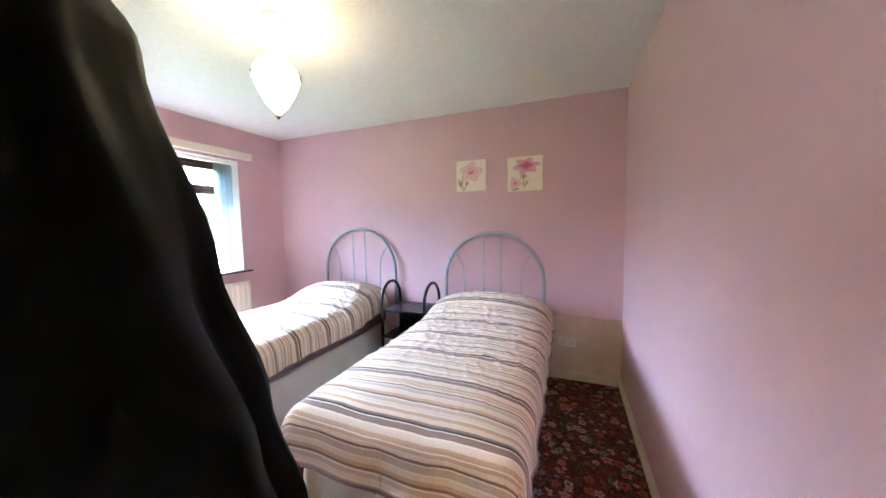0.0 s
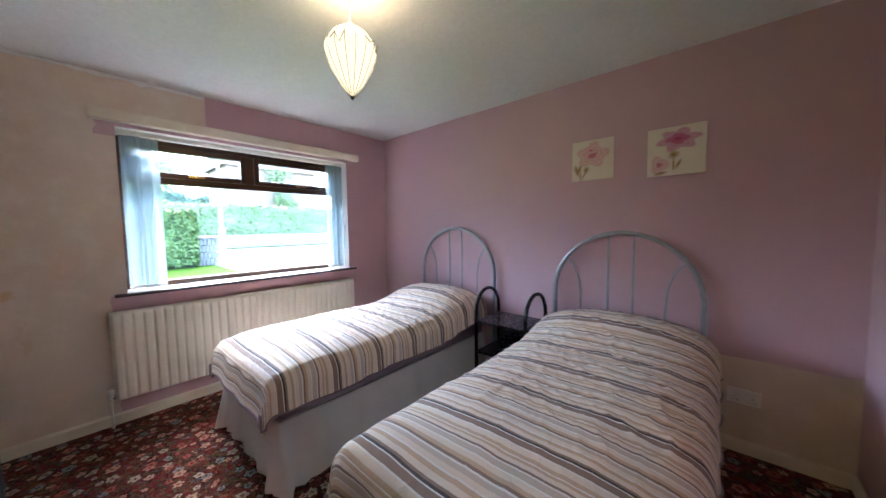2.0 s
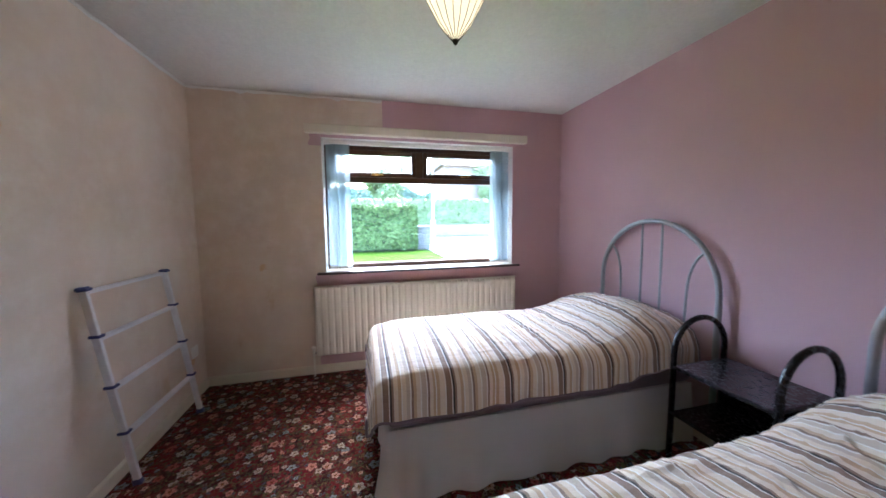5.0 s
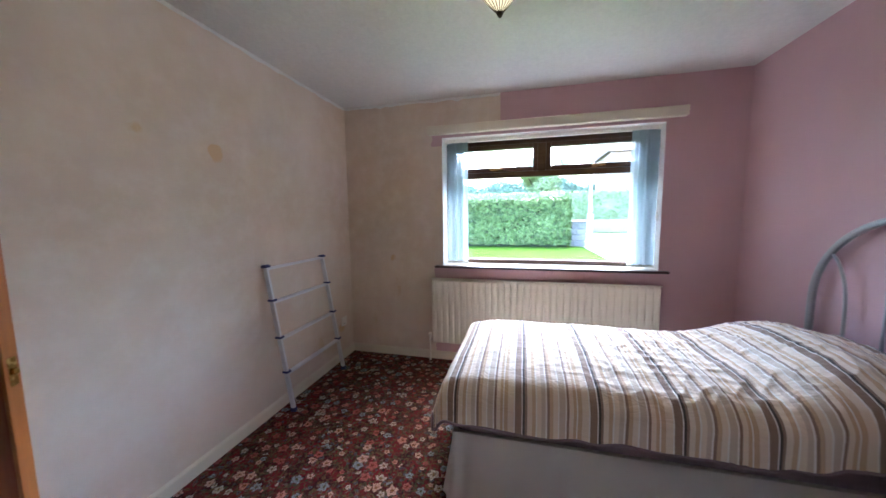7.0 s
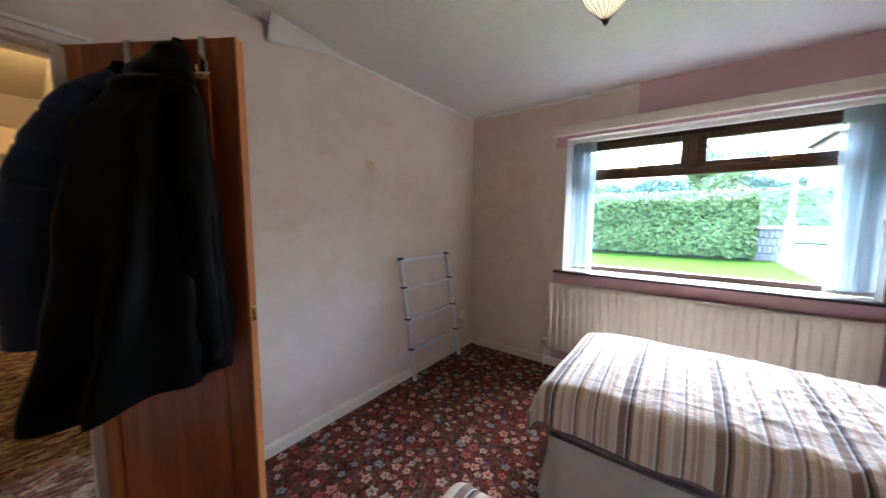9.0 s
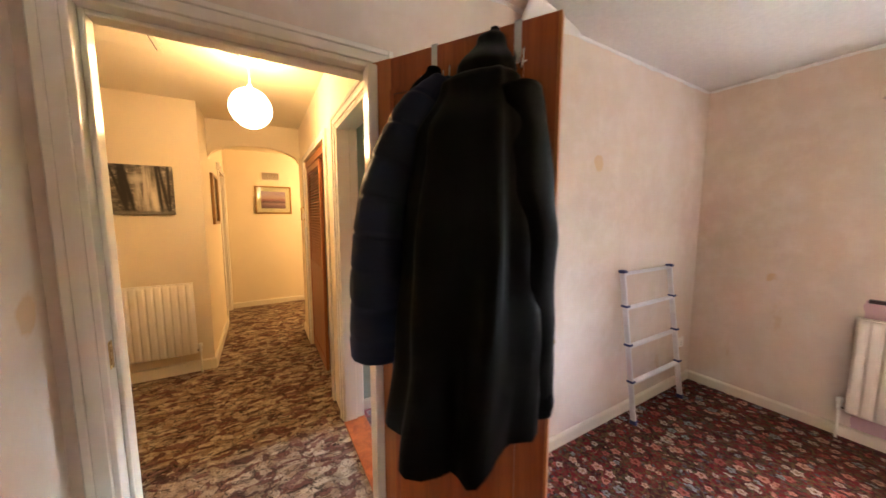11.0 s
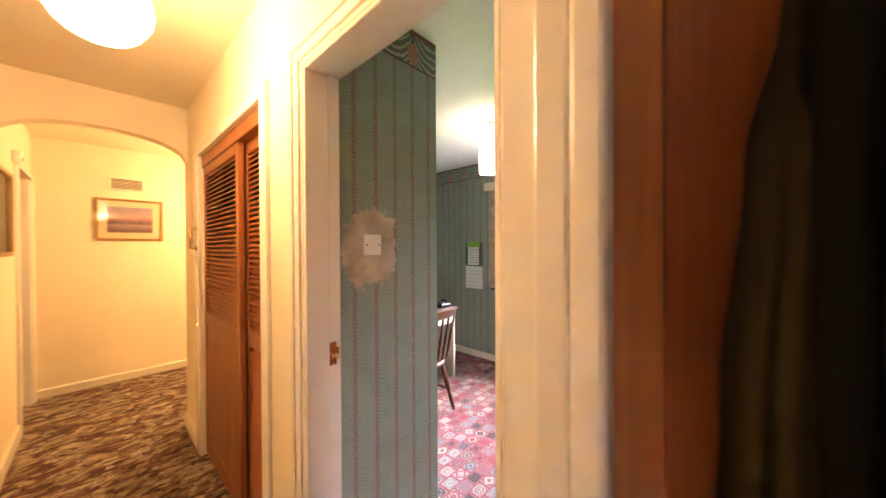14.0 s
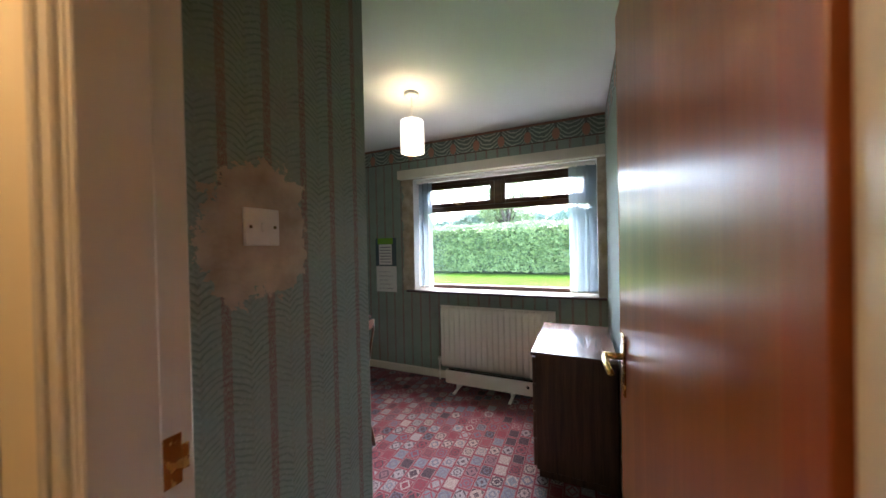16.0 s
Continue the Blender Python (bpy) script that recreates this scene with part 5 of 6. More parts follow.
part("body", hung_body([(1.88, 0.30, 0.02, 0.05), (1.80, 0.29, 0.06, 0.10), (1.55, 0.28, 0.09, 0.12), (1.2, 0.28, 0.10, 0.12), (0.93, 0.29, 0.10, 0.12)], 6, 0.07, 6.0), M_DARK, dark)
olive = coat("olive_jacket", "dark olive cotton jacket hanging beside the quilted one", "jacket")
part("body", hung_body([(1.80, 0.24, 0.03, 0.05), (1.70, 0.228, 0.022, 0.05), (1.62, 0.22, 0.018, 0.045), (1.45, 0.20, 0.037, 0.065), (1.2, 0.185, 0.045, 0.075), (0.92, 0.175, 0.05, 0.085)], 6, 0.10, 6.0), M_OLIVE, olive)
part("drawcord", tube([(0.205 + 0.03 * i / 19, -0.054 - 0.004 * math.sin(i), 1.615) for i in range(20)], 0.004, 6), M_DARK, olive, "tied cord")
fleece = coat("blue_fleece", "bright blue fleece hanging between the coats", "fleece")
part("body", hung_body([(1.35, 0.335, 0.02, 0.20), (1.2, 0.34, 0.03, 0.25), (1.0, 0.345, 0.04, 0.29), (0.85, 0.35, 0.045, 0.30)], 5, 0.08, 4.0, 40), M_BLUECLOTH, fleece)


def wall_socket(name, m, gangs, label, group="sockets"):
    """A moulded face plate; local x along the wall, y out of it."""
    w = 0.086 if gangs == 1 else 0.147
    root = thing(name, label, "socket", m, group)
    part("plate", box(-w / 2, w / 2, 0.0005, 0.010, -0.043, 0.043, 0.003, 2), M_PLASTIC, root)
    for g in range(gangs):
        cx = 0 if gangs == 1 else (-0.037, 0.037)[g]
        part("rocker", box(cx - 0.008, cx + 0.008, 0.010, 0.014, 0.018, 0.034, 0.001, 1), M_PLASTIC, root)
        for dx, dz, a, b in ((0, -0.002, 0.002, 0.004), (-0.011, -0.022, 0.003, 0.0016), (0.011, -0.022, 0.003, 0.0016)):
            part("pin_slot", box(cx + dx - a, cx + dx + a, 0.010, 0.0106, dz - b, dz + b), M_GAP, root)
    return root


wall_socket("wall_socket", Matrix.Translation((3.25, YN, 0.335)) @ Matrix.Rotation(math.pi, 4, "Z"), 2, "white double socket on the bare strip of wall")
wall_socket("wall_socket", Matrix.Translation((0.17, 0, 0.36)), 1, "white socket on the bare plaster wall")
wall_socket("wall_socket", Matrix.Translation((0, 3.08, 0.40)) @ Matrix.Rotation(-math.pi / 2, 4, "Z"), 1, "white socket low on the pink wall")


def peeled_paper():
    """A strip of lining paper curling off the top of the wall."""
    bm = bmesh.new()
    rows = []
    for i in range(15):
        u = i / 14
        x = 2.06 - 0.46 * u
        w = 0.125 * (1 - u) ** 0.8 + 0.006
        row = []
        for j in range(9):
            t = j / 8
            row.append(bm.verts.new((x + 0.03 * t * (1 - u), 0.003 + w * (t ** 1.4) + 0.012 * math.sin(t * 3) * (1 - u), 2.394 - 0.1 * (1 - u) * (1 - t) ** 1.3 - 0.012 * (1 - u) * t * t)))
        rows.append(row)
    for a, b in zip(rows, rows[1:]):
        for j in range(8):
            bm.faces.new((a[j], a[j + 1], b[j + 1], b[j])).smooth = True
    ob = link_mesh("peeling_paper", bm, M_CEIL_PLAIN)
    ob.modifiers.new("thickness", "SOLIDIFY").thickness = 0.001
    return tagged(ob, "white lining paper curling off the wall top", "peeling paper")


peeled_paper()


def torn_edge(name, x0, x1, y0, y1, seed):
    """Ragged remains of paper and filler along the ceiling line."""
    bm = bmesh.new()
    n = 60
    cols = []
    for i in range(n + 1):
        t = i / n
        x, y = x0 + (x1 - x0) * t, y0 + (y1 - y0) * t
        d = 0.018 + 0.022 * abs(noise.noise((t * 14, seed, 0))) + 0.012 * abs(noise.noise((t * 50, seed, 4)))
        out = Vector((0, 1, 0)) if y0 == y1 else Vector((1, 0, 0))
        p = Vector((x, y, 0))
        cols.append([bm.verts.new(p + out * o + Vector((0, 0, z))) for o, z in ((0.001, H - d), (0.005, H - d * 0.8), (0.006 + 0.006 * noise.noise((t * 30, seed, 9)), H - 0.004), (0.001, H - 0.001))])
    for a, b in zip(cols, cols[1:]):
        for j in range(3):
            bm.faces.new((a[j], b[j], b[j + 1], a[j + 1]))
    bmesh.ops.recalc_face_normals(bm, faces=bm.faces)
    return structure(name, bm, M_CEIL_PLAIN)


torn_edge("trim_south", 0.0, 2.7, 0.0, 0.0, 3.0)
torn_edge("trim_west", 0.0, 0.0, 0.01, 1.48, 8.0)

# ---- hall ----
radiator("radiator", Matrix(((1, 0, 0, 3.712), (0, 1, 0, HY), (0, 0, 1, 0.185), (0, 0, 0, 1))), 0.63, 0.64, 12, "white panel radiator on the hall wall")


def globe_pendant():
    x, y, zc, r = 3.185, -1.18, 2.085, 0.122
    root = thing("pendant_lamp", "lit faceted white paper globe pendant in the hall", "pendant lamp")
    pendant_fittings(root, x, y, zc + r - 0.01)
    n, m = 14, 8
    for k in range(n):
        bm = bmesh.new()
        a0, a1 = 2 * math.pi * k / n, 2 * math.pi * (k + 1) / n
        prev = None
        for j in range(m + 1):
            t = math.pi * (0.08 + 0.84 * j / m)
            rr, z = r * math.sin(t), zc + r * math.cos(t)
            cur = [bm.verts.new((x + rr * math.cos(a), y + rr * math.sin(a), z)) for a in (a0, a1)]
            if prev:
                bm.faces.new((prev[0], cur[0], cur[1], prev[1]))
            prev = cur
        part("paper_panel", bm, M_SHADE_HALL, root)
    bulb("hall_bulb", (x, y, zc + r + 0.02), 0.31, 0.04, (1.0, 0.62, 0.27))
    bulb("hall_bulb_low", (x, y, zc - r - 0.005), 0.40, 0.1, (1.0, 0.62, 0.27))


globe_pendant()


def forest_print():
    """A grey winter wood: dark trunks, frosted boughs, a misty ride between them."""
    k = Mat("forest_print", (0.3, 0.3, 0.3), 0.5)
    x, y, z = k.xyz()
    f = k.math("DIVIDE", k.math("SUBTRACT", 4.305, x), 0.493)
    g = k.math("DIVIDE", k.math("SUBTRACT", z, 1.423), 0.402)
    n = k.math("MULTIPLY", k.math("SUBTRACT", k.noise(24, 5, 0.7)[0], 0.5), 0.6)
    boughs = k.noise(16, 5, 0.7, k.scaled(1, 1, 2.2), 0.8)[0]
    far = k.noise(30, 3, 0.6, k.scaled(1, 1, 0.08))[0]
    c = k.ramp(boughs, (0.36, (0.03, 0.027, 0.022)), (0.55, (0.16, 0.145, 0.12)), (0.68, (0.5, 0.47, 0.40)))
    c = k.mix(dab(k, f, g, 0.72, 0.5, 0.28, 0.8, 0.0, n, 0.9), c, k.mix(k.ramp(far, (0.42, 0.0), (0.6, 1.0)), (0.16, 0.14, 0.11), (0.58, 0.53, 0.44)))
    c = k.mix(dab(k, f, g, 0.58, 0.72, 0.16, 0.12, 0.2, n, 0.8), c, (0.55, 0.52, 0.44))
    c = k.mix(dab(k, f, g, 0.78, 0.3, 0.07, 0.45, 0.1, n, 0.95), c, (0.68, 0.62, 0.50))
    for cx, rx, lean in ((0.40, 0.085, 0.06), (0.46, 0.05, 0.12), (0.34, 0.03, 0.2), (0.85, 0.04, 0.05), (0.91, 0.035, 0.1), (0.98, 0.03, 0.0), (0.06, 0.025, -0.1), (0.15, 0.02, 0.1)):
        c = k.mix(dab(k, f, g, cx, 0.55, rx, 1.3, lean, k.math("MULTIPLY", n, 0.6), 1.0), c, (0.014, 0.012, 0.010))
    low = k.ramp(k.math("ADD", g, k.math("MULTIPLY", n, 0.12)), (0.05, 0.9), (0.09, 0.0))
    k.colour(k.mix(low, c, k.mix(boughs, (0.03, 0.026, 0.02), (0.28, 0.26, 0.21))))
    return k.m


def sunset_print():
    k = Mat("landscape_print", (0.3, 0.2, 0.2), 0.35)
    x, y, z = k.xyz()
    n = k.noise(20, 4, 0.6, k.scaled(1, 1, 3))[0]
    t = k.math("ADD", z, k.math("MULTIPLY", k.math("SUBTRACT", n, 0.5), 0.1))
    c = k.ramp(k.step(t, 0.08, 0.35), (0.0, (0.2, 0.1, 0.12)), (0.2, (0.42, 0.24, 0.24)), (0.34, (0.14, 0.07, 0.09)), (0.5, (0.42, 0.17, 0.18)), (0.7, (0.55, 0.34, 0.3)), (1.0, (0.4, 0.27, 0.36)))
    k.colour(c)
    return k.m


def picture_frame(name, label, m, w, h, border, mount, image, deep=0.02, gold=True):
    """A framed picture; local x along the wall, y out of it, z up from its foot."""
    root = thing(name, label, "picture", m)
    fm = M_GILT if gold else M_DARKWOOD
    for a, b, c, d in ((0, w, 0, border), (0, w, h - border, h), (0, border, border, h - border), (w - border, w, border, h - border)):
        part("frame_bar", box(a, b, 0.001, deep, c, d, 0.004, 2), fm, root)
    part("mount", box(border, w - border, 0.001, 0.008, border, h - border), M_MOUNT, root, "cream card mount")
    part("print", box(border + mount, w - border - mount, 0.008, 0.0095, border + mount, h - border - mount), image, root)
    pane = part("glass", box(border, w - border, 0.0125, 0.0135, border, h - border), M_GLASS, root)
    pane.visible_shadow = False
    return root


M_GILT = plain("gilt_wood", (0.30, 0.17, 0.05), 0.35, 0.4)
M_DARKWOOD = plain("dark_wood_frame", (0.08, 0.035, 0.015), 0.4)
M_MOUNT = paint("cream_mount", (0.7, 0.6, 0.38), 0.8, 0.03, 0.1)
forest = thing("forest_canvas", "black and white canvas print of a winter wood", "picture")
part("canvas", box(3.79, 4.305, HY + 0.022, HY + 0.03, 1.423, 1.825, 0.003, 1), forest_print(), forest)
part("stretcher", box(3.794, 4.301, HY + 0.001, HY + 0.022, 1.427, 1.821), M_BLACK, forest, "dark wrapped canvas edge")
picture_frame("framed_picture", "gilt framed sunset landscape on the end wall", Matrix.Translation((2.707, END, 1.452)), 0.51, 0.432, 0.024, 0.06, sunset_print())
picture_frame("framed_picture", "dark framed picture seen edge-on along the passage", Matrix(((0, -1, 0, HX), (1, 0, 0, -3.38), (0, 0, 1, 1.325), (0, 0, 0, 1))), 0.48, 0.54, 0.028, 0.06, sunset_print(), 0.028)


def air_vent():
    root = thing("wall_vent", "cream louvred air vent high on the end wall", "vent")
    x0, x1, z0, z1, y = 2.855, 3.12, 1.965, 2.105, END
    for a, b, c, d in ((x0, x1, z0, z0 + 0.018), (x0, x1, z1 - 0.018, z1), (x0, x0 + 0.018, z0 + 0.018, z1 - 0.018), (x1 - 0.018, x1, z0 + 0.018, z1 - 0.018)):
        part("frame_bar", box(a, b, y + 0.001, y + 0.014, c, d, 0.003, 1), M_SKIRT, root)
    part("backing", box(x0 + 0.018, x1 - 0.018, y + 0.001, y + 0.003, z0 + 0.018, z1 - 0.018), M_DARKWOOD, root)
    for i in range(7):
        z = z0 + 0.024 + i * 0.0145
        bm = bmesh.new()
        add_box(bm, x0 + 0.018, x1 - 0.018, -0.005, 0.005, -0.0012, 0.0012, Matrix.Translation((0, y + 0.008, z)) @ Matrix.Rotation(radians(-40), 4, "X"))
        part("slat", bm, M_SKIRT, root)


air_vent()


def louvre_doors():
    """Two sliding doors under a wooden header; slats are pieces of their own."""
    slat_me = {}

    def slat(root, y0, y1, x, z):
        key = round(y1 - y0, 3)
        if key not in slat_me:
            bm = bmesh.new()
            add_box(bm, -0.016, 0.016, 0, y1 - y0, -0.003, 0.003, Matrix.Rotation(radians(38), 4, "Y"))
            me = bpy.data.meshes.new("slat")
            bm.to_mesh(me)
            bm.free()
            me.materials.append(M_SLAT)
            slat_me[key] = me
        ob = new("slat", slat_me[key])
        ob.parent = root
        ob.location = (x, y0, z)

    for y0, y1, x, lower, label in ((-2.425, -1.66, 2.705, False, "brown louvred sliding cupboard door, in front"), (-1.70, -1.255, 2.665, True, "brown louvred sliding cupboard door, behind")):
        root = thing("louvre_door", label, "cupboard door", group="louvred cupboard doors")
        xa, xb, w = x - 0.014, x + 0.014, 0.045
        part("stile", box(xa, xb, y0, y0 + w, 0.02, 1.90, 0.003, 1), M_LOUVRE, root)
        part("stile", box(xa, xb, y1 - w, y1, 0.02, 1.90, 0.003, 1), M_LOUVRE, root, "pale edge stile")
        part("rail", box(xa, xb, y0 + w, y1 - w, 1.845, 1.90, 0.003, 1), M_LOUVRE, root)
        part("rail", box(xa, xb, y0 + w, y1 - w, 0.87, 0.955, 0.003, 1), M_LOUVRE, root)
        part("rail", box(xa, xb, y0 + w, y1 - w, 0.02, 0.12, 0.003, 1), M_LOUVRE, root)
        for i in range(34):
            slat(root, y0 + w, y1 - w, x, 0.97 + i * 0.0262)
        if lower:
            for i in range(28):
                slat(root, y0 + w, y1 - w, x, 0.135 + i * 0.0262)
        else:
            part("lower_panel", box(x - 0.005, x + 0.008, y0 + w, y1 - w, 0.12, 0.87), M_LOUVRE, root)
    root = thing("cupboard_header", "brown wooden header over the cupboard doors", "cupboard header")
    part("board", box(2.65, 2.728, CY0, CY1, 1.90, CH - 0.002, 0.003, 1), M_LOUVRE, root)
    post = tagged(thing("door_frame_cupboard", "cream gloss frame round the cupboard", "door frame"), kind="structure")
    for a, b in ((CY0 - 0.10, CY0), (CY1, CY1 + 0.07)):
        part("frame_post", box(GX1, GX1 + 0.018, a, b, 0, CH + 0.055, 0.004, 2), M_WHITE, post)
    part("frame_head", box(GX1, GX1 + 0.018, CY0, CY1, CH, CH + 0.055, 0.004, 2), M_WHITE, post)
    h = thing("handle", "brass bow handle", "")
    h.parent = bpy.data.objects["louvre_door"]
    run = [(GX1 + 0.018, -2.465, 1.37), (GX1 + 0.05, -2.465, 1.37), (GX1 + 0.05, -2.465, 1.50), (GX1 + 0.018, -2.465, 1.50)]
    part("bow", tube(run, 0.006, 8), M_BRASS, h, "", True)
    for z in (1.37, 1.50):
        part("plate", box(GX1 + 0.018, GX1 + 0.022, -2.48, -2.45, z - 0.02, z + 0.02, 0.001, 1), M_BRASS, h)


M_SLAT = wood("louvre_slat", (0.24, 0.075, 0.022), (0.38, 0.14, 0.045), "y", 0.8, 0.4)
louvre_doors()

def side_door():
    root = tagged(thing("door_frame_side", "cream gloss frame of the side doorway", "door frame"), kind="structure")
    for a, b, c, d in ((-3.72, -3.655, 0, 2.04), (-4.485, -4.42, 0, 2.04), (-4.42, -3.72, 1.98, 2.04)):
        part("architrave", box(HX - 0.018, HX, a, b, c, d, 0.004, 2), M_WHITE, root)
    for a, b in ((-3.745, -3.72), (-4.42, -4.395)):
        part("jamb", box(HX - 0.003, HX + 0.103, a, b, 0, 1.98, 0.003, 1), M_WHITE, root)


side_door()
sens = thing("alarm_sensor", "white alarm sensor high in the corner", "alarm sensor")
part("housing", box(HX - 0.045, HX - 0.001, -3.62, -3.56, 1.98, 2.07, 0.01, 2), M_PLASTIC, sens)
part("lens", box(HX - 0.049, HX - 0.045, -3.61, -3.57, 1.99, 2.02, 0.001, 1), M_DARKWOOD, sens)
sw = thing("light_switch", "white light switch on the hall wall", "switch")
part("plate", box(GX1 + 0.0005, GX1 + 0.009, -2.755, -2.67, 1.36, 1.445, 0.003, 2), M_PLASTIC, sw)
part("rocker", box(GX1 + 0.009, GX1 + 0.013, -2.718, -2.707, 1.39, 1.415, 0.001, 1), M_PLASTIC, sw)
strip = tagged(thing("threshold", "brown wooden threshold in the green room doorway", "threshold"), kind="structure")
part("strip", box(GX0 - 0.01, GX1 + 0.01, GY0 + 0.022, GY1 - 0.022, 0.0005, 0.012, 0.004, 2), M_DOOR, strip)
strip2 = tagged(thing("carpet_bar", "brass carpet bar in the bedroom doorway", "carpet bar"), kind="structure")
part("strip", box(DX0 + 0.022, DX1 - 0.022, YB + 0.015, YB + 0.05, 0.0005, 0.006, 0.002, 1), M_BRASS, strip2)
keep = thing("strike_plate", "brass strike plate on the door jamb", "strike plate", group="strike plates")
part("plate", box(GX0 + 0.015, GX0 + 0.04, GY0 + 0.022, GY0 + 0.0235, 0.96, 1.04), M_BRASS, keep)
part("lip", box(GX0 + 0.006, GX0 + 0.015, GY0 + 0.0225, GY0 + 0.026, 0.98, 1.02), M_BRASS, keep)
keep2 = thing("strike_plate", "brass strike plate on the door jamb", "strike plate", group="strike plates")
part("plate", box(DX1 - 0.0235, DX1 - 0.022, -0.035, -0.01, 0.97, 1.05), M_BRASS, keep2)


def unseen_passage_lamp():
    """An unseen lamp, added round the corner beyond the arch to light the end wall from the west."""
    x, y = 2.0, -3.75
    root = thing("pendant_lamp", "unseen lit paper globe pendant added round the passage corner", "pendant lamp")
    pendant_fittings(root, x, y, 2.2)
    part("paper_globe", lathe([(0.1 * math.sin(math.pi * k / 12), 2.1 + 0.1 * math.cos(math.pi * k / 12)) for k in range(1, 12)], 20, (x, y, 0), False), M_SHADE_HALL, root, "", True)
    bulb("unseen_passage_bulb", (x, y, 1.985), 1.0, 0.08, (1.0, 0.63, 0.28))


unseen_passage_lamp()


def loft_hatch():
    """A flush panel in the hall ceiling with a shadow gap round it."""
    root = thing("loft_hatch", "cream painted loft hatch flush in the hall ceiling", "loft hatch")
    x0, x1, y0, y1 = 3.655, 4.25, -1.365, -0.72
    part("gap", box(x0 - 0.006, x1 + 0.006, y0 - 0.006, y1 + 0.006, H - 0.0035, H - 0.0005), M_DARKWOOD, root, "dark shadow gap")
    part("panel", box(x0, x1, y0, y1, H - 0.010, H - 0.0035, 0.002, 1), M_HALL_CEIL, root)
    for a, b, c, d in ((x0 - 0.03, x1 + 0.03, y0 - 0.03, y0 - 0.006), (x0 - 0.03, x1 + 0.03, y1 + 0.006, y1 + 0.03), (x0 - 0.03, x0 - 0.006, y0 - 0.006, y1 + 0.006), (x1 + 0.006, x1 + 0.03, y0 - 0.006, y1 + 0.006)):
        part("bead", box(a, b, c, d, H - 0.007, H - 0.0005, 0.002, 1), M_HALL_CEIL, root)


loft_hatch()

# ---- green room ----
radiator("radiator", on_west(-0.507, 0.14), 1.08, 0.60, 20, "white panel radiator under the green room window")
blind_stack("vertical_blind", -1.88, -1.72, 0.885, 2.0, 8, 40, "white vertical blind drawn back")
blind_stack("vertical_blind", -0.36, -0.19, 0.885, 2.0, 8, -60, "white vertical blind drawn back")
blind_rail(-1.89, -0.175, 2.028, "white headrail of the green room blinds")
part("pelmet_board", box(0.001, 0.07, -2.05, -0.105, 2.035, 2.125, 0.006, 2), M_SKIRT, thing("pelmet", "cream painted pelmet over the green room window", "pelmet"))


def drum_pendant():
    x, y = 0.97, -1.36
    root = thing("pendant_lamp", "lit white pleated drum pendant", "pendant lamp")
    pendant_fittings(root, x, y, 2.2)
    n = 20
    for k in range(n):
        bm = bmesh.new()
        a0, a1, am = 2 * math.pi * k / n, 2 * math.pi * (k + 1) / n, 2 * math.pi * (k + 0.5) / n
        cols = [[bm.verts.new((x + r * s * math.cos(a), y + r * s * math.sin(a), z)) for z, s in ((2.205, 0.96), (2.15, 1.0), (1.985, 1.0))] for a, r in ((a0, 0.078), (am, 0.083), (a1, 0.078))]
        for p, q in zip(cols, cols[1:]):
            for j in range(2):
                bm.faces.new((p[j], q[j], q[j + 1], p[j + 1]))
        part("pleat", bm, M_SHADE_GREEN, root)
    part("ring", tube([(x + 0.079 * math.cos(t), y + 0.079 * math.sin(t), 2.15) for t in (2 * math.pi * k / 24 for k in range(24))], 0.0025, 6, True), M_PLASTIC, root, "", True)
    bulb("green_room_bulb", (x, y, 2.17), 0.26)


drum_pendant()


def chest():
    root = thing("chest_of_drawers", "walnut veneered chest of drawers behind the door", "chest")
    x0, x1, y0, y1, top = 0.36, 1.075, -0.56, -0.125, 0.72
    part("carcass", box(x0, x1, y0 + 0.018, y1, 0.05, top - 0.02, 0.002, 1), M_WALNUT, root)
    part("plinth", box(x0 + 0.02, x1 - 0.02, y0 + 0.03, y1, 0.0, 0.05), M_WALNUT, root)
    part("top", box(x0 - 0.008, x1 + 0.008, y0 - 0.006, y1, top - 0.02, top, 0.004, 2), M_TOP, root, "glossy brown laminate top")
    for i in range(4):
        z = 0.065 + i * 0.157
        d = part("drawer", box(x0 + 0.006, x1 - 0.006, y0, y0 + 0.017, z, z + 0.15, 0.003, 1), M_WALNUT, root)
        for xx in (x0 + 0.18, x1 - 0.18):
            part("knob", lathe([(0.006, 0), (0.006, 0.012), (0.014, 0.018), (0.013, 0.024)], 12), M_BRASS, d).matrix_local = Matrix.Translation((xx, y0, z + 0.075)) @ Matrix.Rotation(radians(90), 4, "X")


chest()


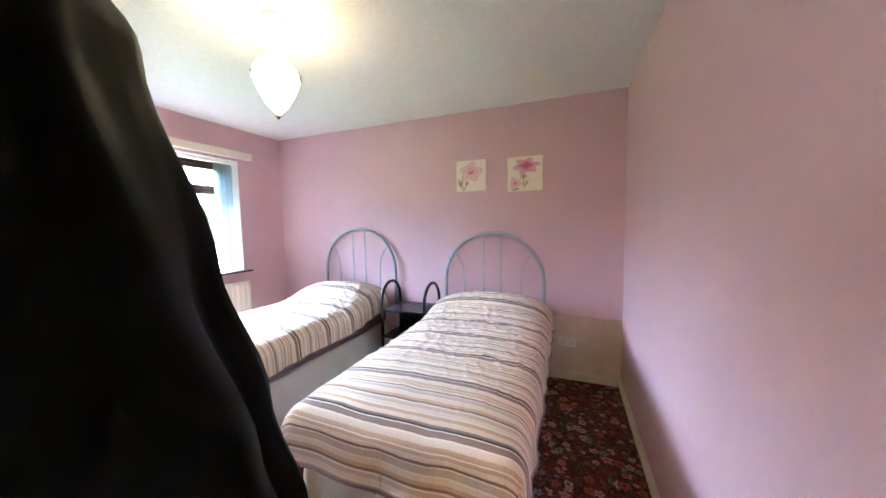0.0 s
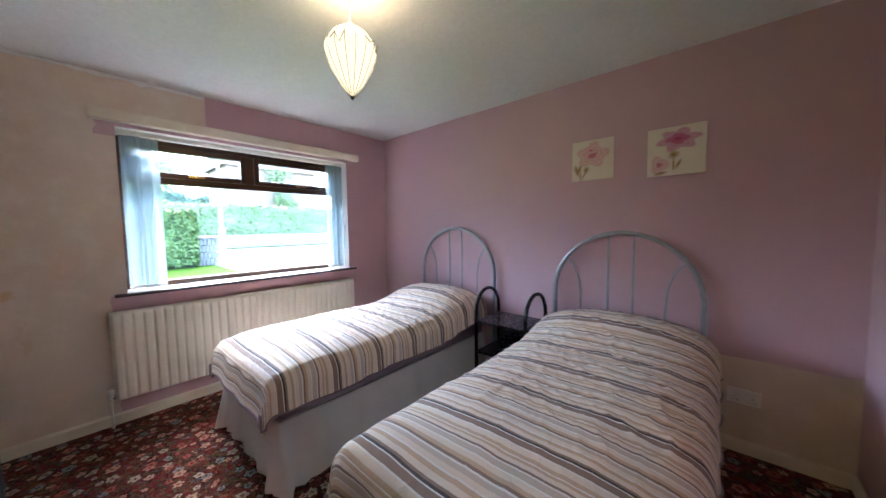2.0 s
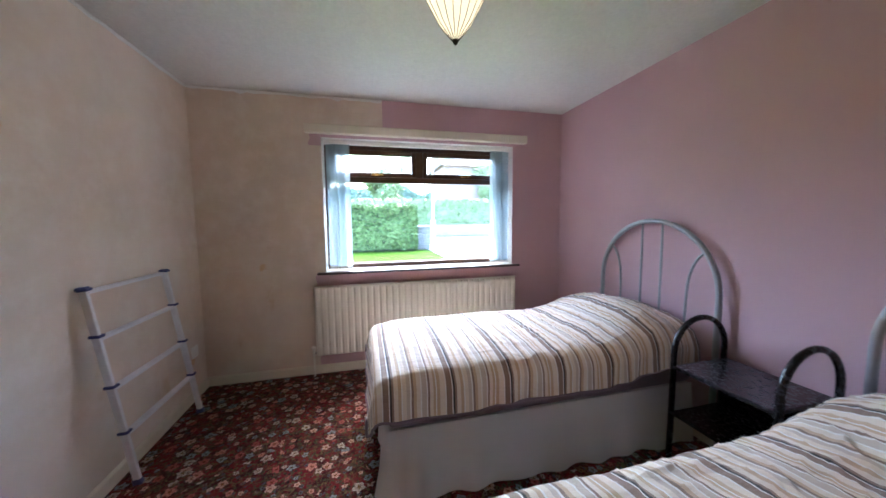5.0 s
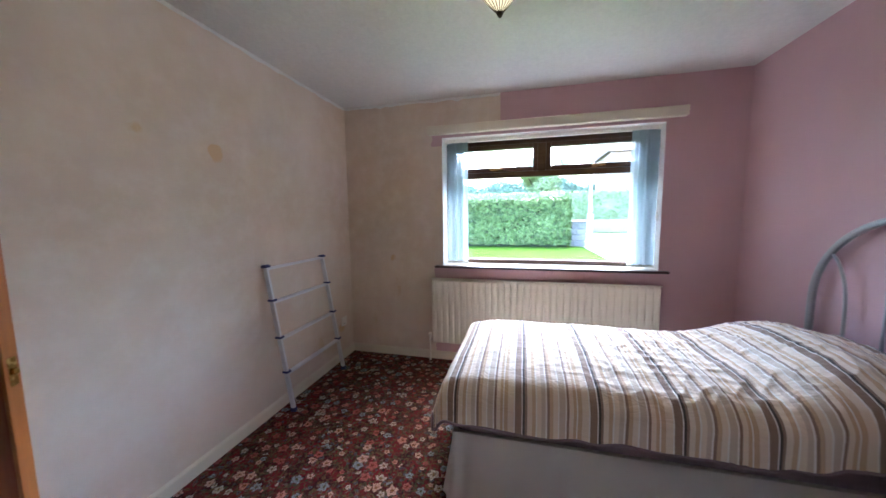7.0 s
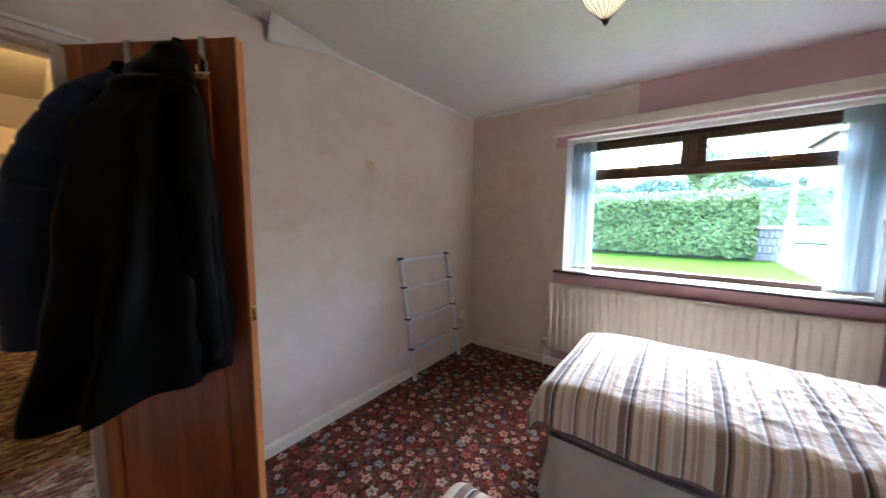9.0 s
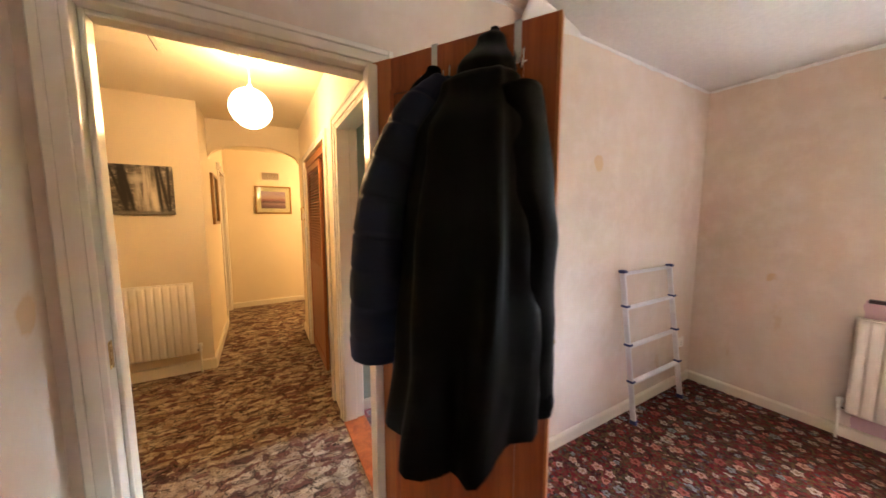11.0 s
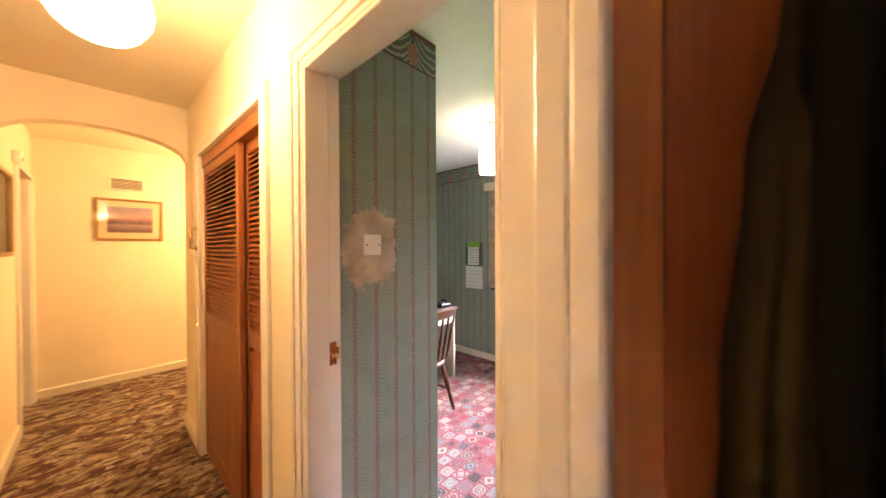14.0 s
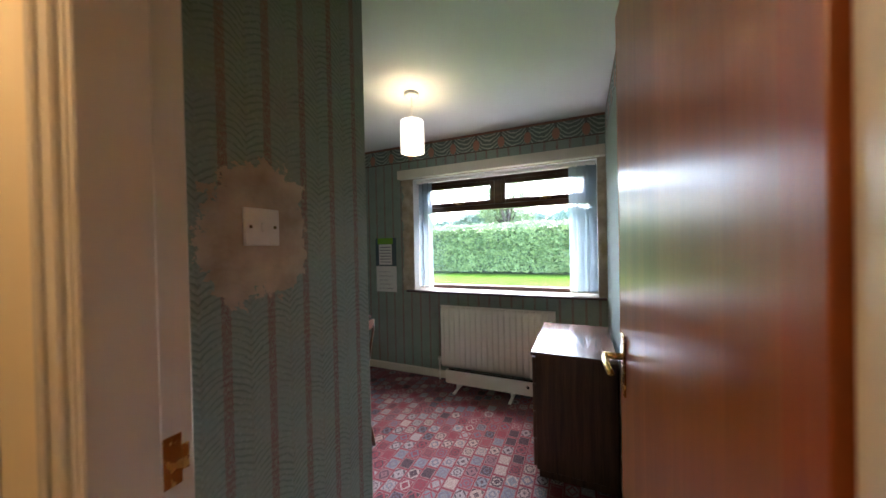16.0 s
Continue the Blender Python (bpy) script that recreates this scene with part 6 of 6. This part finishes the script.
def green_door():
    m = Matrix.Translation((GX0 + 0.002, -0.156, 0)) @ Matrix.Rotation(radians(183.2), 4, "Z")
    root = thing("door_2", "open glossy sapele door with brass lever handle", "door", m, kind="structure")
    part("leaf", box(0.006, 0.69, -0.036, 0.0, 0.012, 1.95, 0.002, 1), M_DOOR2, root)
    part("lipping", box(0.69, 0.698, -0.036, 0.0, 0.012, 1.95, 0.001, 1), M_EDGE, root, "orange-brown hardwood door edge")
    part("hinge_stile", box(-0.040, 0.006, -0.036, 0.0015, 0.012, 1.95, 0.001, 1), M_DOOR, root, "reddish hardwood hinge edge")
    hd = thing("door_handle", "brass lever on a long back plate", "")
    hd.parent = root
    part("back_plate", box(0.618, 0.658, 0.0005, 0.006, 0.93, 1.09, 0.003, 2), M_BRASS, hd)
    part("spindle", tube([(0.638, 0.004, 1.03), (0.638, 0.05, 1.03)], 0.009, 10), M_BRASS, hd, "", True)
    part("lever", tube(smooth_curve([(0.638, 0.046, 1.03), (0.60, 0.05, 1.03), (0.56, 0.05, 1.028), (0.532, 0.046, 1.022)], 5), 0.008, 10), M_BRASS, hd, "", True)
    for z in (0.22, 1.70):
        part("hinge", tube([(-0.006, 0.004, z), (-0.006, 0.004, z + 0.09)], 0.006, 10), M_BRASS, root, "", True)


green_door()


def panel_heater():
    root = thing("panel_heater", "low white skirting heater on slim feet", "heater")
    part("case", box(0.175, 0.225, -1.475, -0.60, 0.055, 0.175, 0.006, 2), M_RAD, root)
    part("outlet_slot", box(0.185, 0.215, -1.45, -0.62, 0.1745, 0.1765), M_GAP, root)
    for y in (-1.36, -0.86):
        part("foot", box(0.10, 0.31, y - 0.012, y + 0.012, 0.0, 0.012, 0.003, 1), M_PLASTIC, root)
        part("leg", box(0.19, 0.21, y - 0.01, y + 0.01, 0.01, 0.06), M_PLASTIC, root)
    part("knob", lathe([(0.011, 0), (0.011, 0.008), (0.008, 0.012)], 12), M_GAP, root).matrix_local = Matrix.Translation((0.225, -0.72, 0.13)) @ Matrix.Rotation(radians(90), 4, "Y")


panel_heater()


def switch_plate():
    root = thing("light_switch", "white light switch on torn green wallpaper", "switch")
    x, y, z = 2.413, -0.972, 1.381
    part("plate", box(x - 0.043, x + 0.043, y + 0.0005, y + 0.010, z - 0.043, z + 0.043, 0.003, 2), M_PLASTIC, root)
    part("rocker", box(x - 0.006, x + 0.006, y + 0.010, y + 0.015, z - 0.012, z + 0.012, 0.002, 1), M_PLASTIC, root)
    for dx in (-0.03, 0.03):
        part("screw", box(x + dx - 0.0035, x + dx + 0.0035, y + 0.010, y + 0.0106, z - 0.0035, z + 0.0035), M_BRASS, root)


switch_plate()


def calendar():
    root = thing("wall_calendar", "wall calendar with green header over a white sheet", "calendar")
    y0, y1, x = -2.385, -2.12, 0.002
    green = plain("calendar_green", (0.18, 0.38, 0.03), 0.6)
    photo = paint("calendar_photo", (0.08, 0.13, 0.16), 0.5, 0.3, 0.0, 12)
    paper = plain("calendar_paper", (0.75, 0.74, 0.70), 0.7)
    grey = plain("calendar_print", (0.22, 0.22, 0.24), 0.7)
    part("backing", box(x, x + 0.003, y0, y1, 1.13, 1.43), photo, root)
    part("header", box(x + 0.003, x + 0.005, y0 + 0.03, y1 - 0.04, 1.365, 1.43), green, root)
    part("month_sheet", box(x + 0.003, x + 0.0045, y0 + 0.045, y1 - 0.055, 1.14, 1.362), paper, root)
    for i in range(6):
        part("print_bar", box(x + 0.0045, x + 0.005, y0 + 0.06, y1 - 0.07, 1.165 + i * 0.032, 1.174 + i * 0.032), grey, root)
    part("lower_sheet", box(x, x + 0.002, y0 + 0.005, y1 - 0.002, 0.845, 1.122), paper, root)
    for i in range(5):
        part("print_bar", box(x + 0.002, x + 0.0025, y0 + 0.04, y1 - 0.04 - 0.03 * (i % 3), 0.88 + i * 0.045, 0.884 + i * 0.045), grey, root)
    part("pin", lathe([(0.004, 0), (0.006, 0.004), (0.003, 0.008)], 8, (x + 0.004, (y0 + y1) / 2, 1.428)), M_CHROME, root)


calendar()


def desk():
    root = thing("desk", "desk with dark top and pale side against the wall", "desk")
    pale = paint("pale_desk_panel", (0.6, 0.57, 0.5), 0.5, 0.05, 0.1)
    part("top", box(0.64, 1.9, -2.6, -1.99, 0.715, 0.74, 0.004, 2), M_WALNUT, root, "dark desk top")
    part("side_panel", box(0.66, 0.685, -2.58, -2.01, 0.0, 0.715), pale, root)
    part("side_panel", box(1.86, 1.885, -2.58, -2.01, 0.0, 0.715), pale, root)
    part("modesty_panel", box(0.685, 1.86, -2.58, -2.565, 0.2, 0.715), pale, root)
    d = part("drawer", box(0.69, 1.1, -2.03, -2.01, 0.58, 0.71, 0.003, 1), pale, root)
    part("handle", tube([(0.84, -2.005, 0.645), (0.94, -2.005, 0.645)], 0.005, 8), M_CHROME, d)
    ph = thing("telephone", "black desk telephone on the desk", "telephone")
    part("base", box(0.70, 0.84, -2.15, -2.03, 0.7405, 0.785, 0.01, 2), M_BLACK, ph)
    part("handset", tube(smooth_curve([(0.73, -2.05, 0.795), (0.74, -2.09, 0.805), (0.73, -2.13, 0.795)], 5), 0.014, 8), M_BLACK, ph, "", True)
    lap = thing("laptop", "open laptop with pale screen on the desk", "laptop")
    part("keyboard", box(1.15, 1.5, -2.3, -2.07, 0.7405, 0.76, 0.004, 1), M_CHROME, lap)
    bm = bmesh.new()
    add_box(bm, 1.15, 1.5, -0.006, 0.006, 0, 0.23, Matrix.Translation((0, -2.305, 0.76)) @ Matrix.Rotation(radians(15), 4, "X"))
    part("screen", bm, M_PLASTIC, lap)


desk()


def windsor_chair():
    """A turned stick-back chair, facing the desk."""
    m = Matrix.Translation((1.40, -1.76, 0)) @ Matrix.Rotation(radians(4), 4, "Z")
    root = thing("stick_back_chair", "dark turned wooden stick-back chair at the desk", "chair", m)
    seat = lathe([(0.17, 0.415), (0.205, 0.425), (0.21, 0.44), (0.19, 0.45), (0.05, 0.443)], 32)
    part("seat", seat, M_CHAIR, root, "", True)
    for sx in (-1, 1):
        for sy in (-1, 1):
            a, b = Vector((sx * 0.13, sy * 0.12, 0.42)), Vector((sx * 0.215, sy * 0.185, 0.0))
            pts = [a + (b - a) * t for t in (0, 0.15, 0.25, 0.3, 0.36, 0.5, 0.6, 0.66, 0.72, 0.85, 1.0)]
            part("leg", tube(pts, [0.015, 0.016, 0.022, 0.014, 0.022, 0.024, 0.019, 0.013, 0.02, 0.017, 0.012], 12), M_CHAIR, root, "", True)
    for sx in (-1, 1):
        part("stretcher", tube([(sx * 0.178, -0.158, 0.18), (sx * 0.182, 0, 0.18), (sx * 0.178, 0.158, 0.18)], [0.009, 0.015, 0.009], 10), M_CHAIR, root, "", True)
    part("stretcher", tube([(-0.18, 0, 0.18), (0, 0, 0.18), (0.18, 0, 0.18)], [0.009, 0.014, 0.009], 10), M_CHAIR, root, "", True)
    for i in range(6):
        x = -0.165 + 0.066 * i
        pts = [Vector((x * 0.85, 0.165, 0.44)) + (Vector((x * 1.1, 0.225, 0.82)) - Vector((x * 0.85, 0.165, 0.44))) * t for t in (0, 0.2, 0.3, 0.36, 0.42, 0.6, 0.8, 1)]
        part("spindle", tube(pts, [0.008, 0.010, 0.014, 0.009, 0.014, 0.010, 0.008, 0.007], 8), M_CHAIR, root, "", True)
    bm = bmesh.new()
    rows = []
    for i in range(17):
        u = i / 8 - 1
        x, y = 0.215 * u, 0.225 - 0.03 * u * u
        rows.append([bm.verts.new((x, y + dy, z)) for dy, z in ((-0.011, 0.80), (0.011, 0.80), (0.013, 0.865 - 0.012 * u * u), (-0.009, 0.865 - 0.012 * u * u))])
    for a, b in zip(rows, rows[1:]):
        for j in range(4):
            bm.faces.new((a[j], b[j], b[(j + 1) % 4], a[(j + 1) % 4]))
    bm.faces.new(rows[0])
    bm.faces.new(rows[-1][::-1])
    bmesh.ops.recalc_face_normals(bm, faces=bm.faces)
    part("top_rail", bm, M_CHAIR, root)


windsor_chair()

# ---- outside ----
GZ = -0.2


def lawn_mat():
    k = Mat("lawn_grass", (0.09, 0.14, 0.03), 0.9)
    a, b = k.noise(0.7, 4)[0], k.noise(60, 3)[0]
    c = k.mix(a, (0.028, 0.062, 0.005), (0.048, 0.092, 0.010))
    k.colour(k.mix(k.ramp(b, (0.35, 0.0), (0.65, 0.6)), c, (0.022, 0.046, 0.006)))
    k.shader(Specular_IOR_Level=0.03)
    return k.bump(b, 0.8, 0.03).m


def leaf_mat(name, dark, light):
    k = Mat(name, light, 0.4)
    n = k.noise(1.2, 3)[0]
    isl = k.node("NewGeometry").outputs["Random Per Island"]
    c = k.mix(isl, dark, light)
    k.colour(k.mix(k.ramp(n, (0.35, 0.0), (0.7, 0.5)), c, dark))
    k.shader(Specular_IOR_Level=0.2)
    return k.m


M_LAWN = lawn_mat()
M_LEAF = leaf_mat("laurel_leaf", (0.045, 0.08, 0.02), (0.24, 0.31, 0.11))
# near-black green: the shade deep between leaves, put in as colour
M_CORE = plain("foliage_gap_shade", (0.018, 0.026, 0.010), 0.9)
# distance haze painted into the leaf colour: pale and bluish
M_WOOD = leaf_mat("haze_blued_leaf", (0.10, 0.15, 0.11), (0.20, 0.27, 0.20))
M_BLOCK = paint("grey_block", (0.20, 0.195, 0.185), 0.9, 0.12, 0.6, 18)
# leaf colour lightened to carry the haze beyond the road
M_LEAF2 = leaf_mat("haze_paled_leaf", (0.17, 0.22, 0.10), (0.28, 0.34, 0.17))
M_ROAD = paint("asphalt", (0.12, 0.12, 0.125), 0.85, 0.1, 0.5, 70)
M_PAVE = paint("pale_paving", (0.24, 0.235, 0.225), 0.9, 0.08, 0.4, 40)
M_STONE = paint("garden_stone", (0.32, 0.25, 0.22), 0.9, 0.12, 0.6, 18)
M_POST = paint("concrete_post", (0.5, 0.49, 0.47), 0.8, 0.06, 0.3, 60)
M_TRUNK = paint("bark", (0.09, 0.07, 0.05), 0.95, 0.15, 0.8, 30)

structure("ground", box(-400, -0.28, -300, 300, GZ - 0.5, GZ), M_LAWN, "mown green lawn", "lawn")
structure("driveway", box(-15.6, -0.5, 4.6, 12.0, GZ - 0.1, GZ + 0.015), M_PAVE, "pale paved drive", "driveway")
structure("pavement", box(-18.2, -15.6, -60, 60, GZ - 0.1, GZ + 0.03), M_PAVE, "pale footpath along the road", "pavement")
structure("road", box(-27, -18.35, -90, 90, GZ - 0.1, GZ - 0.02 + 0.03), M_ROAD, "grey asphalt road", "road")
structure("kerb", box(-18.35, -18.2, -60, 60, GZ - 0.1, GZ + 0.06, 0.01, 1), M_STONE)


def leaves(name, spots, size, material, seed, parent=None):
    """Many small pointed leaves at spots (place, outward normal)."""
    rng = random.Random(seed)
    verts, faces = [], []
    for p, nrm in spots:
        d = (nrm + Vector((rng.uniform(-1, 1), rng.uniform(-1, 1), rng.uniform(-0.7, 1))) * 0.9).normalized()
        a = d.orthogonal().normalized()
        a = (Matrix.Rotation(rng.uniform(0, 6.28), 3, d) @ a).normalized()
        b = d.cross(a)
        s = size * rng.uniform(0.6, 1.25)
        i = len(verts)
        verts += [p - a * s, p + b * s * 0.38 + d * s * 0.12, p + a * s, p - b * s * 0.38 + d * s * 0.12]
        faces += [(i, i + 1, i + 2), (i, i + 2, i + 3)]
    me = bpy.data.meshes.new(name)
    me.from_pydata([tuple(v) for v in verts], [], faces)
    me.materials.append(material)
    ob = new(name, me)
    ob.parent = parent
    return ob


def hedge(name, x0, x1, y0, y1, top, count, size, material, label, seed):
    """A clipped hedge: a box core under a skin of leaves."""
    rng = random.Random(seed)
    root = thing(name, label, "hedge")
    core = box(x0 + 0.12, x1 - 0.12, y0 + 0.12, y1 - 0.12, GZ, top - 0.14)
    # the laurel's core is coloured dark to give shade between its leaves
    part("inner_core", core, M_CORE if material is M_LEAF else material, root)
    spots = []
    for _ in range(count):
        f = rng.random()
        wob = lambda a, b: 0.16 * noise.noise((a * 0.8, b * 0.9, seed)) + rng.uniform(-0.10, 0.04)
        if f < 0.62:
            y, z = rng.uniform(y0, y1), rng.uniform(GZ + 0.12, top)
            spots.append((Vector((x1 + wob(y, z), y, z)), Vector((1, 0, 0.2))))
        elif f < 0.84:
            x, y = rng.uniform(x0, x1), rng.uniform(y0, y1)
            spots.append((Vector((x, y, top + wob(x, y))), Vector((0, 0, 1))))
        else:
            x, z = rng.uniform(x0, x1), rng.uniform(GZ + 0.12, top)
            spots.append((Vector((x, y1 + wob(x, z), z)), Vector((0, 1, 0.2))))
    tagged(leaves("leaf", spots, size, material, seed + 1, root), kind="stuff")


hedge("laurel_hedge", -15.4, -13.6, -14, 3.95, 2.2, 30000, 0.105, M_LEAF, "clipped green laurel hedge at the lawn's edge", 11)
hedge("roadside_hedge", -31.5, -29.5, -60, 70, 3.6, 30000, 0.24, M_LEAF2, "tall green hedge beyond the road", 12)
structure("roadside_wall", box(-29.3, -28.9, -60, 70, GZ, GZ + 1.15, 0.03, 1), M_STONE, "low grey stone wall beyond the road", "wall")
gw = thing("garden_wall", "short grey block wall by the hedge", "wall")
for course in range(4):
    for i in range(5):
        y = 4.02 + 0.145 * i + (0.07 if course % 2 else 0.0)
        part("block", box(-15.9, -14.1, y, y + 0.135, GZ + 0.3 * course, GZ + 0.3 * course + 0.285, 0.015, 1), M_BLOCK, gw)
part("coping", box(-15.95, -14.05, 4.0, 4.84, GZ + 1.2, GZ + 1.27, 0.02, 1), M_BLOCK, gw)


def far_wood():
    """A belt of distant trees behind the road, uneven along its top."""
    rng = random.Random(77)
    root = thing("far_trees", "blue-green belt of distant trees", "trees")
    spots = []
    for _ in range(26000):
        y = rng.uniform(-75, 12)
        top = 6.2 + 2.6 * noise.noise((y * 0.11, 3, 1)) + 1.3 * noise.noise((y * 0.35, 7, 2))
        z = GZ + (top - GZ) * math.sqrt(rng.random())
        x = -47 + 2.5 * noise.noise((y * 0.2, z * 0.3, 5)) + rng.uniform(-1.2, 0.6)
        spots.append((Vector((x, y, z)), Vector((1, 0, 0.4))))
    # dark box behind the crowns, coloured as the shade among them
    part("belt_core", box(-52, -49, -75, 12, GZ, 3.2, 0.5, 2), M_CORE, root)
    tagged(leaves("crown", spots, 0.42, M_WOOD, 78, root), kind="stuff")


far_wood()


def tree(x, y, height, seed):
    rng = random.Random(seed)
    root = thing("tree", "broad green tree beyond the road", "tree", group="far trees")
    part("trunk", tube([(x, y, GZ), (x + 0.1, y, height * 0.3), (x, y + 0.15, height * 0.6)], [0.35, 0.26, 0.14], 9), M_TRUNK, root, "", True)
    spots = []
    for _ in range(16):
        a, r = rng.uniform(0, 6.28), rng.uniform(0.1, 0.33) * height
        c = Vector((x + r * math.cos(a), y + r * math.sin(a), height * rng.uniform(0.42, 0.92)))
        part("limb", tube([(x, y, height * 0.3), (x + (c.x - x) * 0.5, y + (c.y - y) * 0.5, (height * 0.3 + c.z) / 2 + 0.3), c], [0.14, 0.09, 0.04], 6), M_TRUNK, root)
        rad = height * rng.uniform(0.10, 0.17)
        for _ in range(420):
            d = Vector((rng.gauss(0, 1), rng.gauss(0, 1), rng.gauss(0, 0.8))).normalized()
            spots.append((c + d * rad * rng.uniform(0.55, 1.05), d))
    tagged(leaves("crown", spots, 0.2, M_LEAF2, seed, root), kind="stuff")


for i, (x, y, h) in enumerate(((-36, -22, 9), (-38, -9, 10), (-37, 4, 8.5), (-40, 17, 9.5), (-38, 32, 9), (-36, 48, 10))):
    tree(x, y, h, 40 + i)


def lamp_post(x, y):
    root = thing("street_lamp", "pale concrete street lamp post", "street lamp")
    part("base", lathe([(0.13, GZ), (0.13, 1.35), (0.085, 1.45)], 12, (x, y, 0)), M_POST, root)
    part("column", lathe([(0.075, 1.4), (0.055, 5.6)], 12, (x, y, 0)), M_POST, root)
    part("lantern", lathe([(0.05, 5.55), (0.16, 5.7), (0.17, 5.95), (0.05, 6.05)], 12, (x, y, 0)), M_POST, root)


lamp_post(-13.3, 4.75)


def house(x, y):
    root = thing("brick_house", "red brick house across the road", "house")
    part("wall", box(x - 8, x, y - 5, y + 5, GZ, 8.6), paint("red_brick", (0.38, 0.27, 0.23), 0.9, 0.12, 0.5, 20), root)
    bm = bmesh.new()
    a = [bm.verts.new(p) for p in ((x - 8.4, y - 5.4, 8.6), (x + 0.4, y - 5.4, 8.6), (x - 4, y - 5.4, 11.5), (x - 8.4, y + 5.4, 8.6), (x + 0.4, y + 5.4, 8.6), (x - 4, y + 5.4, 11.5))]
    for f in ((0, 1, 2), (3, 5, 4), (1, 4, 5, 2), (0, 2, 5, 3), (0, 3, 4, 1)):
        bm.faces.new([a[i] for i in f])
    part("roof", bm, paint("roof_tile", (0.12, 0.085, 0.075), 0.85, 0.12, 0.4, 14), root)
    for yy in (y - 3, y + 0.6):
        for z in (3.6, 6.4):
            w = part("window", box(x - 0.05, x + 0.03, yy, yy + 1.7, z, z + 1.2, 0.02, 1), M_PLASTIC, root)
            part("pane", box(x + 0.03, x + 0.036, yy + 0.1, yy + 1.6, z + 0.1, z + 1.1), M_GLASS, w)


house(-38, 16.5)
